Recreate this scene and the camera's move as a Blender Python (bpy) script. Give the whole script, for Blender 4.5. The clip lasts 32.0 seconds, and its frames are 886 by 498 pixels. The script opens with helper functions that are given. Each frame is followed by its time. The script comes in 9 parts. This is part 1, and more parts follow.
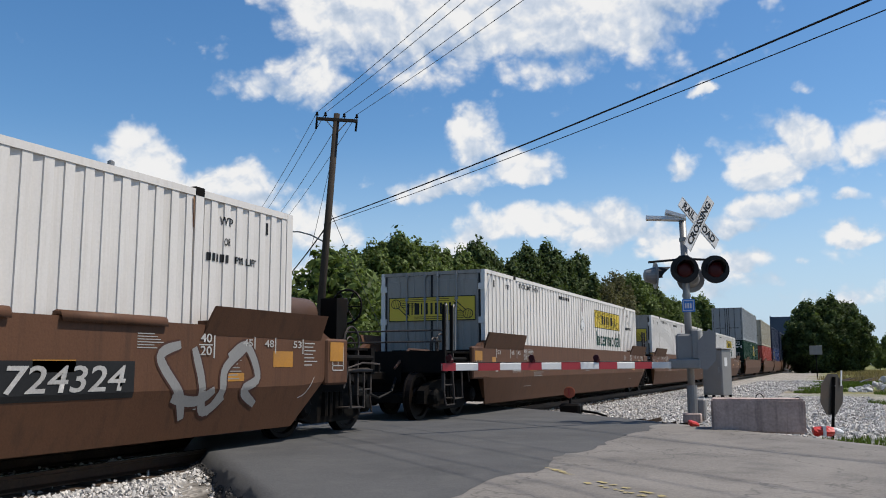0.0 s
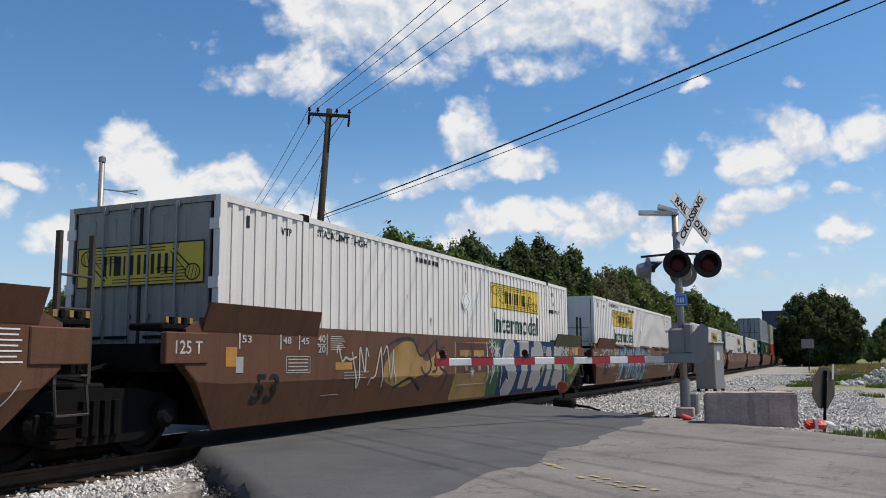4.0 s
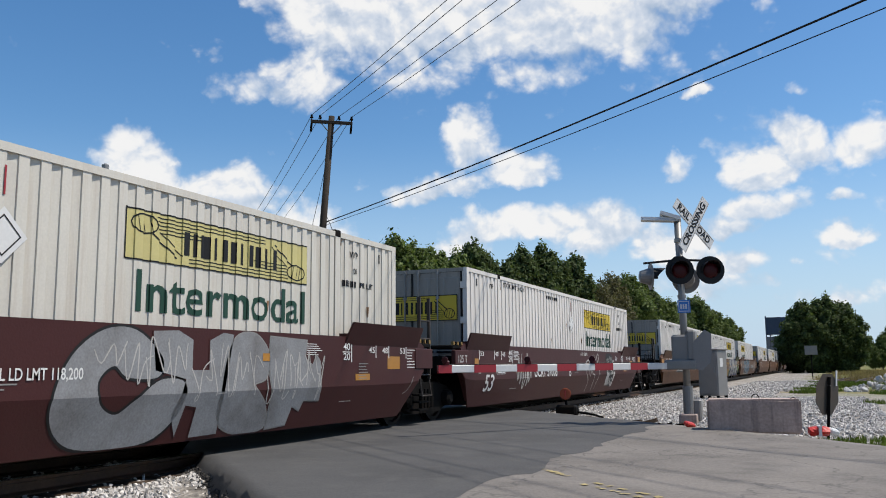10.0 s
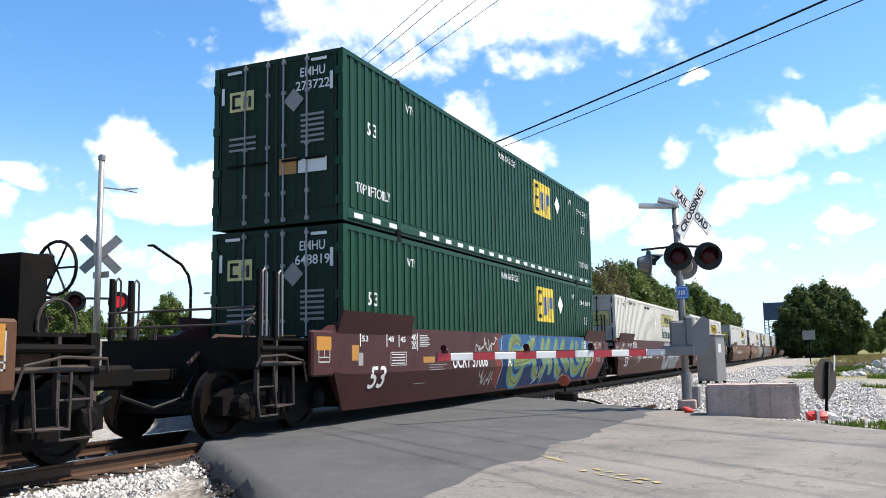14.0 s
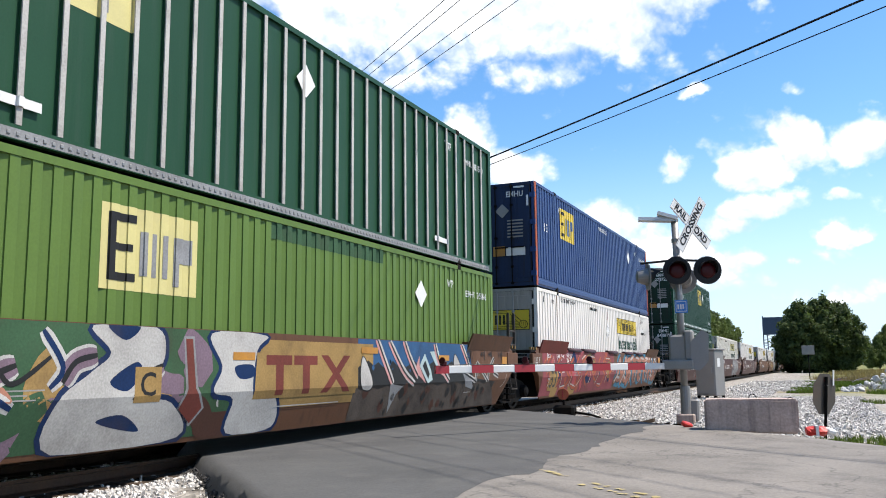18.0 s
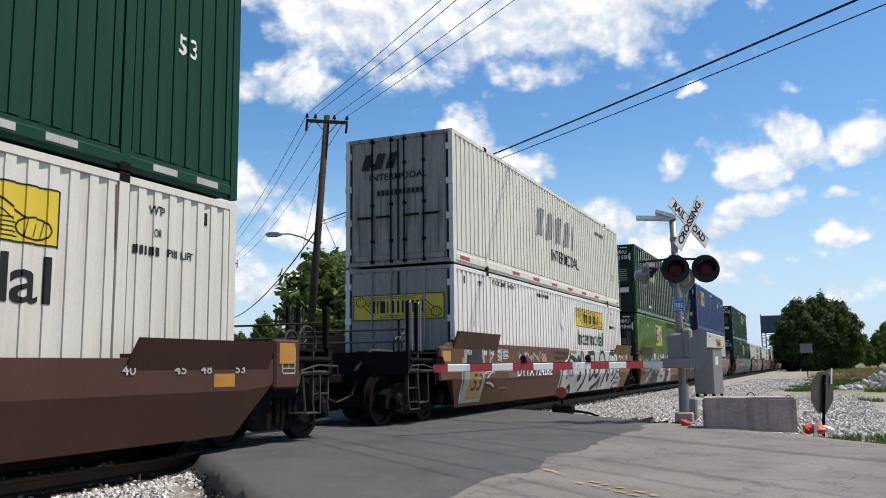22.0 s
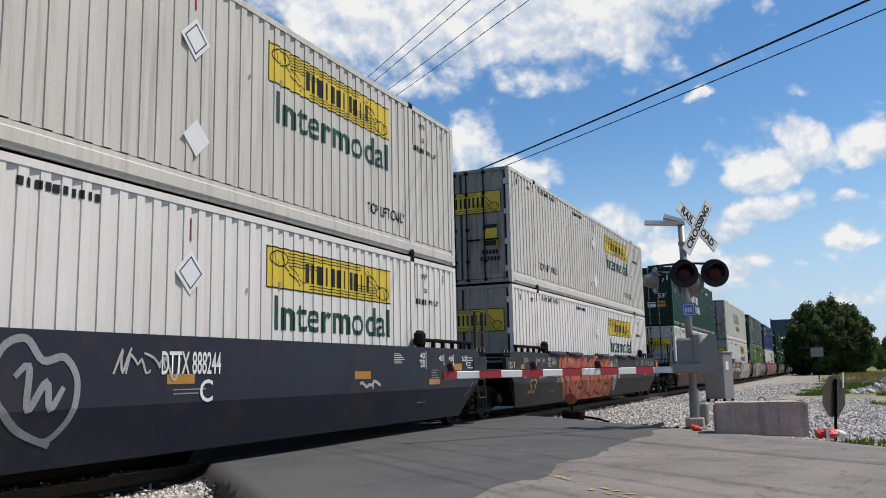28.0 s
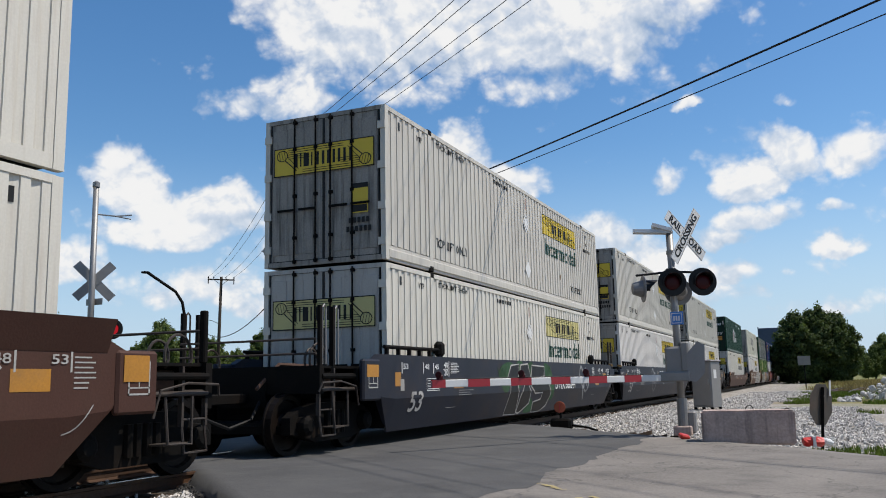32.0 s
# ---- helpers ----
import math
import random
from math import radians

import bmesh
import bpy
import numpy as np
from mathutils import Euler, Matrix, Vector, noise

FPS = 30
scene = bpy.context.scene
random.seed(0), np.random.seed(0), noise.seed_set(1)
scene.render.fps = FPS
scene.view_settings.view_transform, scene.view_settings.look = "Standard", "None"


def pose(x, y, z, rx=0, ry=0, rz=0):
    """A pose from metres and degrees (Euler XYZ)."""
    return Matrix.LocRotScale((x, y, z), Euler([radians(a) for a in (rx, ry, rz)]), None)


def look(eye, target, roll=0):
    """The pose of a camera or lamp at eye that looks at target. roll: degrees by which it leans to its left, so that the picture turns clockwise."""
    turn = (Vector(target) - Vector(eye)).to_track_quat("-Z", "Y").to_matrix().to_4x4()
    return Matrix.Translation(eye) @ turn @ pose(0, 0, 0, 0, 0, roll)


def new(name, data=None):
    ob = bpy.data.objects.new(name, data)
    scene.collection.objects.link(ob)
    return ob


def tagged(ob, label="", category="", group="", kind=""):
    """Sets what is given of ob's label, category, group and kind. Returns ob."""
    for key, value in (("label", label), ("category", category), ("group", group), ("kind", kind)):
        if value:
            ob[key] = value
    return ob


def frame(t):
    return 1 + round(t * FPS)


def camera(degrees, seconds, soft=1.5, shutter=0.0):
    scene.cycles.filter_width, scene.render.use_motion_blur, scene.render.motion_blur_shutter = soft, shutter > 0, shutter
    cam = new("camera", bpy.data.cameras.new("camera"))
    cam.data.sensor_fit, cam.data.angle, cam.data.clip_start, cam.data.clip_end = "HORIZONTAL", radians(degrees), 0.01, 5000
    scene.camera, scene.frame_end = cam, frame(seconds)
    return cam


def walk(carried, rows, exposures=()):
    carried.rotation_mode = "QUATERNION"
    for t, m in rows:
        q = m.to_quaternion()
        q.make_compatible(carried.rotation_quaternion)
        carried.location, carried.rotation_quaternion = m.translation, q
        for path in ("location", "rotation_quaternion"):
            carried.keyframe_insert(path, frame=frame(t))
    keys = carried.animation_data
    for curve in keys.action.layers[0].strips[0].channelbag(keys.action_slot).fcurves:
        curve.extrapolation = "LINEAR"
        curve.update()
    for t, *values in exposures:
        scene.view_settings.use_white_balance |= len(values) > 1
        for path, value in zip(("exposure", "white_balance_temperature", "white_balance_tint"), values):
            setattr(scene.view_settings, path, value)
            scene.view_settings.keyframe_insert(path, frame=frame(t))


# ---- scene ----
from mathutils.geometry import tessellate_polygon

cam = camera(54.9, 32.0, soft=1.0, shutter=0.0)
EYE = (8.16, 0.0, 1.05)
# seconds, turn to the left of the track, tilt upwards, roll
CAM = [
    (0.0, 24.20, 7.80, -0.19), (0.5, 24.14, 7.64, -0.05), (1.0, 24.15, 7.31, -0.00), (1.5, 24.17, 7.36, 0.13), (2.0, 24.06, 7.57, 0.07),
    (2.5, 24.03, 7.81, 0.00), (3.0, 23.85, 7.71, -0.28), (3.5, 23.74, 7.42, -0.41), (5.5, 23.63, 7.80, -0.57), (6.0, 23.44, 7.66, -0.67),
    (6.5, 23.42, 7.40, -0.70), (7.0, 23.68, 7.53, -0.76), (7.5, 23.81, 7.82, -0.64), (8.0, 23.88, 7.95, -0.66), (8.5, 23.72, 7.78, -0.58),
    (9.0, 23.80, 7.42, -0.64), (9.5, 23.90, 7.57, -0.62), (10.0, 23.89, 7.94, -0.51), (10.5, 23.75, 7.95, -0.19), (11.0, 23.69, 7.71, -0.13),
    (11.5, 23.79, 7.30, -0.24), (12.0, 23.67, 7.12, -0.37), (12.5, 23.80, 7.30, -0.35), (13.0, 23.88, 7.37, -0.36), (13.5, 23.90, 7.31, -0.57),
    (14.0, 23.77, 7.14, -0.98), (14.5, 23.75, 7.20, -0.99), (16.5, 23.66, 7.54, -0.83), (17.0, 23.71, 7.62, -0.70), (17.5, 23.80, 7.90, -0.73),
    (18.0, 23.71, 7.97, -0.61), (18.5, 23.68, 7.88, -0.82), (19.0, 23.71, 7.60, -0.84), (19.5, 23.82, 7.61, -0.70), (20.0, 23.90, 7.80, -0.61),
    (20.5, 23.83, 8.01, -0.78), (21.0, 23.74, 7.99, -0.82), (21.5, 23.62, 7.87, -0.71), (22.0, 23.60, 7.88, -0.67), (22.5, 23.42, 8.09, -0.51),
    (23.0, 23.19, 8.59, -1.27), (23.5, 23.23, 8.72, -0.86), (24.0, 23.52, 8.48, -0.96), (24.5, 23.76, 8.27, -0.64), (25.0, 23.87, 8.32, -0.71),
    (25.5, 24.05, 8.34, -0.61), (27.5, 24.36, 8.42, -0.78), (28.0, 24.14, 8.35, -1.14), (28.5, 23.86, 8.22, -1.41), (29.0, 23.51, 8.45, -1.62),
    (29.5, 23.55, 8.86, -1.44), (30.0, 23.53, 8.99, -1.26), (30.5, 23.46, 8.97, -0.90), (31.0, 23.37, 8.90, -1.18), (31.5, 23.33, 8.95, -1.09),
    (32.0, 23.37, 8.89, -1.16),
]


def cam_pose(turn, tilt, roll):
    a, b, c = radians(turn), radians(tilt), radians(roll)
    fwd = Vector((-math.sin(a) * math.cos(b), math.cos(a) * math.cos(b), math.sin(b)))
    right0 = Vector((math.cos(a), math.sin(a), 0))
    up0 = right0.cross(fwd)
    right = right0 * math.cos(c) + up0 * math.sin(c)
    up = up0 * math.cos(c) - right0 * math.sin(c)
    m = Matrix((right, up, -fwd)).transposed().to_4x4()
    m.translation = EYE
    return m


walk(cam, [(t, cam_pose(a, b, c)) for t, a, b, c in CAM], exposures=[(0, 0.02), (3, 0.02), (6, -0.14), (7, -0.03), (8, 0.0), (9, -0.03), (10, 0.06), (11, -0.12), (12, 0.1), (13, 0.68), (14, 0.84), (17, 0.52), (18, 0.72), (19, 0.68), (20, 0.36), (21, 0.1), (22, 0.22), (23, 0.2), (25, 0.2), (28, 0.03), (30, 0.03), (31, -0.1), (32, 0.05)])

# ---------------------------------------------------------------- light
SUN_EL, SUN_AZ = 59.0, 64.0      # degrees above the ground; clockwise from +y
sun_data = bpy.data.lights.new("sun", "SUN")
sun_data.energy, sun_data.angle, sun_data.color = 5.0, radians(0.55), (1.0, 0.93, 0.835)
sun = new("sun", sun_data)
sd = Vector((math.sin(radians(SUN_AZ)) * math.cos(radians(SUN_EL)), math.cos(radians(SUN_AZ)) * math.cos(radians(SUN_EL)), math.sin(radians(SUN_EL))))
sun.matrix_world = look(tuple(sd * 100), (0, 0, 0))

# azimuth (clockwise from +y), elevation, half width, half height (degrees), strength
CLOUDS = [
    (-30.0, 22.5, 6.5, 5.0, 1.0), (-23.0, 23.5, 8.0, 5.2, 1.05), (-14.5, 22.8, 8.0, 5.0, 1.05), (-34.4, 18.4, 3.2, 2.2, 0.8),
    (-8.5, 24.0, 5.0, 3.6, 0.9), (-20.0, 19.5, 9.0, 2.4, 0.55), (-22.0, 14.8, 2.3, 3.4, 1.05), (-18.8, 12.8, 2.3, 1.9, 0.95), (-23.6, 11.9, 4.0, 1.2, 0.9),
    (-0.4, 13.2, 2.1, 2.3, 1.0), (3.4, 13.4, 2.6, 2.4, 1.0), (-3.0, 11.8, 2.2, 1.5, 0.95), (-2.4, 9.6, 2.6, 1.5, 0.95), (-4.6, 8.6, 1.8, 1.2, 0.9),
    (-7.8, 12.3, 1.5, 1.3, 0.95), (-7.2, 17.0, 1.0, 0.6, 0.75), (2.2, 9.9, 1.5, 0.7, 0.7), (2.0, 7.0, 1.6, 0.8, 0.8), (-1.4, 5.9, 0.9, 0.4, 0.6),
    (-38.5, 11.2, 3.6, 2.4, 1.05), (-44.2, 12.6, 2.2, 3.0, 1.0), (-41.5, 10.2, 4.5, 2.6, 1.0), (-47.5, 7.4, 3.2, 2.0, 0.9), (-33.0, 8.6, 3.4, 2.6, 1.0),
    (-52.0, 11.0, 2.2, 1.0, 0.7), (-53.0, 9.0, 1.6, 1.6, 0.8), (-19.7, 8.8, 4.6, 1.8, 1.0), (-13.0, 8.5, 3.2, 2.1, 1.0), (-24.0, 7.4, 4.0, 1.4, 0.85),
    (-8.5, 7.2, 2.6, 1.4, 0.85), (-5.2, 6.2, 2.4, 0.9, 0.8), (-37.0, 5.6, 9.0, 2.0, 0.8), (-14.0, 5.2, 12.0, 1.1, 0.6), (4.0, 4.0, 7.0, 0.8, 0.5),
    (-0.5, 16.8, 1.0, 0.6, 0.4), (1.0, 11.5, 8.0, 4.0, 0.10), (-20.0, 20.5, 14.0, 5.0, 0.12), (-40.0, 9.0, 10.0, 4.0, 0.12), (-12.0, 7.0, 14.0, 2.5, 0.12), (30.0, 15.0, 9.0, 4.0, 1.0), (60.0, 20.0, 12.0, 5.0, 1.0), (110.0, 14.0, 14.0, 4.5, 1.0), (160.0, 18.0, 12.0, 5.0, 1.0),
    (-90.0, 14.0, 12.0, 4.5, 1.0), (-130.0, 20.0, 14.0, 5.0, 1.0), (-75.0, 28.0, 10.0, 4.0, 1.0),
]


def build_world():
    w = bpy.data.worlds.new("sky")
    scene.world = w
    w.use_nodes = True
    nt = w.node_tree
    nt.nodes.clear()
    nd, ln = nt.nodes, nt.links

    def math_node(op, a, b=None, c=None, clamp=False):
        n = nd.new("ShaderNodeMath")
        n.operation, n.use_clamp = op, clamp
        for i, v in enumerate((a, b, c)):
            if v is None:
                continue
            if isinstance(v, (int, float)):
                n.inputs[i].default_value = v
            else:
                ln.new(v, n.inputs[i])
        return n.outputs[0]

    tc = nd.new("ShaderNodeTexCoord")
    sky = nd.new("ShaderNodeTexSky")
    sky.sky_type, sky.sun_disc = "NISHITA", False
    sky.sun_elevation, sky.sun_rotation = radians(SUN_EL), radians(SUN_AZ)
    sky.altitude, sky.air_density, sky.dust_density, sky.ozone_density = 0, 1.0, 0.5, 2.2
    sep = nd.new("ShaderNodeSeparateXYZ")
    ln.new(tc.outputs["Generated"], sep.inputs[0])
    x, y, z = sep.outputs
    az = math_node("MULTIPLY", math_node("ARCTAN2", x, y), 180 / math.pi)
    el = math_node("MULTIPLY", math_node("ARCSINE", z), 180 / math.pi)

    def fbm(scale, detail, rough, shift=(0, 0, 0), flat=1.0):
        mp = nd.new("ShaderNodeMapping")
        mp.inputs["Location"].default_value = shift
        mp.inputs["Scale"].default_value = (scale, scale, scale * flat)
        ln.new(tc.outputs["Generated"], mp.inputs[0])
        n = nd.new("ShaderNodeTexNoise")
        n.inputs["Scale"].default_value, n.inputs["Detail"].default_value, n.inputs["Roughness"].default_value = 1.0, detail, rough
        ln.new(mp.outputs[0], n.inputs["Vector"])
        return n.outputs["Fac"]

    wp = nd.new("ShaderNodeTexNoise")
    wp.inputs["Scale"].default_value, wp.inputs["Detail"].default_value, wp.inputs["Roughness"].default_value = 9.0, 6, 0.55
    ln.new(tc.outputs["Generated"], wp.inputs["Vector"])
    ws = nd.new("ShaderNodeSeparateColor")
    ln.new(wp.outputs["Color"], ws.inputs[0])
    el0 = el
    az = math_node("ADD", az, math_node("MULTIPLY", math_node("SUBTRACT", ws.outputs[0], 0.5), 5.0))
    el = math_node("ADD", el, math_node("MULTIPLY", math_node("SUBTRACT", ws.outputs[1], 0.5), 4.5))
    n1 = fbm(13, 8, 0.52, flat=1.25)
    n2 = fbm(13, 8, 0.52, shift=(-0.16, -0.1, -0.34), flat=1.25)   # the same puffs, nudged towards the sun
    n3 = fbm(5, 4, 0.5, shift=(3, 1, 2))

    def puffs(shift):
        # rounded heads of the cumulus, small ones upon large ones
        mp = nd.new("ShaderNodeMapping")
        mp.inputs["Location"].default_value = shift
        mp.inputs["Scale"].default_value = (27, 27, 32)
        ln.new(warped, mp.inputs[0])
        v = nd.new("ShaderNodeTexVoronoi")
        v.feature = "SMOOTH_F1"
        v.inputs["Scale"].default_value, v.inputs["Detail"].default_value, v.inputs["Roughness"].default_value, v.inputs["Smoothness"].default_value = 1.0, 3.0, 0.55, 0.35
        ln.new(mp.outputs[0], v.inputs["Vector"])
        return v.outputs["Distance"]

    wv = nd.new("ShaderNodeVectorMath")
    wv.operation = "MULTIPLY_ADD"
    ln.new(wp.outputs["Color"], wv.inputs[0])
    wv.inputs[1].default_value = (0.05, 0.05, 0.05)
    ln.new(tc.outputs["Generated"], wv.inputs[2])
    warped = wv.outputs[0]
    p1 = puffs((0, 0, 0))
    p2 = puffs((-0.14, -0.08, -0.28))
    total, lower = None, None
    for a, e, ra, re, s in CLOUDS:
        u = math_node("MULTIPLY", math_node("SUBTRACT", az, a), 0.9 / ra)
        v = math_node("MULTIPLY", math_node("SUBTRACT", el, e), 0.9 / re)
        under = math_node("MULTIPLY", math_node("MINIMUM", v, 0.0), 0.7)     # flatter base
        v2 = math_node("ADD", v, under)
        d = math_node("ADD", math_node("MULTIPLY", u, u), math_node("MULTIPLY", v2, v2))
        m = math_node("MULTIPLY", math_node("SUBTRACT", 1.25, d), s)
        total = m if total is None else math_node("MAXIMUM", total, m)
        lo = math_node("SUBTRACT", m, math_node("MULTIPLY", v, 0.8))
        lower = lo if lower is None else math_node("MAXIMUM", lower, lo)
    body = math_node("MAXIMUM", total, -0.9)
    rise = math_node("MULTIPLY", math_node("SUBTRACT", total, lower), 1.25)     # -1 at a cloud's base, +1 at its top
    dens = math_node("ADD", math_node("ADD", math_node("MINIMUM", body, 1.25), 0.18), math_node("ADD", math_node("MULTIPLY", math_node("SUBTRACT", n1, 0.5), 1.9), math_node("MULTIPLY", math_node("SUBTRACT", 0.42, p1), 0.62)))
    mask = nd.new("ShaderNodeMapRange")
    mask.interpolation_type = "SMOOTHSTEP"
    mask.inputs["From Min"].default_value, mask.inputs["From Max"].default_value = 0.0, 0.78
    ln.new(dens, mask.inputs["Value"])
    relief = math_node("ADD", math_node("MULTIPLY", math_node("SUBTRACT", n1, n2), 1.5), math_node("MULTIPLY", math_node("SUBTRACT", p2, p1), 0.55))
    tops = math_node("MULTIPLY", math_node("MINIMUM", math_node("MAXIMUM", rise, -1.0), 0.8), 0.36)
    shade = math_node("ADD", math_node("ADD", 0.72, tops), relief)
    shade = math_node("ADD", shade, math_node("MULTIPLY", math_node("SUBTRACT", n3, 0.5), 1.1), clamp=True)
    base = nd.new("ShaderNodeMapRange")       # the bases thin out into the blue
    base.interpolation_type = "SMOOTHSTEP"
    base.inputs["From Min"].default_value, base.inputs["From Max"].default_value = -1.6, -0.45
    base.inputs["To Min"].default_value = 0.3
    ln.new(math_node("ADD", rise, math_node("MULTIPLY", math_node("SUBTRACT", n1, 0.5), 1.6)), base.inputs["Value"])
    ramp = nd.new("ShaderNodeValToRGB")
    ramp.color_ramp.elements[0].position, ramp.color_ramp.elements[0].color = 0.15, (0.50, 0.60, 0.73, 1)
    ramp.color_ramp.elements[1].position, ramp.color_ramp.elements[1].color = 0.88, (1.0, 1.0, 1.0, 1)
    mid = ramp.color_ramp.elements.new(0.6)
    mid.color = (0.76, 0.82, 0.91, 1)
    ln.new(shade, ramp.inputs[0])
    haze = nd.new("ShaderNodeMapRange")
    haze.interpolation_type = "SMOOTHSTEP"
    haze.inputs["From Min"].default_value, haze.inputs["From Max"].default_value = 16.0, -1.0
    haze.inputs["To Max"].default_value = 0.85
    ln.new(el0, haze.inputs["Value"])
    thin = math_node("MULTIPLY", math_node("MULTIPLY", mask.outputs[0], base.outputs[0]), math_node("ADD", math_node("MULTIPLY", shade, 0.25), 0.75))
    bg1, bg2, mix, out = nd.new("ShaderNodeBackground"), nd.new("ShaderNodeBackground"), nd.new("ShaderNodeMixShader"), nd.new("ShaderNodeOutputWorld")
    hsv = nd.new("ShaderNodeHueSaturation")
    hsv.inputs["Saturation"].default_value = 1.27
    ln.new(sky.outputs[0], hsv.inputs["Color"])
    low = nd.new("ShaderNodeMix")
    low.data_type = "RGBA"
    ln.new(haze.outputs[0], low.inputs["Factor"])
    ln.new(hsv.outputs[0], low.inputs["A"])
    low.inputs["B"].default_value = (3.55, 4.75, 6.3, 1)
    ln.new(low.outputs["Result"], bg1.inputs[0])
    bg1.inputs[1].default_value = 0.129
    ln.new(ramp.outputs[0], bg2.inputs[0])
    bg2.inputs[1].default_value = 0.86
    ln.new(thin, mix.inputs[0])
    ln.new(bg1.outputs[0], mix.inputs[1])
    ln.new(bg2.outputs[0], mix.inputs[2])
    ln.new(mix.outputs[0], out.inputs[0])


build_world()

# ---------------------------------------------------------------- materials


def material(name, col, rough=0.6, metal=0.0, vary=0.12, scale=3.0, fine=40.0, bump=0.0, dirt=None, dirt_amount=0.0, streak=False, island=0.0, spec=0.5):
    """A painted or natural surface: base colour, large and small variation, dirt patches or rain streaks, fine relief."""
    m = bpy.data.materials.new(name)
    m.use_nodes = True
    nt = m.node_tree
    nd, ln = nt.nodes, nt.links
    b = nd["Principled BSDF"]
    b.inputs["Roughness"].default_value, b.inputs["Metallic"].default_value = rough, metal
    b.inputs["Specular IOR Level"].default_value = spec
    tc = nd.new("ShaderNodeTexCoord")
    big, small = nd.new("ShaderNodeTexNoise"), nd.new("ShaderNodeTexNoise")
    big.inputs["Scale"].default_value, big.inputs["Detail"].default_value = scale, 5
    small.inputs["Scale"].default_value, small.inputs["Detail"].default_value = fine, 4
    ln.new(tc.outputs["Object"], big.inputs["Vector"])
    ln.new(tc.outputs["Object"], small.inputs["Vector"])
    add = nd.new("ShaderNodeMath")
    add.operation = "ADD"
    ln.new(big.outputs["Fac"], add.inputs[0])
    ln.new(small.outputs["Fac"], add.inputs[1])
    rng = nd.new("ShaderNodeMapRange")
    rng.inputs["From Min"].default_value, rng.inputs["From Max"].default_value = 0.6, 1.4
    rng.inputs["To Min"].default_value, rng.inputs["To Max"].default_value = 1 - vary, 1 + vary
    ln.new(add.outputs[0], rng.inputs["Value"])
    mul = nd.new("ShaderNodeVectorMath")
    mul.operation = "SCALE"
    mul.inputs[0].default_value = col
    ln.new(rng.outputs[0], mul.inputs["Scale"])
    colour = mul.outputs[0]
    if island:
        geo = nd.new("ShaderNodeNewGeometry")
        r2 = nd.new("ShaderNodeMapRange")
        r2.inputs["To Min"].default_value, r2.inputs["To Max"].default_value = 1 - island, 1 + island
        ln.new(geo.outputs["Random Per Island"], r2.inputs["Value"])
        mul2 = nd.new("ShaderNodeVectorMath")
        mul2.operation = "SCALE"
        ln.new(colour, mul2.inputs[0])
        ln.new(r2.outputs[0], mul2.inputs["Scale"])
        colour = mul2.outputs[0]
    if dirt:
        mp = nd.new("ShaderNodeMapping")
        mp.inputs["Scale"].default_value = (6, 6, 0.35) if streak else (1, 1, 1)
        ln.new(tc.outputs["Object"], mp.inputs[0])
        dn = nd.new("ShaderNodeTexNoise")
        dn.inputs["Scale"].default_value, dn.inputs["Detail"].default_value, dn.inputs["Roughness"].default_value = 1.3, 7, 0.65
        ln.new(mp.outputs[0], dn.inputs["Vector"])
        dr = nd.new("ShaderNodeMapRange")
        dr.inputs["From Min"].default_value, dr.inputs["From Max"].default_value = 0.5, 0.78
        dr.inputs["To Max"].default_value = dirt_amount
        ln.new(dn.outputs["Fac"], dr.inputs["Value"])
        mx = nd.new("ShaderNodeMix")
        mx.data_type = "RGBA"
        ln.new(dr.outputs[0], mx.inputs["Factor"])
        ln.new(colour, mx.inputs["A"])
        mx.inputs["B"].default_value = (*dirt, 1)
        colour = mx.outputs["Result"]
    ln.new(colour, b.inputs["Base Color"])
    if bump:
        bp = nd.new("ShaderNodeBump")
        bp.inputs["Strength"].default_value, bp.inputs["Distance"].default_value = bump, 0.02
        ln.new(small.outputs["Fac"], bp.inputs["Height"])
        ln.new(bp.outputs[0], b.inputs["Normal"])
    return m


RUST = (0.16, 0.07, 0.03)
GRIME = (0.10, 0.085, 0.07)
M = {}
M["white"] = material("container_white", (0.59, 0.56, 0.518), 0.5, vary=0.07, scale=0.8, dirt=(0.40, 0.35, 0.28), dirt_amount=0.5, streak=True)
M["offwhite"] = material("container_offwhite", (0.47, 0.445, 0.39), 0.5, vary=0.10, scale=0.8, dirt=(0.22, 0.18, 0.14), dirt_amount=0.7, streak=True)
M["cream"] = material("container_cream", (0.54, 0.515, 0.45), 0.5, vary=0.08, scale=0.8, dirt=(0.33, 0.25, 0.17), dirt_amount=0.5, streak=True)
M["swift"] = material("container_dirty_white", (0.53, 0.515, 0.43), 0.5, vary=0.1, scale=0.8, dirt=(0.22, 0.19, 0.15), dirt_amount=0.55, streak=True)
# Kept darker than the white sides: part grime, part the rear ends' shade.
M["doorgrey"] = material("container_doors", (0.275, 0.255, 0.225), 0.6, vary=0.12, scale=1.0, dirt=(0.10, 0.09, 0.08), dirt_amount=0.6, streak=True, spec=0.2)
M["green"] = material("container_green", (0.0036, 0.035, 0.014), 0.45, vary=0.1, scale=0.8, dirt=(0.02, 0.045, 0.03), dirt_amount=0.4, streak=True, spec=0.2)
M["dkgreen"] = material("container_dark_green", (0.012, 0.050, 0.023), 0.45, vary=0.12, scale=0.8, dirt=(0.04, 0.065, 0.048), dirt_amount=0.4, streak=True, spec=0.2)
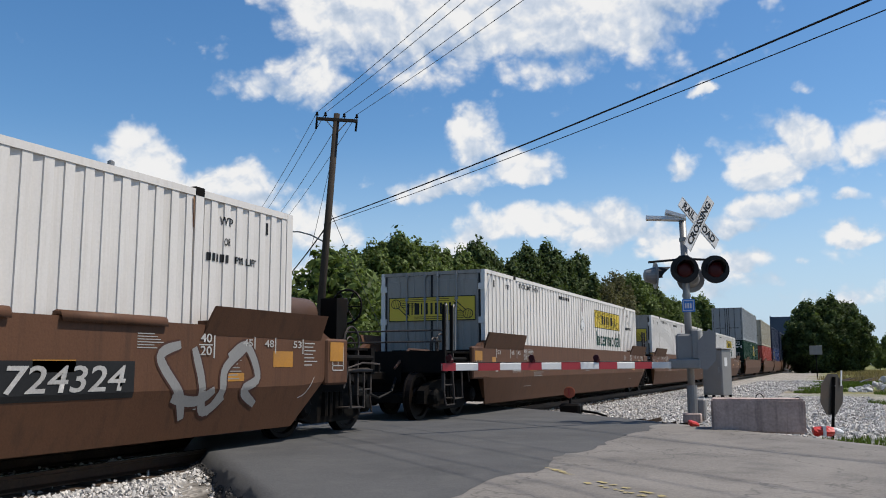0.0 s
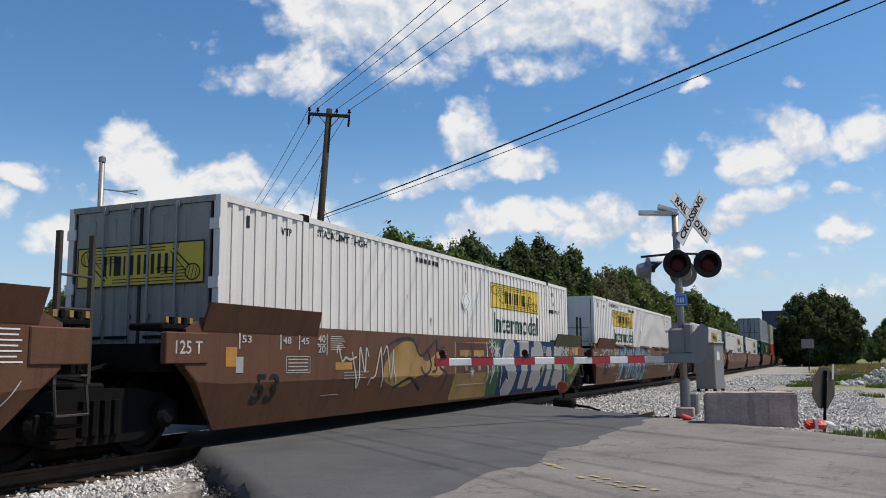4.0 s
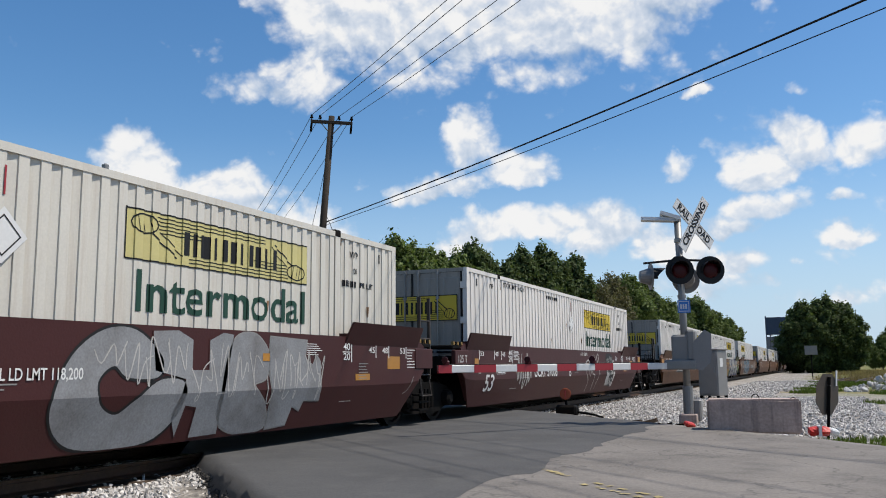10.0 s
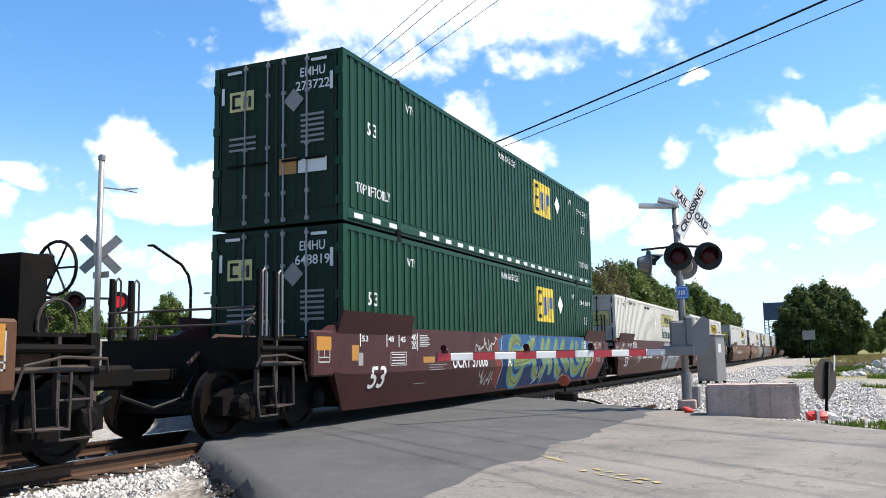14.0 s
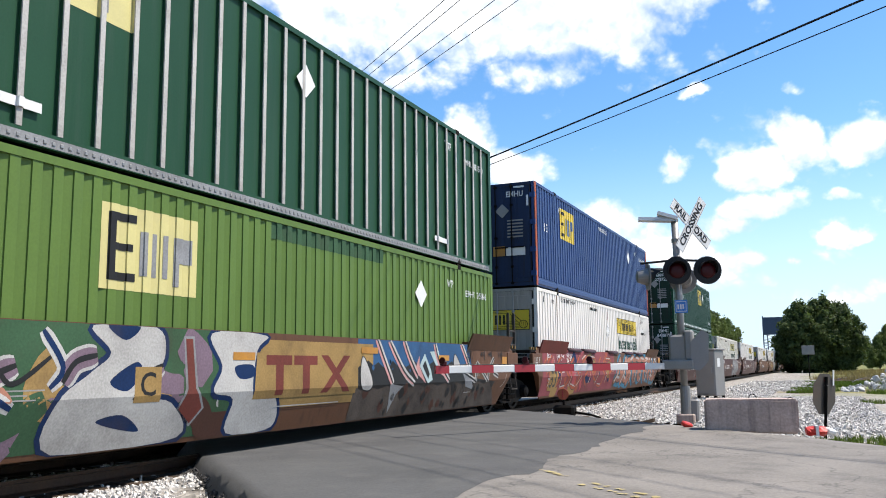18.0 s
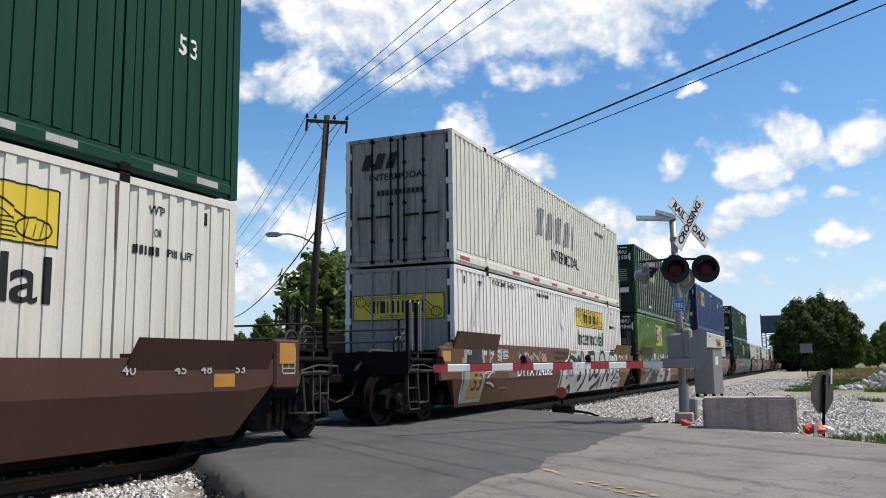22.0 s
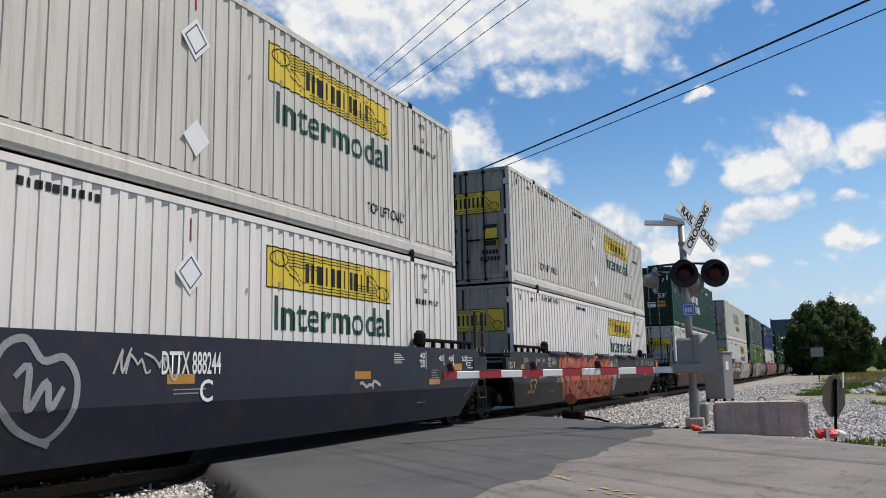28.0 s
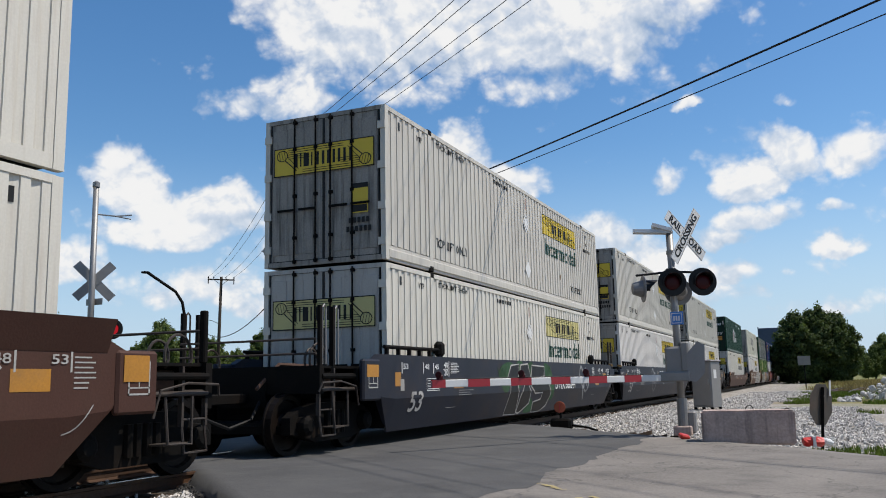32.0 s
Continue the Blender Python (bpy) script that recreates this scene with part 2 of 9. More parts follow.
M["olive"] = material("container_light_green", (0.084, 0.142, 0.030), 0.5, vary=0.12, scale=0.8, dirt=(0.05, 0.09, 0.03), dirt_amount=0.4, streak=True, spec=0.2)
M["blue"] = material("container_blue", (0.018, 0.042, 0.130), 0.45, vary=0.15, scale=0.8, dirt=(0.10, 0.12, 0.20), dirt_amount=0.5, streak=True, spec=0.2)
M["red"] = material("container_red", (0.336, 0.048, 0.028), 0.5, vary=0.1)
M["navyc"] = material("container_navy", (0.016, 0.024, 0.056), 0.5, vary=0.15)
M["beige"] = material("container_beige", (0.360, 0.320, 0.240), 0.5, vary=0.1)
M["grey"] = material("container_grey", (0.240, 0.248, 0.256), 0.5, vary=0.1)
M["roofwhite"] = material("container_roof", (0.440, 0.432, 0.416), 0.6, vary=0.1)
M["brown"] = material("car_brown", (0.092, 0.044, 0.024), 0.6, vary=0.16, scale=1.2, dirt=(0.045, 0.026, 0.017), dirt_amount=0.75, streak=True, bump=0.1, spec=0.18)
M["maroon"] = material("car_maroon", (0.050, 0.017, 0.016), 0.5, vary=0.12, scale=1.2, dirt=(0.05, 0.025, 0.02), dirt_amount=0.5, bump=0.08, spec=0.18)
M["dkbrown"] = material("car_dark_brown", (0.060, 0.028, 0.020), 0.6, vary=0.15, scale=1.2, dirt=(0.05, 0.03, 0.02), dirt_amount=0.6, bump=0.08, spec=0.18)
M["charcoal"] = material("car_charcoal", (0.024, 0.022, 0.022), 0.55, vary=0.15, scale=1.2, dirt=(0.06, 0.045, 0.035), dirt_amount=0.5, bump=0.08, spec=0.18)
M["navy"] = material("car_navy", (0.020, 0.022, 0.031), 0.5, vary=0.2, scale=0.5, dirt=(0.045, 0.033, 0.028), dirt_amount=0.8, bump=0.08, spec=0.18)
M["black"] = material("black_steel", (0.0065, 0.006, 0.0055), 0.7, vary=0.3, dirt=(0.018, 0.011, 0.007), dirt_amount=0.6, bump=0.1, spec=0.06)
M["wheel"] = material("wheel_steel", (0.012, 0.010, 0.009), 0.45, 0.4, vary=0.3, dirt=(0.03, 0.018, 0.012), dirt_amount=0.5, spec=0.06)
M["orange"] = material("reflective_orange", (0.37, 0.165, 0.016), 0.45, vary=0.2, dirt=GRIME, dirt_amount=0.5)
M["yellow"] = material("sign_yellow", (0.55, 0.40, 0.022), 0.45, vary=0.05, dirt=(0.35, 0.28, 0.08), dirt_amount=0.3)
M["paleyellow"] = material("faded_yellow", (0.496, 0.440, 0.176), 0.5, vary=0.08, dirt=(0.35, 0.30, 0.15), dirt_amount=0.4)
M["ink"] = material("black_paint", (0.016, 0.016, 0.016), 0.5, vary=0.2, spec=0.18)
M["greenink"] = material("green_paint", (0.006, 0.042, 0.022), 0.5, vary=0.1)
M["whitepaint"] = material("white_paint", (0.592, 0.592, 0.576), 0.5, vary=0.06, dirt=(0.4, 0.36, 0.3), dirt_amount=0.4)
M["greypaint"] = material("grey_paint", (0.20, 0.195, 0.185), 0.55, vary=0.12)
M["bluepaint"] = material("blue_paint", (0.035, 0.085, 0.20), 0.5, vary=0.1)
M["redpaint"] = material("red_paint", (0.285, 0.016, 0.024), 0.45, vary=0.08)
M["galv"] = material("galvanised_steel", (0.235, 0.232, 0.225), 0.5, 0.5, vary=0.12, scale=4, dirt=(0.2, 0.18, 0.15), dirt_amount=0.3)
M["alu"] = material("aluminium_paint", (0.205, 0.198, 0.19), 0.5, 0.2, vary=0.08, dirt=(0.25, 0.22, 0.2), dirt_amount=0.3)
M["wood"] = material("pole_wood", (0.045, 0.037, 0.03), 0.85, vary=0.25, scale=2, fine=30, bump=0.4, spec=0.06)
M["tie"] = material("tie_wood", (0.060, 0.044, 0.032), 0.9, vary=0.35, scale=4, bump=0.5, spec=0.06)
M["rail"] = material("rail_steel", (0.080, 0.048, 0.032), 0.55, 0.5, vary=0.3, dirt=RUST, dirt_amount=0.5, spec=0.18)
M["railtop"] = material("rail_head_steel", (0.360, 0.344, 0.328), 0.25, 0.9, vary=0.1)
M["concrete"] = material("block_concrete", (0.37, 0.285, 0.245), 0.9, vary=0.3, scale=3, fine=25, bump=0.35, dirt=(0.11, 0.09, 0.085), dirt_amount=0.98, streak=True)
M["lens"] = material("signal_lens", (0.038, 0.002, 0.004), 0.35, vary=0.1, spec=0.2)
M["cable"] = material("cable_black", (0.010, 0.010, 0.010), 0.6, vary=0.2, spec=0.18)
M["wire"] = material("wire_grey", (0.048, 0.048, 0.052), 0.5, 0.4, vary=0.1)
M["leaf"] = material("leaves", (0.100, 0.132, 0.040), 0.55, vary=0.25, scale=0.35, fine=3, island=0.45, spec=0.12)
M["leafdark"] = material("cedar_leaves", (0.066, 0.090, 0.032), 0.6, vary=0.25, scale=0.35, fine=3, island=0.45, spec=0.12)
M["leafpale"] = material("pale_brush", (0.120, 0.112, 0.060), 0.7, vary=0.25, scale=0.35, fine=3, island=0.4, spec=0.12)
M["bark"] = material("bark", (0.056, 0.044, 0.032), 0.9, vary=0.3, bump=0.4)
M["grass"] = material("grass_blades", (0.080, 0.112, 0.024), 0.6, vary=0.3, scale=0.7, fine=6, island=0.4, spec=0.12)
M["drygrass"] = material("dry_grass", (0.208, 0.160, 0.080), 0.7, vary=0.3, scale=0.5, fine=6, island=0.4, spec=0.12)
M["stone"] = material("ballast_stone", (0.44, 0.415, 0.38), 0.85, vary=0.15, scale=2, fine=30, island=0.45)
M["rock"] = material("riprap_rock", (0.42, 0.415, 0.40), 0.85, vary=0.2, scale=2, fine=12, island=0.35, bump=0.3)
M["signback"] = material("sign_back", (0.055, 0.045, 0.035), 0.6, 0.2, vary=0.25, dirt=RUST, dirt_amount=0.3)
M["plasticred"] = material("red_plastic", (0.496, 0.024, 0.016), 0.4, vary=0.1, dirt=(0.5, 0.4, 0.35), dirt_amount=0.4)
M["bluesteel"] = material("blue_steel", (0.028, 0.048, 0.088), 0.6, vary=0.15)
M["skyblue"] = material("paint_sky_blue", (0.048, 0.160, 0.240), 0.7, vary=0.28, scale=1.6, dirt=(0.05, 0.035, 0.026), dirt_amount=0.6, spec=0.15)
M["peach"] = material("paint_peach", (0.288, 0.132, 0.090), 0.7, vary=0.28, scale=1.6, dirt=(0.05, 0.035, 0.026), dirt_amount=0.6, spec=0.15)
M["coral"] = material("paint_coral", (0.300, 0.078, 0.042), 0.7, vary=0.28, scale=1.6, dirt=(0.05, 0.035, 0.026), dirt_amount=0.6, spec=0.15)
M["lime"] = material("paint_lime", (0.150, 0.195, 0.070), 0.7, vary=0.28, scale=1.6, dirt=(0.05, 0.035, 0.026), dirt_amount=0.6, spec=0.15)
M["cobalt"] = material("paint_cobalt", (0.006, 0.020, 0.066), 0.7, vary=0.28, scale=1.6, dirt=(0.05, 0.035, 0.026), dirt_amount=0.6, spec=0.15)
M["silver"] = material("paint_silver", (0.208, 0.213, 0.218), 0.7, vary=0.28, scale=1.6, dirt=(0.05, 0.035, 0.026), dirt_amount=0.6, spec=0.15)
M["pink"] = material("paint_pink", (0.190, 0.050, 0.058), 0.7, vary=0.28, scale=1.6, dirt=(0.05, 0.035, 0.026), dirt_amount=0.6, spec=0.15)
M["sand"] = material("paint_sand", (0.252, 0.162, 0.060), 0.7, vary=0.28, scale=1.6, dirt=(0.05, 0.035, 0.026), dirt_amount=0.6, spec=0.15)
M["forest"] = material("paint_forest", (0.034, 0.078, 0.039), 0.7, vary=0.28, scale=1.6, dirt=(0.05, 0.035, 0.026), dirt_amount=0.6, spec=0.15)
M["chalk"] = material("paint_chalk", (0.36, 0.35, 0.33), 0.7, vary=0.28, scale=1.6, dirt=(0.05, 0.035, 0.026), dirt_amount=0.45, spec=0.15)
M["ladder"] = material("ladder_steel", (0.055, 0.046, 0.04), 0.55, 0.2, vary=0.3, dirt=(0.04, 0.02, 0.012), dirt_amount=0.7, spec=0.18)
M["brick"] = material("paint_brick_red", (0.13, 0.034, 0.026), 0.7, vary=0.25, scale=1.6, dirt=(0.05, 0.03, 0.024), dirt_amount=0.5, spec=0.15)
M["mauve"] = material("paint_mauve", (0.15, 0.105, 0.135), 0.7, vary=0.28, scale=1.6, dirt=(0.05, 0.035, 0.03), dirt_amount=0.5, spec=0.15)
# Rear shade is mixed into this base along with the doors' real grime.
M["dirtydoor"] = material("shaded_grimy_doors", (0.25, 0.235, 0.21), 0.65, vary=0.3, scale=1.6, dirt=(0.022, 0.020, 0.018), dirt_amount=1.0, streak=True, spec=0.2)
M["tank"] = material("tank_brown", (0.075, 0.043, 0.03), 0.55, vary=0.15, dirt=(0.04, 0.025, 0.02), dirt_amount=0.5, spec=0.2)


def lit_lens():
    """A red signal lens that is alight."""
    m = material("lit_signal_lens", (0.25, 0.005, 0.008), 0.2, vary=0.1)
    b = m.node_tree.nodes["Principled BSDF"]
    b.inputs["Emission Color"].default_value, b.inputs["Emission Strength"].default_value = (1.0, 0.03, 0.05, 1), 0.35
    return m


def see_through(m, share=0.3):
    """Leaves let a part of the sunlight through."""
    nd, ln = m.node_tree.nodes, m.node_tree.links
    b, out = nd["Principled BSDF"], nd["Material Output"]
    tr, mx, gain = nd.new("ShaderNodeBsdfTranslucent"), nd.new("ShaderNodeMixShader"), nd.new("ShaderNodeVectorMath")
    gain.operation = "MULTIPLY"
    gain.inputs[1].default_value = (1.4, 1.5, 0.9)
    ln.new(b.inputs["Base Color"].links[0].from_socket, gain.inputs[0])
    ln.new(gain.outputs[0], tr.inputs["Color"])
    mx.inputs[0].default_value = share
    ln.new(b.outputs[0], mx.inputs[1])
    ln.new(tr.outputs[0], mx.inputs[2])
    ln.new(mx.outputs[0], out.inputs["Surface"])


for key in ("leaf", "leafdark", "leafpale", "grass", "drygrass"):
    see_through(M[key])
M["litlens"] = lit_lens()
M["crumb"] = material("asphalt_crumbs", (0.050, 0.047, 0.044), 0.95, vary=0.3, island=0.5, spec=0.15)
M["plum"] = material("paint_plum", (0.055, 0.034, 0.042), 0.7, vary=0.28, scale=1.6, dirt=(0.03, 0.022, 0.02), dirt_amount=0.6, spec=0.15)
M["ice"] = material("paint_ice", (0.33, 0.42, 0.42), 0.7, vary=0.2, scale=1.6, dirt=(0.1, 0.09, 0.08), dirt_amount=0.4, spec=0.15)
M["rose"] = material("paint_rose", (0.42, 0.22, 0.21), 0.7, vary=0.2, scale=1.6, dirt=(0.1, 0.07, 0.06), dirt_amount=0.4, spec=0.15)
M["azure"] = material("paint_azure", (0.028, 0.078, 0.165), 0.7, vary=0.28, scale=1.6, dirt=(0.03, 0.035, 0.05), dirt_amount=0.5, spec=0.15)
# Lighter than doorgrey, still toned down from the cream sides for rear shade.
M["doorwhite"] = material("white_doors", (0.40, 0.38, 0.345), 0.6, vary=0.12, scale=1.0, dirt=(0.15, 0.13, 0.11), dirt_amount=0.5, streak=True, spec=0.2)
M["tan"] = material("paint_tan", (0.155, 0.092, 0.042), 0.7, vary=0.3, scale=1.4, dirt=(0.06, 0.038, 0.024), dirt_amount=0.7, spec=0.15)
M["taupe"] = material("paint_taupe", (0.075, 0.062, 0.052), 0.75, vary=0.4, scale=2.2, dirt=(0.02, 0.018, 0.02), dirt_amount=0.9, spec=0.12)
M["rustmark"] = material("rust_run", (0.20, 0.105, 0.05), 0.8, vary=0.35, scale=6, dirt=(0.35, 0.28, 0.2), dirt_amount=0.8)
# Rear doors darker than the green and blue sides: shade painted in, plus grime.
M["endgreen"] = material("shaded_grimy_green_doors", (0.010, 0.026, 0.017), 0.6, vary=0.25, scale=1.2, dirt=(0.022, 0.02, 0.016), dirt_amount=0.8, streak=True, spec=0.12)
M["endblue"] = material("shaded_grimy_blue_doors", (0.016, 0.028, 0.062), 0.6, vary=0.25, scale=1.2, dirt=(0.022, 0.022, 0.024), dirt_amount=0.8, streak=True, spec=0.12)
M["moss"] = material("paint_moss", (0.062, 0.068, 0.030), 0.75, vary=0.3, scale=1.4, dirt=(0.05, 0.032, 0.02), dirt_amount=0.8, spec=0.15)
M["noticeblue"] = material("notice_blue", (0.03, 0.16, 0.48), 0.4, vary=0.05)

# ---------------------------------------------------------------- building blocks


class Geo:
    """Collects corners and faces for one mesh."""

    def __init__(self):
        self.v, self.f = [], []

    def add(self, verts, faces):
        n = len(self.v)
        self.v += [tuple(p) for p in verts]
        self.f += [tuple(i + n for i in q) for q in faces]
        return self

    def box(self, x0, x1, y0, y1, z0, z1, m=None):
        pts = [(x0, y0, z0), (x1, y0, z0), (x1, y1, z0), (x0, y1, z0), (x0, y0, z1), (x1, y0, z1), (x1, y1, z1), (x0, y1, z1)]
        if m is not None:
            pts = [m @ Vector(p) for p in pts]
        return self.add(pts, [(0, 3, 2, 1), (4, 5, 6, 7), (0, 1, 5, 4), (1, 2, 6, 5), (2, 3, 7, 6), (3, 0, 4, 7)])

    def soft_box(self, x0, x1, y0, y1, z0, z1, b=0.02, m=None):
        """A box with bevelled edges."""
        pts = []
        for sx in (0, 1):
            for sy in (0, 1):
                for sz in (0, 1):
                    cx, cy, cz = (x0, x1)[sx], (y0, y1)[sy], (z0, z1)[sz]
                    dx, dy, dz = b * (1 - 2 * sx), b * (1 - 2 * sy), b * (1 - 2 * sz)
                    pts += [(cx, cy + dy, cz + dz), (cx + dx, cy, cz + dz), (cx + dx, cy + dy, cz)]
        bm = bmesh.new()
        for p in pts:
            bm.verts.new(p if m is None else m @ Vector(p))
        bmesh.ops.convex_hull(bm, input=bm.verts)
        bm.verts.index_update()
        out = [tuple(v.co) for v in bm.verts], [tuple(v.index for v in f.verts) for f in bm.faces]
        bm.free()
        return self.add(*out)

    def tube(self, p, q, r, r2=None, n=8, caps=True):
        p, q = Vector(p), Vector(q)
        r2 = r if r2 is None else r2
        axis = (q - p).normalized()
        side = axis.orthogonal().normalized()
        up = axis.cross(side)
        ring = [side * math.cos(2 * math.pi * i / n) + up * math.sin(2 * math.pi * i / n) for i in range(n)]
        pts = [p + c * r for c in ring] + [q + c * r2 for c in ring]
        fs = [(i, (i + 1) % n, n + (i + 1) % n, n + i) for i in range(n)]
        if caps:
            fs += [tuple(reversed(range(n))), tuple(range(n, 2 * n))]
        return self.add(pts, fs)

    def pipe(self, pts, r, n=6):
        """A round bar bent along a path."""
        pts = [Vector(p) for p in pts]
        out, fs = [], []
        side = None
        for i, p in enumerate(pts):
            axis = (pts[min(i + 1, len(pts) - 1)] - pts[max(i - 1, 0)]).normalized()
            side = axis.orthogonal() if side is None else side - axis * side.dot(axis)
            side.normalize()
            up = axis.cross(side)
            out += [p + (side * math.cos(2 * math.pi * k / n) + up * math.sin(2 * math.pi * k / n)) * r for k in range(n)]
        for i in range(len(pts) - 1):
            fs += [(i * n + k, i * n + (k + 1) % n, (i + 1) * n + (k + 1) % n, (i + 1) * n + k) for k in range(n)]
        fs += [tuple(reversed(range(n))), tuple(range((len(pts) - 1) * n, len(pts) * n))]
        return self.add(out, fs)

    def ring(self, centre, axis, r, thick, n=20, k=6):
        """A torus."""
        c, a = Vector(centre), Vector(axis).normalized()
        s = a.orthogonal().normalized()
        t = a.cross(s)
        pts, fs = [], []
        for i in range(n):
            w = 2 * math.pi * i / n
            rad = s * math.cos(w) + t * math.sin(w)
            for j in range(k):
                q = 2 * math.pi * j / k
                pts.append(c + rad * (r + thick * math.cos(q)) + a * thick * math.sin(q))
        for i in range(n):
            for j in range(k):
                fs.append((i * k + j, i * k + (j + 1) % k, ((i + 1) % n) * k + (j + 1) % k, ((i + 1) % n) * k + j))
        return self.add(pts, fs)

    def lathe(self, prof, centre, axis, n=20):
        """Turned shape: prof is (along the axis, radius)."""
        c, a = Vector(centre), Vector(axis).normalized()
        s = a.orthogonal().normalized()
        t = a.cross(s)
        pts, fs = [], []
        for h, r in prof:
            for i in range(n):
                w = 2 * math.pi * i / n
                pts.append(c + a * h + (s * math.cos(w) + t * math.sin(w)) * r)
        for k in range(len(prof) - 1):
            for i in range(n):
                fs.append((k * n + i, k * n + (i + 1) % n, (k + 1) * n + (i + 1) % n, (k + 1) * n + i))
        fs += [tuple(reversed(range(n))), tuple(range((len(prof) - 1) * n, len(prof) * n))]
        return self.add(pts, fs)

    def prism(self, outline, h0, h1, place):
        """A flat outline given thickness; place(u, v, h) puts a corner in space."""
        n = len(outline)
        pts = [place(u, v, h0) for u, v in outline] + [place(u, v, h1) for u, v in outline]
        fs = [tuple(reversed(range(n))), tuple(range(n, 2 * n))] + [(i, (i + 1) % n, n + (i + 1) % n, n + i) for i in range(n)]
        return self.add(pts, fs)

    def mesh(self, name, mat, smooth=False):
        me = bpy.data.meshes.new(name)
        me.from_pydata(self.v, [], self.f)
        bm = bmesh.new()
        bm.from_mesh(me)
        if len(self.v) < 4000:
            bmesh.ops.recalc_face_normals(bm, faces=bm.faces)
        bm.to_mesh(me)
        bm.free()
        if smooth:
            me.shade_smooth()
        me.materials.append(mat)
        return me


def piece(name, data, parent, label=""):
    """A finished mesh as a part of a thing."""
    ob = new(name, data)
    ob.parent = parent
    if label:
        tagged(ob, label)
    return ob


def part(name, geo, mat, parent, label="", smooth=False):
    return piece(name, geo.mesh(name, mat, smooth), parent, label)


def thing(name, label, category, at=None, group="", kind=""):
    ob = new(name)
    ob.empty_display_size = 0.2
    if at is not None:
        ob.matrix_basis = at
    return tagged(ob, label, category, group, kind)


TEXTS = {}


def text_mesh(body, size, mat, key, place, width=0.0, shear=0.0):
    """Lettering as a thin mesh. place turns (across, up, out) into the thing's space."""
    k = (body, size, key)
    if k in TEXTS:
        return TEXTS[k]
    cu = bpy.data.curves.new("lettering", "FONT")
    cu.body, cu.size, cu.align_x, cu.align_y, cu.shear, cu.resolution_u = body, size, "CENTER", "CENTER", shear, 3
    cu.offset = size * (0.035 if key[0] == "buck" else 0.012)
    ob = new("lettering", cu)
    bpy.context.view_layer.update()
    me = bpy.data.meshes.new_from_object(ob.evaluated_get(bpy.context.evaluated_depsgraph_get()))
    bpy.data.objects.remove(ob)
    bpy.data.curves.remove(cu)
    xs = [v.co.x for v in me.vertices]
    k2 = width / (max(xs) - min(xs)) if width else 1.0
    for v in me.vertices:
        v.co = place(v.co.x * k2, v.co.y, 0.0)
    me.materials.clear()
    me.materials.append(mat)
    TEXTS[k] = me
    return me


# ---------------------------------------------------------------- ground, road and track
# +y is the way the train goes; the track's middle is x = 0; the railhead is z = 0.
# The road crosses at 45 degrees: it fills 9.8 < x + y < 21.4.
ROAD_A, ROAD_B = 9.8, 21.4


def smooth(a, b, x):
    t = min(1.0, max(0.0, (x - a) / (b - a)))
    return t * t * (3 - 2 * t)


def ground_height(x, y):
    s = x + y
    out = min(1.0, max(0.0, smooth(ROAD_A - 0.02, ROAD_A - 0.55, s) + smooth(ROAD_B + 0.2, ROAD_B + 2.5, s)))
    left = 1.0 if s < 15 else 0.0
    bed = -0.19 - (0.34 if left else 0.10) * smooth(1.5, 3.6, abs(x))
    low = bed + (0.0 if left else 0.07 * smooth(4, 12, abs(x)))
    h = -0.10 * (1 - out) + low * out
    far = smooth(55, 180, y)
    h += far * 1.0 * smooth(14, 60, x)                    # the ground rises to the right of the line
    n = noise.noise((x * 0.35, y * 0.35, 3.1)) * 0.05 * out * smooth(2.0, 5.0, abs(x))
    return h + n


def grid_axis(lo, hi, fine_lo, fine_hi, step):
    xs = list(np.arange(fine_lo, fine_hi + 1e-6, step))
    d, p = step, fine_hi
    while p < hi:
        d *= 1.22
        p = min(hi, p + d)
        xs.append(p)
    d, p = step, fine_lo
    while p > lo:
        d *= 1.22
        p = max(lo, p - d)
        xs.insert(0, p)
    return [float(v) for v in xs]


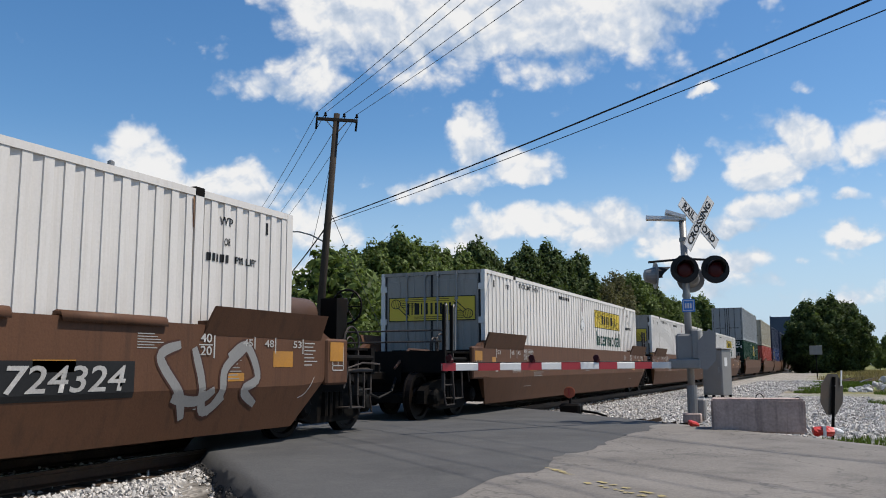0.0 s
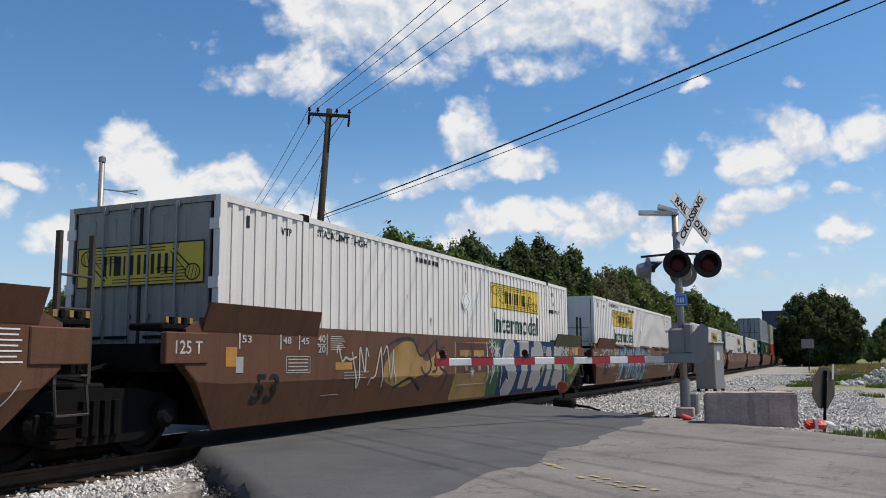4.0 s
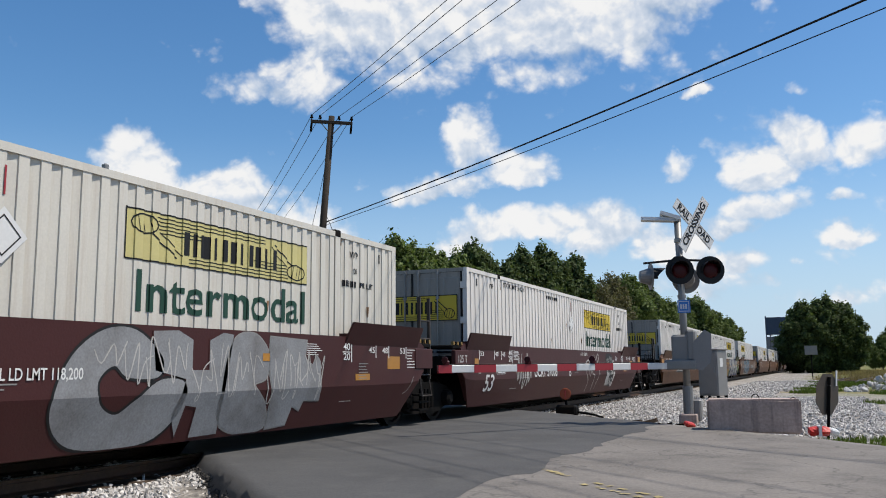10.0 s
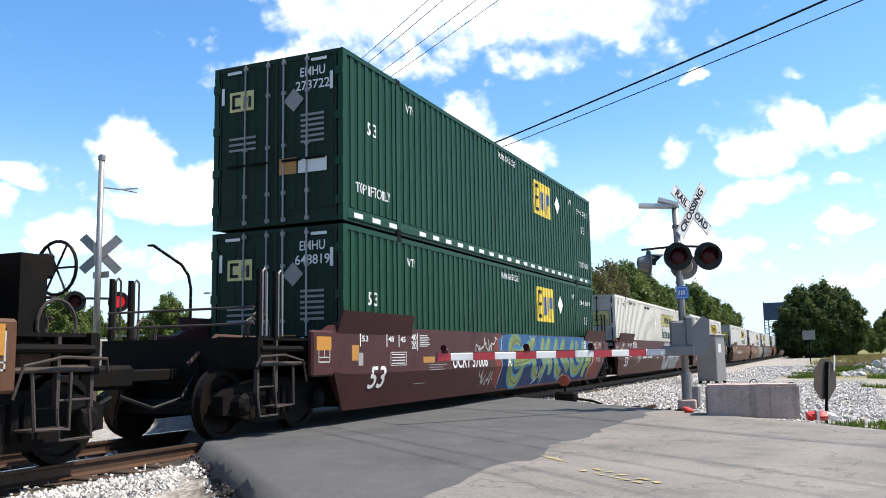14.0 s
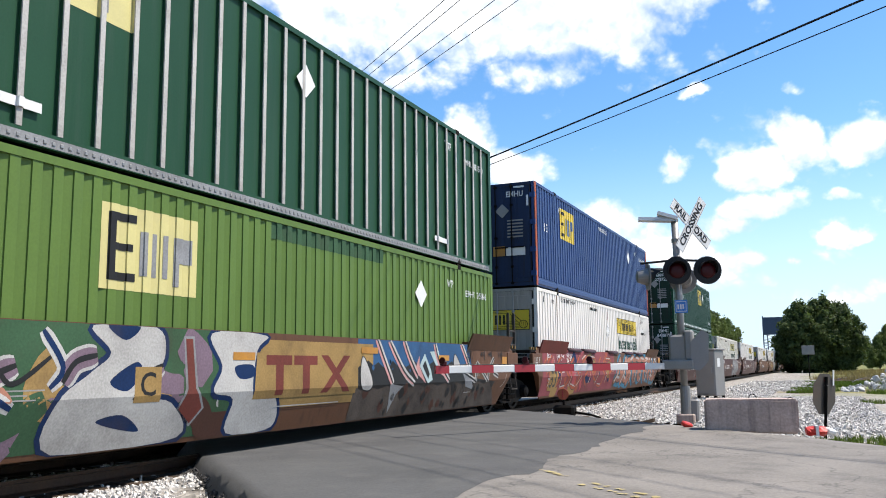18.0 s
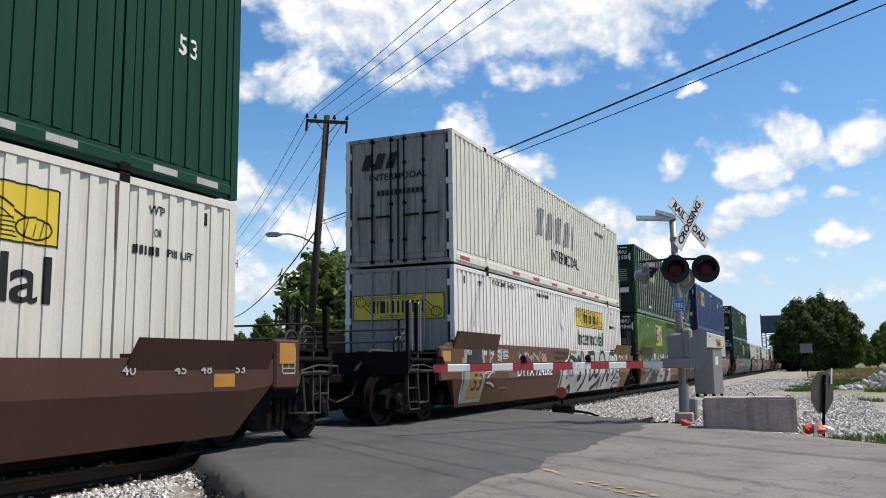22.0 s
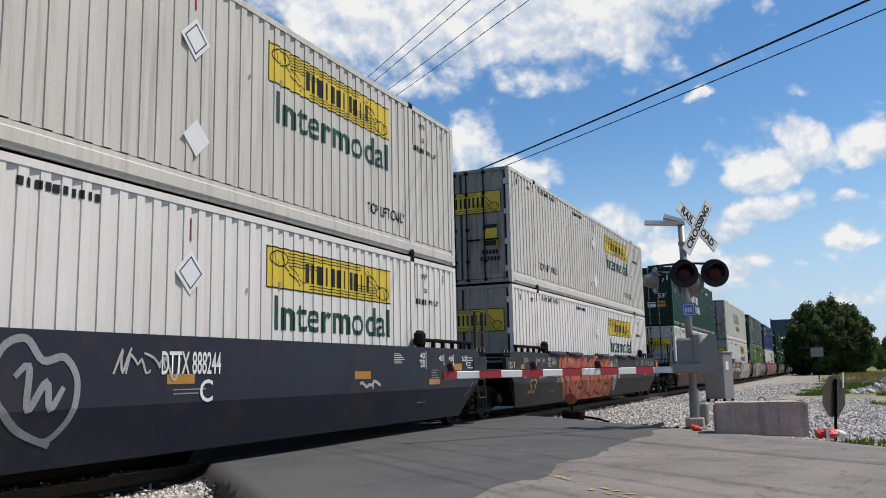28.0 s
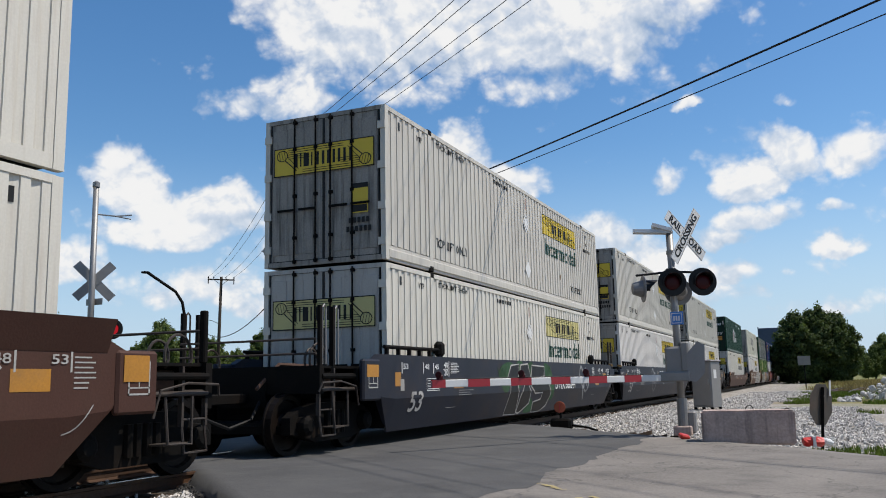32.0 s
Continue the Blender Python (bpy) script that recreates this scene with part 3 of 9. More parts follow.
def ground_material():
    m = bpy.data.materials.new("ground_gravel_and_grass")
    m.use_nodes = True
    nd, ln = m.node_tree.nodes, m.node_tree.links
    b = nd["Principled BSDF"]
    b.inputs["Roughness"].default_value = 0.95
    b.inputs["Specular IOR Level"].default_value = 0.2
    tc = nd.new("ShaderNodeTexCoord")

    def noise_node(scale, detail=5, rough=0.6):
        n = nd.new("ShaderNodeTexNoise")
        n.inputs["Scale"].default_value, n.inputs["Detail"].default_value, n.inputs["Roughness"].default_value = scale, detail, rough
        ln.new(tc.outputs["Object"], n.inputs["Vector"])
        return n.outputs["Fac"]

    def op(kind, a, b2=None, clamp=False):
        n = nd.new("ShaderNodeMath")
        n.operation, n.use_clamp = kind, clamp
        for i, v in enumerate((a, b2)):
            if v is None:
                continue
            if isinstance(v, (int, float)):
                n.inputs[i].default_value = v
            else:
                ln.new(v, n.inputs[i])
        return n.outputs[0]

    def ramp(v, lo, hi):
        n = nd.new("ShaderNodeMapRange")
        n.inputs["From Min"].default_value, n.inputs["From Max"].default_value = lo, hi
        ln.new(v, n.inputs["Value"])
        return n.outputs[0]

    def mix(f, a, c):
        n = nd.new("ShaderNodeMix")
        n.data_type = "RGBA"
        ln.new(f, n.inputs["Factor"])
        for k, v in (("A", a), ("B", c)):
            if isinstance(v, tuple):
                n.inputs[k].default_value = (*v, 1)
            else:
                ln.new(v, n.inputs[k])
        return n.outputs["Result"]

    sep = nd.new("ShaderNodeSeparateXYZ")
    ln.new(tc.outputs["Object"], sep.inputs[0])
    x, y, _ = sep.outputs
    vor = nd.new("ShaderNodeTexVoronoi")
    vor.inputs["Scale"].default_value = 16
    ln.new(tc.outputs["Object"], vor.inputs["Vector"])
    cell = nd.new("ShaderNodeSeparateColor")
    ln.new(vor.outputs["Color"], cell.inputs[0])
    gravel = mix(cell.outputs[0], (0.21, 0.195, 0.172), (0.43, 0.405, 0.365))
    vor2 = nd.new("ShaderNodeTexVoronoi")
    vor2.inputs["Scale"].default_value = 5.5
    ln.new(tc.outputs["Object"], vor2.inputs["Vector"])
    cell2 = nd.new("ShaderNodeSeparateColor")
    ln.new(vor2.outputs["Color"], cell2.inputs[0])
    gravel = mix(op("MULTIPLY", cell2.outputs[1], 0.5), gravel, (0.15, 0.14, 0.125))
    gravel = mix(op("MULTIPLY", ramp(noise_node(0.45, 8, 0.7), 0.44, 0.66), 0.75), gravel, (0.19, 0.155, 0.12))
    grass = mix(noise_node(1.5), (0.075, 0.105, 0.025), (0.17, 0.19, 0.06))
    grass = mix(ramp(noise_node(0.12), 0.45, 0.65), grass, (0.25, 0.195, 0.10))
    wob = op("MULTIPLY", op("SUBTRACT", noise_node(0.18, 4), 0.5), 9.0)
    # grass to the right of the gravel yard, and in the distance on both sides
    right = ramp(op("ADD", op("SUBTRACT", x, 6.0), wob), 0.0, 1.5)
    deep = ramp(op("ADD", y, op("MULTIPLY", wob, 1.5)), 37.0, 41.0)
    far_side = ramp(op("ADD", op("MULTIPLY", x, -1.0), wob), 9.0, 11.0)
    cover = op("MAXIMUM", op("MULTIPLY", right, deep), far_side)
    col = mix(cover, gravel, grass)
    dirt_line = op("MULTIPLY", ramp(op("ABSOLUTE", op("SUBTRACT", op("ADD", x, y), 9.62)), 0.42, 0.15), ramp(noise_node(1.8), 0.3, 0.5))
    col = mix(dirt_line, col, (0.045, 0.04, 0.035))
    edge = op("MULTIPLY", ramp(op("ABSOLUTE", op("SUBTRACT", op("ADD", x, y), 21.7)), 0.9, 0.3), ramp(noise_node(1.2), 0.35, 0.6))
    col = mix(op("MULTIPLY", edge, 0.7), col, (0.15, 0.12, 0.09))
    # Darkens the ballast between the rails, painting in the shade beneath the train.
    train_shade = op("MULTIPLY", ramp(op("ABSOLUTE", x), 1.55, 1.1), 0.92)
    col = mix(train_shade, col, (0.022, 0.018, 0.015))
    ln.new(col, b.inputs["Base Color"])
    bp = nd.new("ShaderNodeBump")
    bp.inputs["Strength"].default_value, bp.inputs["Distance"].default_value = 0.8, 0.03
    ln.new(vor.outputs["Distance"], bp.inputs["Height"])
    ln.new(bp.outputs[0], b.inputs["Normal"])
    return m


def build_ground():
    xs = grid_axis(-2200, 2200, -4, 16, 0.5)
    ys = grid_axis(-400, 3500, -2, 40, 0.5)
    v = [(x, y, ground_height(x, y)) for y in ys for x in xs]
    n = len(xs)
    f = [(j * n + i, j * n + i + 1, (j + 1) * n + i + 1, (j + 1) * n + i) for j in range(len(ys) - 1) for i in range(n - 1)]
    me = bpy.data.meshes.new("ground")
    me.from_pydata(v, [], f)
    me.shade_smooth()
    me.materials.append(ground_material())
    tagged(new("ground", me), "pale crushed-stone yard with grass beyond the tracks", "ground", kind="structure")


build_ground()


def asphalt(name, base, light, crack):
    m = material(name, base, 0.9, vary=0.34, scale=0.7, fine=38, bump=0.25, dirt=light, dirt_amount=0.85, spec=0.25)
    nd, ln = m.node_tree.nodes, m.node_tree.links
    b = nd["Principled BSDF"]
    src = b.inputs["Base Color"].links[0].from_socket
    tc = nd.new("ShaderNodeTexCoord")
    vor = nd.new("ShaderNodeTexVoronoi")
    vor.feature = "DISTANCE_TO_EDGE"
    vor.inputs["Scale"].default_value = 0.55
    warp = nd.new("ShaderNodeTexNoise")
    warp.inputs["Scale"].default_value, warp.inputs["Detail"].default_value = 2.0, 5
    ln.new(tc.outputs["Object"], warp.inputs["Vector"])
    ad = nd.new("ShaderNodeVectorMath")
    ad.operation = "ADD"
    ln.new(tc.outputs["Object"], ad.inputs[0])
    ln.new(warp.outputs["Color"], ad.inputs[1])
    ln.new(ad.outputs[0], vor.inputs["Vector"])
    r = nd.new("ShaderNodeMapRange")
    r.inputs["From Min"].default_value, r.inputs["From Max"].default_value = 0.0, 0.012
    r.inputs["To Min"].default_value, r.inputs["To Max"].default_value = crack, 0.0
    ln.new(vor.outputs["Distance"], r.inputs["Value"])
    mx = nd.new("ShaderNodeMix")
    mx.data_type = "RGBA"
    ln.new(r.outputs[0], mx.inputs["Factor"])
    ln.new(src, mx.inputs["A"])
    mx.inputs["B"].default_value = (0.03, 0.03, 0.03, 1)
    ln.new(mx.outputs["Result"], b.inputs["Base Color"])
    return m


M["asphalt_new"] = asphalt("asphalt_patch", (0.068, 0.067, 0.066), (0.10, 0.097, 0.092), 0.12)
M["asphalt_old"] = asphalt("asphalt_old", (0.168, 0.153, 0.136), (0.076, 0.071, 0.066), 0.5)


def road_z(x, y):
    return 0.012 * math.sin(x * 0.5) + 0.02 * smooth(2, 8, abs(x)) + noise.noise((x * 0.4, y * 0.4, 0.3)) * 0.012


def strip(name, u0, u1, across, mat, label, lift, edge=None, drop=0.28, step=0.4):
    """Road strip. u runs along the road (to +x, -y), s = x + y runs across it."""
    us = list(np.arange(u0, u1 + 1e-6, step))
    v, f = [], []
    ss = list(np.linspace(across[0], across[1], 25))
    for u in us:
        for k, s in enumerate(ss):
            w = s + (noise.noise((u * 0.8, k, 1.7)) * 0.16 if k in (0, 24) else 0)
            uu = u
            if edge and u == us[-1]:
                uu = u + edge(s)
            x, y = (w + uu) / 2, (w - uu) / 2
            v.append((x, y, road_z(x, y) + lift))
    n = len(ss)
    for i in range(len(us) - 1):
        for k in range(n - 1):
            f.append((i * n + k, (i + 1) * n + k, (i + 1) * n + k + 1, i * n + k + 1))
    # broken edge that falls to the ballast
    for k, sgn in ((0, -1), (n - 1, 1)):
        base = len(v)
        for i, u in enumerate(us):
            s = ss[k] + sgn * (0.20 + 0.10 * noise.noise((u * 1.3, 7.0, k)))
            x, y = (s + u) / 2, (s - u) / 2
            v.append((x, y, ground_height(x, y) - 0.05))
        for i in range(len(us) - 1):
            a, c = i * n + k, (i + 1) * n + k
            f.append((a, base + i, base + i + 1, c) if sgn < 0 else (a, c, base + i + 1, base + i))
    me = bpy.data.meshes.new(name)
    me.from_pydata([tuple(map(float, p)) for p in v], [], f)
    me.shade_smooth()
    me.materials.append(mat)
    return tagged(new(name, me), label, "road", kind="structure")


# u = x - y; the old road lies towards the eye, the dark resurfaced apron over the track
strip("road", -60, 60, (ROAD_A + 0.3, ROAD_B), M["asphalt_old"], "worn pale grey asphalt road with cracks", 0.0)


def apron():
    """Newer, darker asphalt over the crossing, with a ragged end."""
    v, f = [], []
    ss = np.concatenate(([ROAD_A - 0.30, ROAD_A - 0.14], np.linspace(ROAD_A - 0.05, ROAD_B - 0.1, 49)))
    ts = np.linspace(0, 1, 49)
    for s in ss:
        end = 5.35 + 0.28 * noise.noise((float(s) * 0.9, 2.0, 0.0)) + 0.12 * noise.noise((float(s) * 3.5, 5.0, 0.0))
        end = min(end, float(s) - 1.0)
        for t in ts:
            x = -9.0 + (end + 9.0) * float(t)
            y = float(s) - x
            thick = 0.012 if t < 0.999 else 0.002
            drop = 0.0 if s > ROAD_A - 0.1 else (ground_height(x, y) - (0.06 if s < ROAD_A - 0.2 else -0.02)) - road_z(x, y)
            rag = (0.07 * noise.noise((x * 2.5, 3.0, 0.0)) + 0.05 * noise.noise((x * 7.0, 9.0, float(s)))) if s < ROAD_A else 0.0
            v.append((x + rag, y + rag, road_z(x, y) + thick + drop))
    n = len(ts)
    for i in range(len(ss) - 1):
        for k in range(n - 1):
            f.append((i * n + k, i * n + k + 1, (i + 1) * n + k + 1, (i + 1) * n + k))
    me = bpy.data.meshes.new("road_patch")
    me.from_pydata(v, [], f)
    me.shade_smooth()
    me.materials.append(M["asphalt_new"])
    tagged(new("road_patch", me), "darker resurfaced asphalt apron over the level crossing", "road", kind="structure")


apron()


def road_mark(x, y, length, turn, width=0.10):
    """Worn paint bar on the road."""
    g = Geo()
    c, s = math.cos(turn), math.sin(turn)
    n = 22
    rnd = random.Random(int(x * 100 + y))
    for i in range(n):
        if rnd.random() < 0.45:
            continue
        a, b = (i / n - 0.5) * length, ((i + 0.97) / n - 0.5) * length
        w0, w1 = width * (0.1 + rnd.random() * 0.35), -width * (0.1 + rnd.random() * 0.35)
        pts = [(a, w0), (b, w0), (b, w1), (a, w1)]
        q = [(x + p * c - r * s, y + p * s + r * c) for p, r in pts]
        g.add([(px, py, road_z(px, py) + 0.008) for px, py in q], [(0, 1, 2, 3)])
    return g


M["roadpaint"] = material("worn_road_paint", (0.34, 0.27, 0.11), 0.8, vary=0.3, fine=60, dirt=(0.17, 0.15, 0.12), dirt_amount=0.9)
for px, py, ln_, tn in ((5.62, 8.35, 0.62, -0.9), (5.75, 8.2, 0.5, -0.9), (6.45, 7.28, 0.95, -0.75), (6.56, 7.36, 0.95, -0.75)):
    ob = new("road_marking", road_mark(px, py, ln_, tn).mesh("road_marking", M["roadpaint"]))
    tagged(ob, "worn yellow paint mark on the asphalt", "road marking", kind="structure")


def build_track(name, x_of, y0, y1, label, tie_rows, step=6.0):
    """Two rails on ties. x_of(y) gives the middle of the track."""
    root = thing(name, label, "railway track", kind="structure")
    prof = [(-0.075, -0.17), (-0.075, -0.155), (-0.012, -0.13), (-0.010, -0.045), (-0.037, -0.035), (-0.037, -0.004), (-0.03, 0.0), (0.03, 0.0), (0.037, -0.004), (0.037, -0.035), (0.010, -0.045), (0.012, -0.13), (0.075, -0.155), (0.075, -0.17)]
    for side in (-0.755, 0.755):
        g = Geo()
        ys = np.arange(y0, y1 + 0.1, step)
        n = len(prof)
        for y in ys:
            x = x_of(float(y)) + side
            z = ground_height(x_of(float(y)), float(y)) + 0.19 if name != "main_track" else 0.0
            g.v += [(x + a, float(y), z + b) for a, b in prof]
        for i in range(len(ys) - 1):
            g.f += [(i * n + k, i * n + (k + 1) % n, (i + 1) * n + (k + 1) % n, (i + 1) * n + k) for k in range(n)]
        rail = part("rail", g, M["rail"], root)
        h = Geo()
        for y in ys:
            x = x_of(float(y)) + side
            z = ground_height(x_of(float(y)), float(y)) + 0.19 if name != "main_track" else 0.0
            h.v += [(x - 0.026, float(y), z + 0.0025), (x + 0.026, float(y), z + 0.0025)]
        for i in range(len(ys) - 1):
            h.f.append((2 * i, 2 * i + 1, 2 * i + 3, 2 * i + 2))
        part("rail_head", h, M["railtop"], rail, "polished running surface")
    tie = Geo().soft_box(-1.29, 1.29, -0.115, 0.115, -0.34, -0.172, 0.012).mesh("tie", M["tie"])
    rnd = random.Random(4)
    y = tie_rows[0]
    while y < tie_rows[1]:
        if not (name == "main_track" and 10.0 < y < 21.0):
            t = piece("tie", tie, root)
            x = x_of(y)
            z = ground_height(x, y) + 0.19 if name != "main_track" else 0.0
            t.matrix_basis = pose(x + rnd.uniform(-0.04, 0.04), y, z + rnd.uniform(-0.012, 0.008), 0, 0, rnd.uniform(-1.5, 1.5))
        y += 0.5
    return root


build_track("main_track", lambda y: 0.0, -60, 600, "rusty main line rails on weathered ties in ballast", (-6, 62))

# ---------------------------------------------------------------- containers
C_LEN, C_WID, C_HGT = 16.154, 2.59, 2.895
HALF = C_WID / 2
LIFT = 1.98                         # lifting posts, from each end


def rib_profile(kind):
    """Depth of the side wall along the length, as (y, inset)."""
    out = []
    if kind == "sheet":             # smooth sheets with narrow outside posts
        y = -0.12
        out.append((y, 0.035))
        while y > -C_LEN + 0.7:
            y -= 0.49
            out += [(y + 0.035, 0.035), (y + 0.03, 0.0), (y - 0.03, 0.0), (y - 0.035, 0.035)]
        out.append((-C_LEN + 0.12, 0.035))
        return out
    pitch = 0.254

    def run(a, b):
        n = max(1, round((a - b) / pitch))
        p = (a - b) / n
        for i in range(n):
            y0 = a - i * p
            out.extend([(y0, 0.0), (y0 - p * 0.47, 0.0), (y0 - p * 0.485, 0.016), (y0 - p * 0.95, 0.036)])
        out.append((b, 0.0))

    run(-0.13, -LIFT + 0.10)
    out.extend([(-LIFT + 0.098, 0.05), (-LIFT - 0.098, 0.05)])           # slots beside the lifting posts
    run(-LIFT - 0.10, -C_LEN + LIFT + 0.10)
    out.extend([(-C_LEN + LIFT + 0.098, 0.05), (-C_LEN + LIFT - 0.098, 0.05)])
    run(-C_LEN + LIFT - 0.10, -C_LEN + 0.13)
    return out


PROFILES = {"rib": rib_profile("rib"), "sheet": rib_profile("sheet")}
CACHE = {}


def cached(key, make):
    if key not in CACHE:
        CACHE[key] = make()
    return CACHE[key]


def side_panel(kind, low, high, y0=None, y1=None, lift=0.0):
    prof = PROFILES[kind]
    if y0 is not None:
        pts = [(y, d) for y, d in prof if y1 < y < y0]
        ds = dict(prof)
        prof = [(y0, pts[0][1])] + pts + [(y1, pts[-1][1])]
    g = Geo()
    for y, d in prof:
        x = HALF - 0.012 - d + lift
        g.v += [(x, y, low), (x, y, high)]
    g.f = [(2 * i, 2 * i + 1, 2 * i + 3, 2 * i + 2) for i in range(len(prof) - 1)]
    return g


def rail_geo(low):
    """Bottom side rail: a plain channel, or a deep one with a stepped ledge."""
    prof = [(HALF - 0.09, 0.02), (HALF, 0.02), (HALF, low + 0.01), (HALF - 0.09, low + 0.01)]
    if low > 0.2:
        prof = [(HALF - 0.09, 0.02), (HALF - 0.028, 0.02), (HALF - 0.028, 0.055), (HALF, 0.075), (HALF, low * 0.70), (HALF - 0.014, low * 0.76), (HALF - 0.014, low * 0.94), (HALF - 0.09, low + 0.012)]
    n = len(prof)
    g = Geo()
    for y in (-C_LEN + 0.15, -0.15):
        g.v += [(a, y, b) for a, b in prof]
    g.f = [(i, (i + 1) % n, n + (i + 1) % n, n + i) for i in range(n)] + [tuple(range(n)), tuple(range(n, 2 * n))]
    return g


def container_shell(root, colour, kind, end_colour, base_rail, doors=True):
    KIND[root.name] = kind
    c = M[colour]
    ec = M[end_colour]
    key = (colour, kind, base_rail)
    low = base_rail
    sp = cached(("side", key), lambda: side_panel(kind, low, C_HGT - 0.09).mesh("side_panel", c))
    piece("side_panel", sp, root)
    other = piece("side_panel", sp, root)
    other.matrix_basis = Matrix.Translation((0, -C_LEN, 0)) @ pose(0, 0, 0, 0, 0, 180)
    rail = cached(("rails", key), lambda: rail_geo(low).mesh("bottom_rail", c))
    piece("bottom_rail", rail, root)
    piece("bottom_rail", rail, root).matrix_basis = Matrix.Translation((0, -C_LEN, 0)) @ pose(0, 0, 0, 0, 0, 180)
    top = cached(("toprail", key), lambda: Geo().box(HALF - 0.07, HALF - 0.002, -C_LEN + 0.1, -0.1, C_HGT - 0.10, C_HGT - 0.015).mesh("top_rail", c))
    piece("top_rail", top, root)
    piece("top_rail", top, root).matrix_basis = Matrix.Translation((0, -C_LEN, 0)) @ pose(0, 0, 0, 0, 0, 180)
    piece("roof", cached(("roof", colour), lambda: Geo().box(-HALF + 0.06, HALF - 0.06, -C_LEN + 0.06, -0.06, C_HGT - 0.05, C_HGT - 0.025).mesh("roof", M["roofwhite"] if colour in ("white", "offwhite", "cream", "swift") else c)), root)
    piece("floor", cached("cfloor", lambda: Geo().box(-HALF + 0.09, HALF - 0.09, -C_LEN + 0.1, -0.1, 0.05, 0.16).mesh("floor", M["black"])), root)

    def post(y, wide):
        return Geo().box(HALF - 0.10, HALF - 0.001, y - wide, y + wide, 0.02, C_HGT - 0.02).mesh("post", c)

    def casting():
        return Geo().soft_box(HALF - 0.16, HALF + 0.004, -0.09, 0.09, -0.06, 0.06, 0.015).mesh("lift_casting", M["black"])

    for y, w, nm in ((-0.07, 0.068, "corner_post"), (-C_LEN + 0.07, 0.068, "corner_post"), (-LIFT, 0.074, "lift_post"), (-C_LEN + LIFT, 0.074, "lift_post")):
        me = cached((nm, colour, w), lambda: post(0, w))
        for turn in (0, 1):
            ob = piece(nm, me, root)
            ob.matrix_basis = Matrix.Translation((0, y, 0)) @ pose(0, 0, 0, 0, 0, 180 * turn)
            if nm == "lift_post":
                cm = cached("casting", casting)
                for z in (0.06, C_HGT - 0.045):
                    cs = piece("lift_casting", cm, ob)
                    cs.matrix_basis = Matrix.Translation((0, 0, z))
    # closed front wall
    piece("front_wall", cached(("front", colour), lambda: Geo().box(-HALF + 0.1, HALF - 0.1, -0.05, -0.02, 0.1, C_HGT - 0.06).mesh("front_wall", c)), root)
    # rear doors
    yb = -C_LEN

    def door():
        g = Geo().box(0.012, HALF - 0.14, 0.016, 0.05, 0.12, C_HGT - 0.10)
        return g.mesh("door", ec)

    def gasket():
        g = Geo()
        x1 = HALF - 0.14
        for q in ((0.0, 0.024, 0.10, C_HGT - 0.08), (x1 - 0.012, x1 + 0.014, 0.10, C_HGT - 0.08), (0.02, x1, 0.10, 0.125), (0.02, x1, C_HGT - 0.105, C_HGT - 0.08)):
            g.box(q[0], q[1], 0.004, 0.03, q[2], q[3])
        return g.mesh("gasket", M["ink"])

    def rod():
        g = Geo().tube((0, -0.028, 0.06), (0, -0.028, C_HGT - 0.05), 0.017, n=6)
        for z in (0.10, 0.55, 1.35, 2.25, 2.78):
            g.box(-0.04, 0.04, -0.03, 0.012, z - 0.03, z + 0.03)
        return g.mesh("lock_rod", M["galv"] if colour in ("green", "dkgreen", "white") else M["black"])

    def handle():
        return Geo().box(-0.02, 0.36, -0.05, -0.03, 1.06, 1.10).mesh("handle", M["black"])

    def hinge():
        return Geo().box(HALF - 0.15, HALF + 0.004, -0.02, 0.03, -0.07, 0.07).mesh("hinge", c)

    def head():
        return Geo().box(-HALF + 0.08, HALF - 0.08, 0.0, 0.06, C_HGT - 0.10, C_HGT - 0.02).mesh("door_header", ec)

    def threshold():
        return Geo().box(-HALF + 0.08, HALF - 0.08, 0.0, 0.06, 0.02, 0.11).mesh("door_threshold", ec)

    for nm, make in (("door_header", head), ("door_threshold", threshold)):
        piece(nm, cached((nm, end_colour), make), root).matrix_basis = Matrix.Translation((0, yb, 0))
    dm, rm, hm, gm = cached(("door", end_colour), door), cached(("rod", colour), rod), cached("dhandle", handle), cached(("hinge", colour), hinge)
    if not doors:
        g = Geo().box(-HALF + 0.13, HALF - 0.13, 0.02, 0.06, 0.1, C_HGT - 0.1)
        for z in (0.62, 1.02, 1.42):
            g.box(-HALF + 0.2, HALF - 0.2, -0.005, 0.025, z, z + 0.22)
        piece("rear_wall", g.mesh("rear_wall", ec), root, "plain panelled end wall").matrix_basis = Matrix.Translation((0, yb, 0))
    for turn in (1, -1) if doors else ():
        d = piece("door", dm, root, "container door with lock rods")
        d.matrix_basis = Matrix.Translation((0, yb, 0)) @ Matrix.Diagonal((turn, 1, 1, 1))
        piece("gasket", cached("gasket", gasket), d, "black rubber gasket")
        for k in range(3):                               # shallow pressed panels between the lock rods
            piece("door_panel", cached(("panel", end_colour), lambda: Geo().soft_box(0.06, 0.38, 0.006, 0.020, 0.24, C_HGT - 0.22, 0.008).mesh("door_panel", ec)), d).matrix_basis = Matrix.Translation((0.37 * k, 0, 0))
        for x in (0.16, 0.62):
            k = piece("lock_rod", rm, d)
            k.matrix_basis = Matrix.Translation((x, 0, 0))
            k = piece("handle", hm, d)
            k.matrix_basis = Matrix.Translation((x, 0, 0))
        for z in (0.35, 1.0, 1.75, 2.5):
            k = piece("hinge", gm, d)
            k.matrix_basis = Matrix.Translation((0, 0, z))


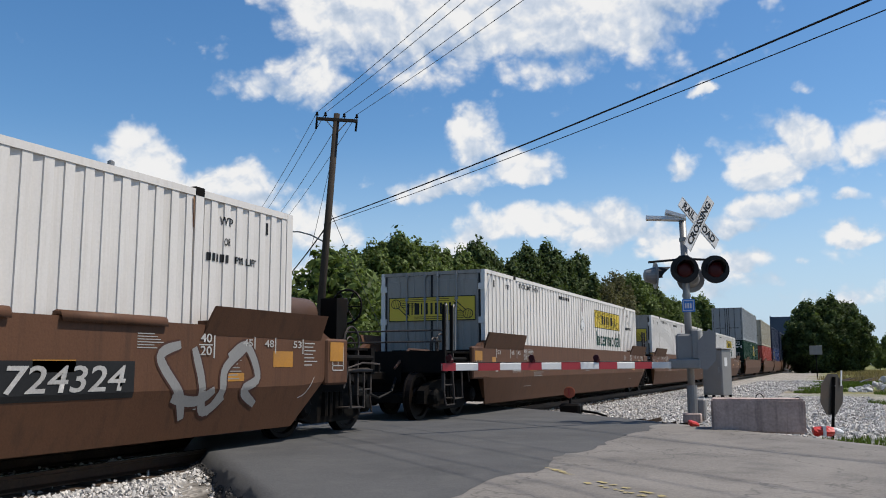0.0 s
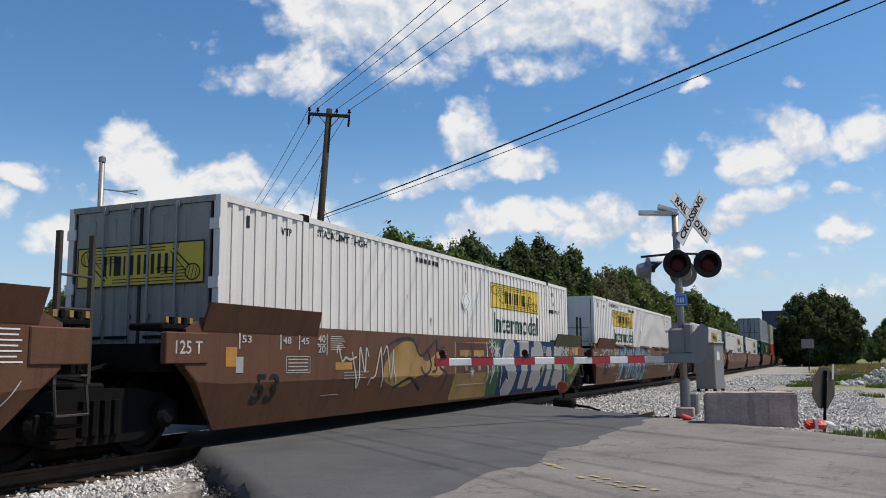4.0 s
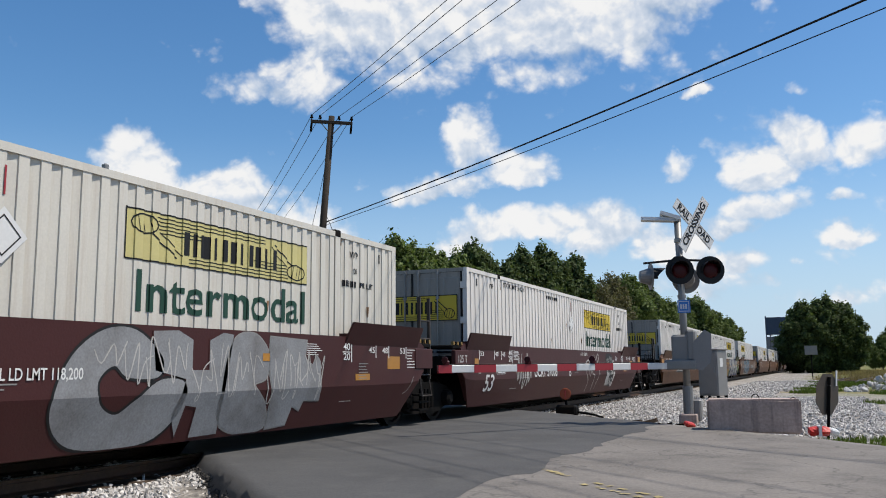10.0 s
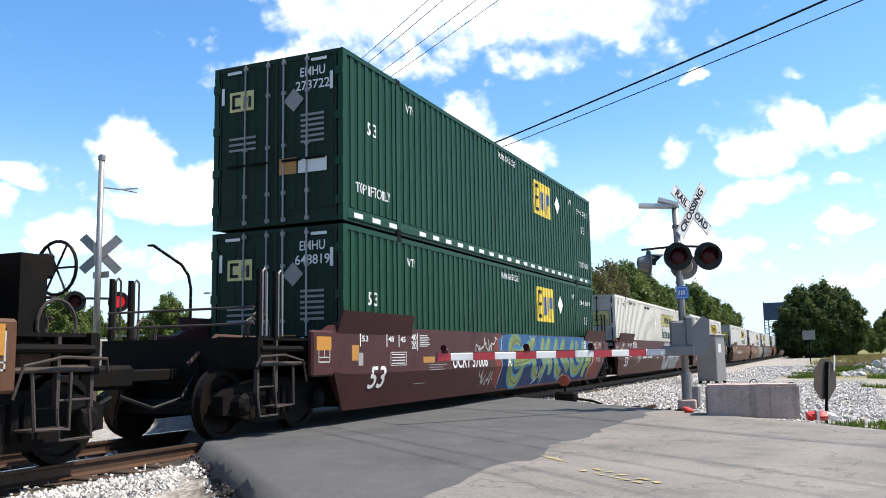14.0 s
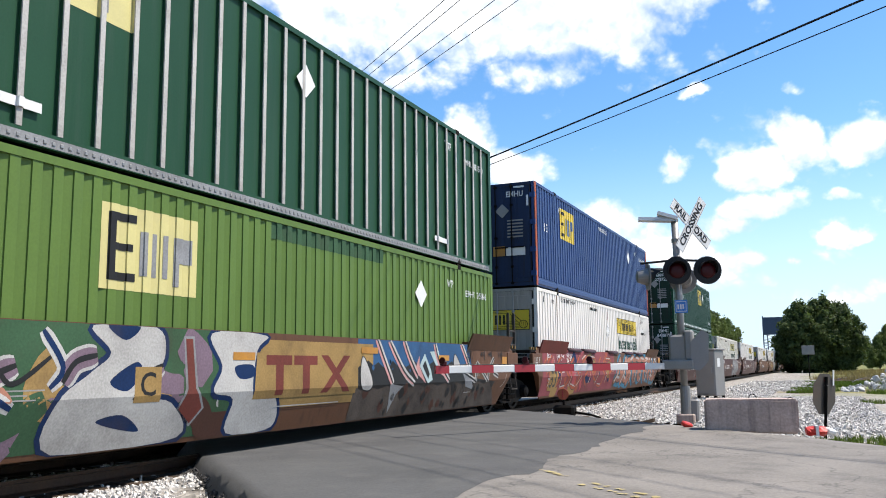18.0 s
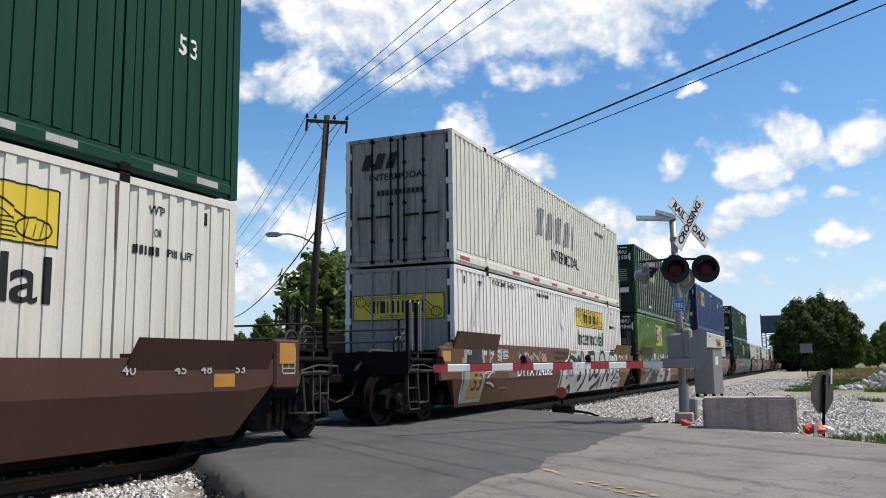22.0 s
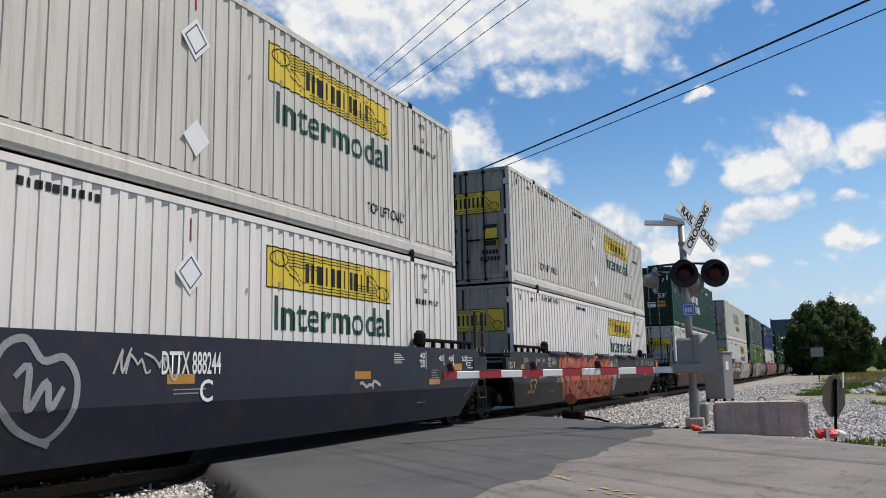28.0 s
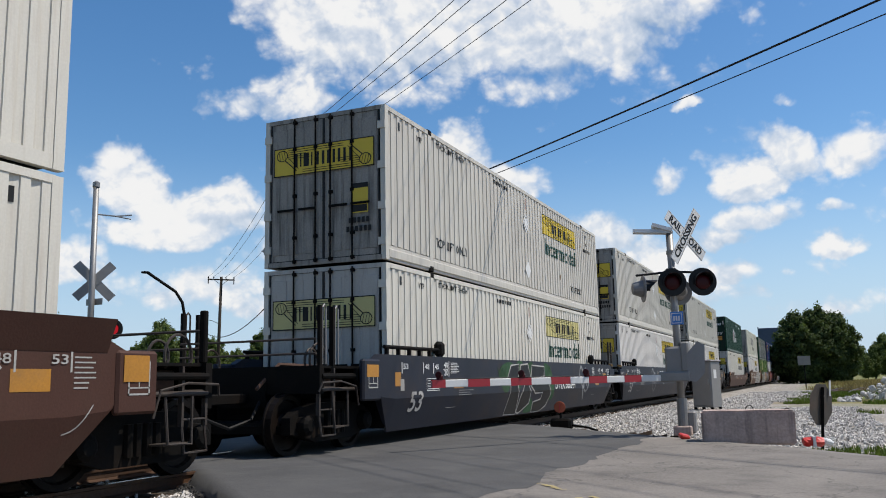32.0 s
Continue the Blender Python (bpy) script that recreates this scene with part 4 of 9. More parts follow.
def on_side(y, z, lift=0.004):
    """Lettering on the near side: reads along +y to the eye's right."""
    return lambda a, b, c: Vector((HALF - 0.012 + lift, y + a, z + b))


def on_end(x, z, lift=0.03):
    return lambda a, b, c: Vector((x + a, -C_LEN - lift + 0.02, z + b))


def cut(outline, z, above):
    """The part of an outline on one side of a level line."""
    out = []
    for (a, b), (c, d) in zip(outline, outline[1:] + outline[:1]):
        if (b >= z) == above:
            out.append((a, b))
        if (b >= z) != (d >= z):
            k = (z - b) / (d - b)
            out.append((a + (c - a) * k, z))
    return out


KIND = {}                            # which wall each container has


def drape(polys, kind, lift):
    """Flat forms (y, z) laid into the ribs of a side wall."""
    prof = PROFILES[kind]
    g, seen = Geo(), {}
    for o in polys:
        lo, hi = min(p[0] for p in o), max(p[0] for p in o)
        for (ya, da), (yb, db) in zip(prof, prof[1:]):
            if yb >= hi or ya <= lo or ya - yb < 1e-6:
                continue
            c = [(q, p) for p, q in o]
            c = cut(c, ya, False) if ya < hi else c
            c = cut(c, yb, True) if yb > lo and c else c
            f = []
            for q, p in c:
                at = (round(HALF - 0.012 - (da + (db - da) * (ya - p) / (ya - yb)) + lift, 5), round(p, 5), round(q, 5))
                if at not in seen:
                    seen[at] = len(g.v)
                    g.v.append(at)
                if seen[at] not in f:
                    f.append(seen[at])
            if len(f) > 2:
                g.f.append(tuple(f))
    return g


def side_text(root, body, size, mat, y, z, width=0.0, name="lettering"):
    kind = KIND[root.name]

    def make():
        me = text_mesh(body, size, M[mat], ("side", mat, y, z, width), on_side(y, z), width)
        polys = [[(me.vertices[i].co.y, me.vertices[i].co.z) for i in f.vertices] for f in me.polygons]
        return drape(polys, kind, 0.007).mesh(name, M[mat])
    piece(name, cached(("draped", body, size, mat, y, z, width, kind), make), root)


def end_text(root, body, size, mat, x, z, width=0.0):
    if not body:
        return
    piece("lettering", text_mesh(body, size, M[mat], ("end", mat, x, z, width), on_end(x, z), width), root)


def side_plate(root, mat, y0, y1, z0, z1, name="panel", kind="rib", lift=0.003):
    """Paint or film that follows the ribs."""
    me = cached(("plate", mat, y0, y1, z0, z1, kind, lift), lambda: side_panel(kind, z0, z1, y1, y0, lift).mesh(name, M[mat]))
    piece(name, me, root)


def shapes(root, name, mat, outlines, lift=0.006):
    """Painted shapes on the near side, outlines in (y, z); plates and tags stay flat."""
    if name in ("placard", "placard_frame"):
        g = Geo()
        for o in outlines:
            g.add([(HALF - 0.012 + lift, y, z) for y, z in o], [tuple(range(len(o)))])
        part(name, g, M[mat], root)
        return
    single = name in ("name_block", "latch_slot", "stencil", "sign_bar", "rust_run")
    for group in ([[o] for o in outlines] if single else [outlines]):
        g = drape(group, KIND[root.name], lift)
        if g.v:
            part(name, g, M[mat], root)


def end_shapes(root, name, mat, outlines, lift=0.012):
    g = Geo()
    for o in outlines:
        g.add([(x, -C_LEN - lift + 0.004, z) for x, z in o], [tuple(range(len(o)))])
        if name in ("end_name_block", "end_label", "end_rib", "end_note"):
            part(name, g, M[mat], root)
            g = Geo()
    if g.v:
        part(name, g, M[mat], root)


def rect(a, b, c, d):
    return [(a, c), (b, c), (b, d), (a, d)]


def diamond(y, z, r):
    return [(y - r, z), (y, z - r), (y + r, z), (y, z + r)]


def bars(y, z, n, w, h, gap, rnd=None):
    out = []
    for i in range(n):
        k = (rnd.uniform(0.7, 1.0) if rnd else 1.0)
        out.append(rect(y + i * (w + gap), y + i * (w + gap) + w * k, z, z + h))
    return out


def swoosh(root, yellow, y0, y1, z0, z1, on=None, flip=1):
    """Frame lines and curled scroll ends of the yellow plate, as plain strokes."""
    fn = on or shapes
    w = y1 - y0
    h = z1 - z0
    t = 0.018
    lines = [rect(y0, y1, z0, z0 + t), rect(y0, y1, z1 - t, z1), rect(y0, y0 + t, z0, z1), rect(y1 - t, y1, z0, z1)]

    def bar(p, q, half=0.008):
        d = Vector((q[0] - p[0], q[1] - p[1]))
        n_ = Vector((-d.y, d.x)).normalized() * half
        lines.append([(p[0] + n_.x, p[1] + n_.y), (q[0] + n_.x, q[1] + n_.y), (q[0] - n_.x, q[1] - n_.y), (p[0] - n_.x, p[1] - n_.y)])
    for sg, cy, cz in ((1, y0 + w * 0.085, z1 - h * 0.27), (-1, y1 - w * 0.085, z0 + h * 0.27)):
        # a ribbed petal in the corner, its long fine lines and a slanting stem
        ring = [(cy + w * 0.055 * math.cos(q), cz + h * 0.19 * math.sin(q)) for q in np.linspace(0, 2 * math.pi, 13)]
        for p, q in zip(ring, ring[1:]):
            bar(p, q, 0.009)
        for k in (-0.5, 0.0, 0.5):
            bar((cy + w * 0.055 * k - sg * 0.02, cz + h * 0.15), (cy + w * 0.055 * k + sg * 0.02, cz - h * 0.15), 0.005)
        for k in range(5):
            z = cz + sg * h * (0.17 - 0.075 * k)
            bar((cy + sg * w * (0.05 + 0.004 * k), z), (cy + sg * w * (0.20 + (0.42 if k < 2 else 0.02 * k)), z), 0.006)
        bar((cy + sg * w * 0.03, cz - sg * h * 0.17), (cy + sg * w * 0.15, cz - sg * h * 0.58), 0.010)
        bar((cy + sg * w * 0.055, cz - sg * h * 0.05), (cy + sg * w * 0.17, cz - sg * h * 0.52), 0.006)
    fn(root, "plate_line", "ink", lines)


def block_word(y0, y1, z0, z1, cuts):
    """A word of a brand, as plain blocks: widths given as a list, 0 for a gap."""
    total = sum(abs(c) for c in cuts)
    y, out = y0, []
    for c in cuts:
        w = abs(c) / total * (y1 - y0)
        if c > 0:
            out.append(rect(y, y + w, z0, z1))
        y += w
    return out


NAME = [0.42, -0.35, 0.18, -0.3, 0.75, -0.3, 0.18, -0.55, 0.34, -0.42, 0.34, -0.36, 0.34, -0.42, 0.34, -0.36, 0.34, -0.40, 0.34, -0.45, 0.36]


def plain_white(root, sx=1, faded=False, y_logo=4.62, back_logo=True, serial=True, top_only=False, seed=1, ink="greenink", rear="door"):
    """Markings of the white domestic containers."""
    yel = "paleyellow" if faded else "yellow"
    a, b = -y_logo - 1.82, -y_logo + 1.82          # plate, nearer the front end
    z0, z1 = 1.96, 2.54
    side_plate(root, yel, a, b, z0, z1, "name_plate")
    swoosh(root, yel, a, b, z0, z1)
    shapes(root, "name_block", "ink", block_word(a + 0.95, b - 0.80, z0 + 0.14, z1 - 0.16, NAME), 0.008)
    side_text(root, "Intermodal", 0.66, ink, (a + b) / 2 + 0.05, 1.60, 3.35)
    d = -7.95
    shapes(root, "placard", "whitepaint", [diamond(d, 2.0, 0.27)], 0.010)
    shapes(root, "placard_frame", "ink", [[(d + r2[0], 2.0 + r2[1]), (d + r3[0], 2.0 + r3[1]), (d + r3[0] * 0.9, 2.0 + r3[1] * 0.9), (d + r2[0] * 0.9, 2.0 + r2[1] * 0.9)] for r2, r3 in (((0.2, 0), (0, 0.2)), ((0, 0.2), (-0.2, 0)), ((-0.2, 0), (0, -0.2)), ((0, -0.2), (0.2, 0)))], 0.013)
    shapes(root, "tag_strip", "redpaint", [rect(d - 0.02, d + 0.02, 2.38, 2.66)], 0.010)
    shapes(root, "serial_mark", "ink", bars(-C_LEN / 2 - 2.3, 2.60, 10, 0.075, 0.09, 0.032, random.Random(seed)), 0.008)
    if top_only:
        side_text(root, "TOP LIFT ONLY", 0.26, "ink", -C_LEN + LIFT + 1.1, 0.62, 1.7)
        side_text(root, "TOP LIFT ONLY", 0.26, "ink", -LIFT - 0.95, 0.62, 1.4)
    side_text(root, "STACK LIMIT 3 HIGH", 0.15, "ink", -C_LEN + LIFT + 1.1, 2.68, 1.55)
    side_text(root, "WTP", 0.15, "ink", -C_LEN + LIFT - 0.5, 2.58, 0.26)
    side_text(root, "WTP", 0.15, "ink", -LIFT + 0.55, 2.56, 0.26)
    side_text(root, "OR", 0.13, "ink", -LIFT + 0.55, 2.30, 0.13)
    shapes(root, "stencil_bar", "ink", bars(-LIFT + 0.18, 2.04, 5, 0.055, 0.10, 0.03), 0.008)
    side_text(root, "PIN LIFT", 0.13, "ink", -LIFT + 0.95, 2.09, 0.46)
    rnd = random.Random(seed * 7 + 3)
    for k in range(7):                                   # rust runs below the castings and the rail
        y = (-LIFT, -C_LEN + LIFT)[k % 2] + rnd.uniform(-0.12, 0.12) if k < 4 else rnd.uniform(-C_LEN + 1, -1)
        z = C_HGT - 0.12 if k < 4 else rnd.uniform(0.5, 2.4)
        d, w = rnd.uniform(0.2, 0.9) if k < 4 else rnd.uniform(0.06, 0.2), rnd.uniform(0.012, 0.03)
        shapes(root, "rust_run", "rustmark", [[(y - w, z), (y + w, z), (y + w * 0.4, z - d * 0.6), (y, z - d), (y - w * 0.5, z - d * 0.5)]], 0.014)
    shapes(root, "latch_slot", "ink", [rect(-C_LEN + 0.55, -C_LEN + 0.62, 2.52, 2.68), rect(-0.62, -0.55, 2.52, 2.68)], 0.008)
    if rear == "door":
        end_shapes(root, "end_plate", yel, [rect(-1.08, 1.08, 1.75, 2.3)], 0.022)
        swoosh(root, yel, -1.08, 1.08, 1.75, 2.3, lambda r_, n_, m_, o_: end_shapes(r_, n_, m_, o_, 0.026))
        end_shapes(root, "end_name_block", "ink", block_word(-0.62, 0.62, 1.90, 2.16, NAME), 0.026)
        end_shapes(root, "end_serial_mark", "ink", bars(0.55, 0.72, 5, 0.06, 0.10, 0.03) + bars(0.5, 0.56, 6, 0.06, 0.10, 0.03), 0.026)
    else:
        end_shapes(root, "end_plate", yel, [rect(-0.5, 0.42, 2.2, 2.6)], 0.022)
        end_shapes(root, "end_name_block", "ink", block_word(-0.36, 0.3, 2.28, 2.5, NAME), 0.026)
        end_text(root, "Intermodal", 0.2, "ink", -0.03, 2.04, 0.8)
        end_shapes(root, "end_serial_mark", "ink", bars(-0.5, 1.5, 11, 0.06, 0.10, 0.03), 0.026)
        end_shapes(root, "end_rib", "galv", [rect(-1.1, 1.1, z, z + 0.03) for z in (1.35, 1.8)], 0.026)


def green_marks(root, kind="rib", logo=-5.28, dash=True, bold=True, serial=("EMHU", "648819")):
    """Markings of the green and blue pool containers: square plate with plain blocks."""
    y0, y1 = logo - 0.78, logo + 0.78
    side_plate(root, "paleyellow" if not bold else "yellow", y0, y1, 1.62, 2.55, "name_plate", kind)
    w = y1 - y0
    shapes(root, "name_block", "ink", [rect(y0 + 0.1, y0 + 0.2, 1.72, 2.46), rect(y0 + 0.2, y0 + 0.5, 2.37, 2.46), rect(y0 + 0.2, y0 + 0.45, 2.05, 2.13), rect(y0 + 0.2, y0 + 0.5, 1.72, 1.81)], 0.008)
    shapes(root, "name_block", "bluepaint" if bold else "silver", [rect(y0 + 0.58, y0 + 0.68, 1.8, 2.3), rect(y0 + 0.76, y0 + 0.84, 1.8, 2.3), rect(y0 + 0.92, y0 + 1.02, 1.8, 2.3), rect(y0 + 1.12, y0 + 1.2, 1.72, 2.3), rect(y0 + 1.2, y0 + 1.42, 2.0, 2.3)], 0.008)
    shapes(root, "placard", "whitepaint", [diamond(-3.87 if kind == "rib" else -7.9, 2.15, 0.26)], 0.010)
    side_text(root, "WTP", 0.22, "whitepaint", -LIFT - 0.45, 2.45, 0.36)
    side_text(root, "WTP", 0.22, "whitepaint", -C_LEN + LIFT + 0.5, 2.45, 0.36)
    if bold:
        side_text(root, "53", 0.32, "whitepaint", -1.0, 1.75, 0.36)
        side_text(root, "53", 0.32, "whitepaint", -C_LEN + 1.0, 1.7, 0.36)
    if bold:
        side_text(root, "WARNING HIGH CUBE", 0.2, "whitepaint", -C_LEN / 2 - 0.1, 2.62, 1.25)
    side_text(root, " ".join(serial), 0.19, "whitepaint", -1.0, 2.32, 1.15)
    end_shapes(root, "end_plate", "paleyellow", [rect(-0.95, -0.45, 2.05, 2.4)], 0.022)
    end_shapes(root, "end_name_block", "ink", [rect(-0.9, -0.84, 2.1, 2.35), rect(-0.9, -0.72, 2.3, 2.35), rect(-0.9, -0.72, 2.1, 2.15), rect(-0.66, -0.6, 2.1, 2.3), rect(-0.56, -0.5, 2.1, 2.3)], 0.026)
    end_text(root, serial[0], 0.22, "whitepaint", 0.72, 2.55, 0.48)
    end_text(root, serial[1], 0.22, "whitepaint", 0.72, 2.32, 0.66)
    end_shapes(root, "placard", "greypaint", [diamond(0.36, 2.1, 0.2)], 0.026)
    end_shapes(root, "end_note", "greypaint", [rect(-0.95 + 0.0, -0.4, 1.55 - 0.1 * i, 1.59 - 0.1 * i) for i in range(3)] + [rect(0.5, 0.95, 1.8 - 0.09 * i, 1.84 - 0.09 * i) for i in range(6)], 0.026)
    end_shapes(root, "end_label", "whitepaint", [rect(0.45, 1.0, 0.85, 1.08)], 0.026)
    end_shapes(root, "end_label", "orange", [rect(0.08, 0.42, 0.85, 1.12)], 0.026)
    end_shapes(root, "end_label", "whitepaint", [rect(-1.12, -1.06, 2.2, 2.5), rect(1.06, 1.12, 2.2, 2.5), rect(-1.0, -0.7, 2.72, 2.77), rect(0.7, 1.0, 2.72, 2.77)], 0.026)


def dashes(root, mats, z, step, w, h=0.08):
    for k, mt in enumerate(mats):
        out, y = [], -C_LEN + 0.35 + k * w
        while y < -0.4:
            if abs(y + LIFT) > 0.35 and abs(y + C_LEN - LIFT) > 0.35:
                out.append(rect(y, y + w * 0.96, z, z + h))
            y += step
        for o in out:
            part("reflective_tape", Geo().add([(HALF + 0.003, a, b) for a, b in o], [(0, 1, 2, 3)]), M[mt], root)


CONTAINERS = []                      # (object, distance behind the reference end, height)


def container(style, u, level, z=0.305):
    """One container. style picks the colours and markings."""
    labels = {
        "white": "white ribbed steel domestic container with yellow plate",
        "panel": "white ribbed container with plain panelled rear end",
        "faded": "weathered cream container with faded yellow plate and rust",
        "cream": "weathered cream container with streaks of rust",
        "offwhite": "dirty off-white ribbed container with yellow plate",
        "green": "dark green ribbed steel container with yellow square plate",
        "sheet": "dark green container with riveted posts",
        "olive": "light olive green ribbed container with cream plate",
        "blue": "blue ribbed container with shade-darkened blue end",
        "swift": "dirty white container with faded blue lettering",
        "hub": "green container with white hexagon sign",
    }
    plain = {"grey": "grey container in the distance", "beige": "beige container in the distance", "red": "red container in the distance", "navyc": "dark blue container in the distance"}
    root = thing("shipping_container", labels.get(style) or plain[style], "container", group="containers on the train")
    rail = 0.16
    if style in ("white", "panel"):
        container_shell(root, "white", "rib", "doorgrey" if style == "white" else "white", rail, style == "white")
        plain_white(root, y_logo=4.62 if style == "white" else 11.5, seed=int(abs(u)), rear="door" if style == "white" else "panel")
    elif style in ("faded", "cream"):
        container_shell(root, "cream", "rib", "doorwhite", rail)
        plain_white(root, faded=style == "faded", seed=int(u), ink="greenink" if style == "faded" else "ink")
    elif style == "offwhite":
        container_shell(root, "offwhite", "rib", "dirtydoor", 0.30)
        plain_white(root, seed=int(u), top_only=True)
        shapes(root, "placard", "whitepaint", [diamond(-7.9, 0.75, 0.24)], 0.010)
        end_shapes(root, "end_label", "yellow", [rect(0.6, 0.95, 0.9, 1.45)], 0.026)
        end_shapes(root, "end_label_bars", "ink", [rect(0.6, 0.95, 1.36, 1.45), rect(0.62, 0.93, 0.92, 1.05)], 0.028)
    elif style == "green":
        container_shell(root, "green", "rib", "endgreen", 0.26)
        green_marks(root, serial=("EMHU", "648819") if level == 0 else ("EMHU", "273722"))
        dashes(root, ["whitepaint"], 0.10, 0.62, 0.30)
        if level:
            side_text(root, "TOP LIFT ONLY", 0.24, "whitepaint", -1.05, 0.62, 1.2)
            side_text(root, "TOP LIFT ONLY", 0.24, "whitepaint", -C_LEN + 1.05, 0.62, 1.2)
    elif style == "sheet":
        container_shell(root, "dkgreen", "sheet", "endgreen", 0.16)
        green_marks(root, "sheet", logo=-12.2, bold=False, serial=("EMHU", "831550"))
        shapes(root, "stencil", "whitepaint", [rect(-13.2, -12.6, 0.35, 0.45), rect(-3.2, -2.6, 0.35, 0.45)], 0.04)
        cap = Geo().box(HALF - 0.014, HALF + 0.004, -0.034, 0.034, 0.17, C_HGT - 0.1).mesh("post_cap", M["chalk"])
        part("rivet_strip", Geo().box(HALF - 0.01, HALF + 0.003, -C_LEN + 0.2, -0.2, 0.03, 0.13), M["silver"], root, "bare metal strip with rivets")
        rivets = Geo()
        for k in range(150):
            rivets.soft_box(HALF + 0.002, HALF + 0.012, -0.3 - 0.104 * k, -0.26 - 0.104 * k, 0.06, 0.10, 0.004)
        tagged(part("rivet", rivets, M["galv"], root), kind="stuff")
        y = -0.61
        while y > -C_LEN + 0.5:
            piece("post_cap", cap, root, "bare metal post face").matrix_basis = Matrix.Translation((0, y, 0))
            y -= 0.49
    elif style == "olive":
        container_shell(root, "olive", "rib", "endgreen", rail)
        green_marks(root, logo=-10.98, bold=False, serial=("EMHU", "245846"))
        side_plate(root, "forest", -8.7, -5.4, 2.56, 2.80, "paint_patch")
    elif style == "blue":
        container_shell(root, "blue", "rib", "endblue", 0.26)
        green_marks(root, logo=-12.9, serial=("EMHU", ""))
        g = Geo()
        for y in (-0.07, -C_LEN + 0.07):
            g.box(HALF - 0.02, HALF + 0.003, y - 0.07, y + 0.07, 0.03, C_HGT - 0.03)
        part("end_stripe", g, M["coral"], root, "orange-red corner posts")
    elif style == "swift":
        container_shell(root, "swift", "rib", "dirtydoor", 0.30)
        y = -10.4
        shapes(root, "name_block", "greypaint", [[(y + i * 0.9 + 0.25, 1.42), (y + i * 0.9 + 0.66, 1.42), (y + i * 0.9 + 0.86, 2.2), (y + i * 0.9 + 0.45, 2.2)] for i in range(4)], 0.008)
        shapes(root, "name_block", "silver", [[(y + i * 0.9 + 0.08, 1.36), (y + i * 0.9 + 0.25, 1.36), (y + i * 0.9 + 0.45, 2.14), (y + i * 0.9 + 0.28, 2.14)] for i in range(5)], 0.007)
        side_text(root, "INTERMODAL", 0.48, "ink", -7.4, 0.98, 2.95)
        shapes(root, "serial_mark", "ink", bars(-3.6, 2.3, 10, 0.08, 0.13, 0.05), 0.008)
        side_text(root, "53", 0.32, "greypaint", -1.0, 1.0, 0.4)
        dashes(root, ["redpaint", "redpaint"], 0.10, 1.7, 0.28)
        end_shapes(root, "end_name_block", "ink", [[(-0.9 + i * 0.3, 2.15), (-0.7 + i * 0.3, 2.15), (-0.58 + i * 0.3, 2.5), (-0.78 + i * 0.3, 2.5)] for i in range(3)], 0.026)
        end_text(root, "INTERMODAL", 0.2, "ink", 0.0, 1.96, 1.4)
        end_shapes(root, "end_serial_mark", "ink", bars(-0.5, 1.55, 11, 0.07, 0.12, 0.035), 0.026)
    elif style == "hub":
        container_shell(root, "green", "rib", "endgreen", 0.26)
        y = -8.9
        hexa = [(y, 2.2), (y + 0.55, 1.92), (y + 0.55, 1.12), (y, 0.85), (y - 0.55, 1.12), (y - 0.55, 1.92)]
        shapes(root, "hexagon_sign", "whitepaint", [[(a, b) for a, b in hexa]], 0.008)
        shapes(root, "sign_bar", "redpaint", [rect(y - 0.3, y - 0.12, 1.18, 1.9), rect(y + 0.12, y + 0.3, 1.18, 1.9), rect(y - 0.12, y + 0.12, 1.45, 1.65)], 0.011)
        shapes(root, "name_block", "whitepaint", block_word(y + 1.05, y + 1.8, 1.52, 1.95, [1, -0.3, 1, -0.3, 1]) + block_word(y + 0.8, y + 2.25, 1.0, 1.4, [1, -0.3, 0.6, -0.3, 1, -0.3, 1, -0.3, 1]), 0.008)
        side_text(root, "WARNING HIGH CUBE", 0.22, "whitepaint", -5.4, 2.6, 1.9)
        side_text(root, "53", 0.34, "whitepaint", -1.0, 1.75, 0.36)
        side_text(root, "53", 0.34, "whitepaint", -C_LEN + 1.0, 1.75, 0.36)
        side_text(root, "WTP", 0.22, "whitepaint", -C_LEN + 1.5, 2.5, 0.36)
        shapes(root, "serial_mark", "whitepaint", bars(-LIFT - 1.4, 2.4, 9, 0.08, 0.16, 0.04), 0.008)
        dashes(root, ["chalk"], 0.10, 0.75, 0.42)
        end_text(root, "505887", 0.26, "whitepaint", 0.55, 2.22, 0.8)
        end_text(root, "53'", 0.3, "whitepaint", 0.8, 1.45, 0.4)
        end_text(root, "WARNING", 0.18, "whitepaint", -0.6, 1.85, 0.6)
        end_text(root, "HIGH CUBE", 0.18, "whitepaint", -0.6, 1.65, 0.65)
        end_shapes(root, "hexagon_sign", "whitepaint", [[(-0.8 + 0.16 * math.cos(a), 2.25 + 0.18 * math.sin(a)) for a in np.linspace(0.52, 6.8, 7)[:-1]], rect(-0.58, -0.3, 2.16, 2.22), rect(-0.58, -0.36, 2.28, 2.34)], 0.026)
        end_shapes(root, "end_label", "orange", [rect(0.55, 0.95, 0.9, 1.2)], 0.026)
        end_shapes(root, "end_label", "whitepaint", [rect(-1.0, -0.62, 1.2, 1.45), rect(0.08, 0.48, 0.9, 1.15), rect(-0.45, -0.25, 0.95, 1.15), rect(-1.12, -1.06, 2.2, 2.5), rect(1.06, 1.12, 2.2, 2.5)], 0.026)
    else:
        container_shell(root, style, "rib", style, rail)
    CONTAINERS.append((root, u, z + level * (C_HGT + 0.022)))
    return root

# ---------------------------------------------------------------- well cars
SILL_X, CREASE, SILL_TOP = 1.47, 0.79, 1.54


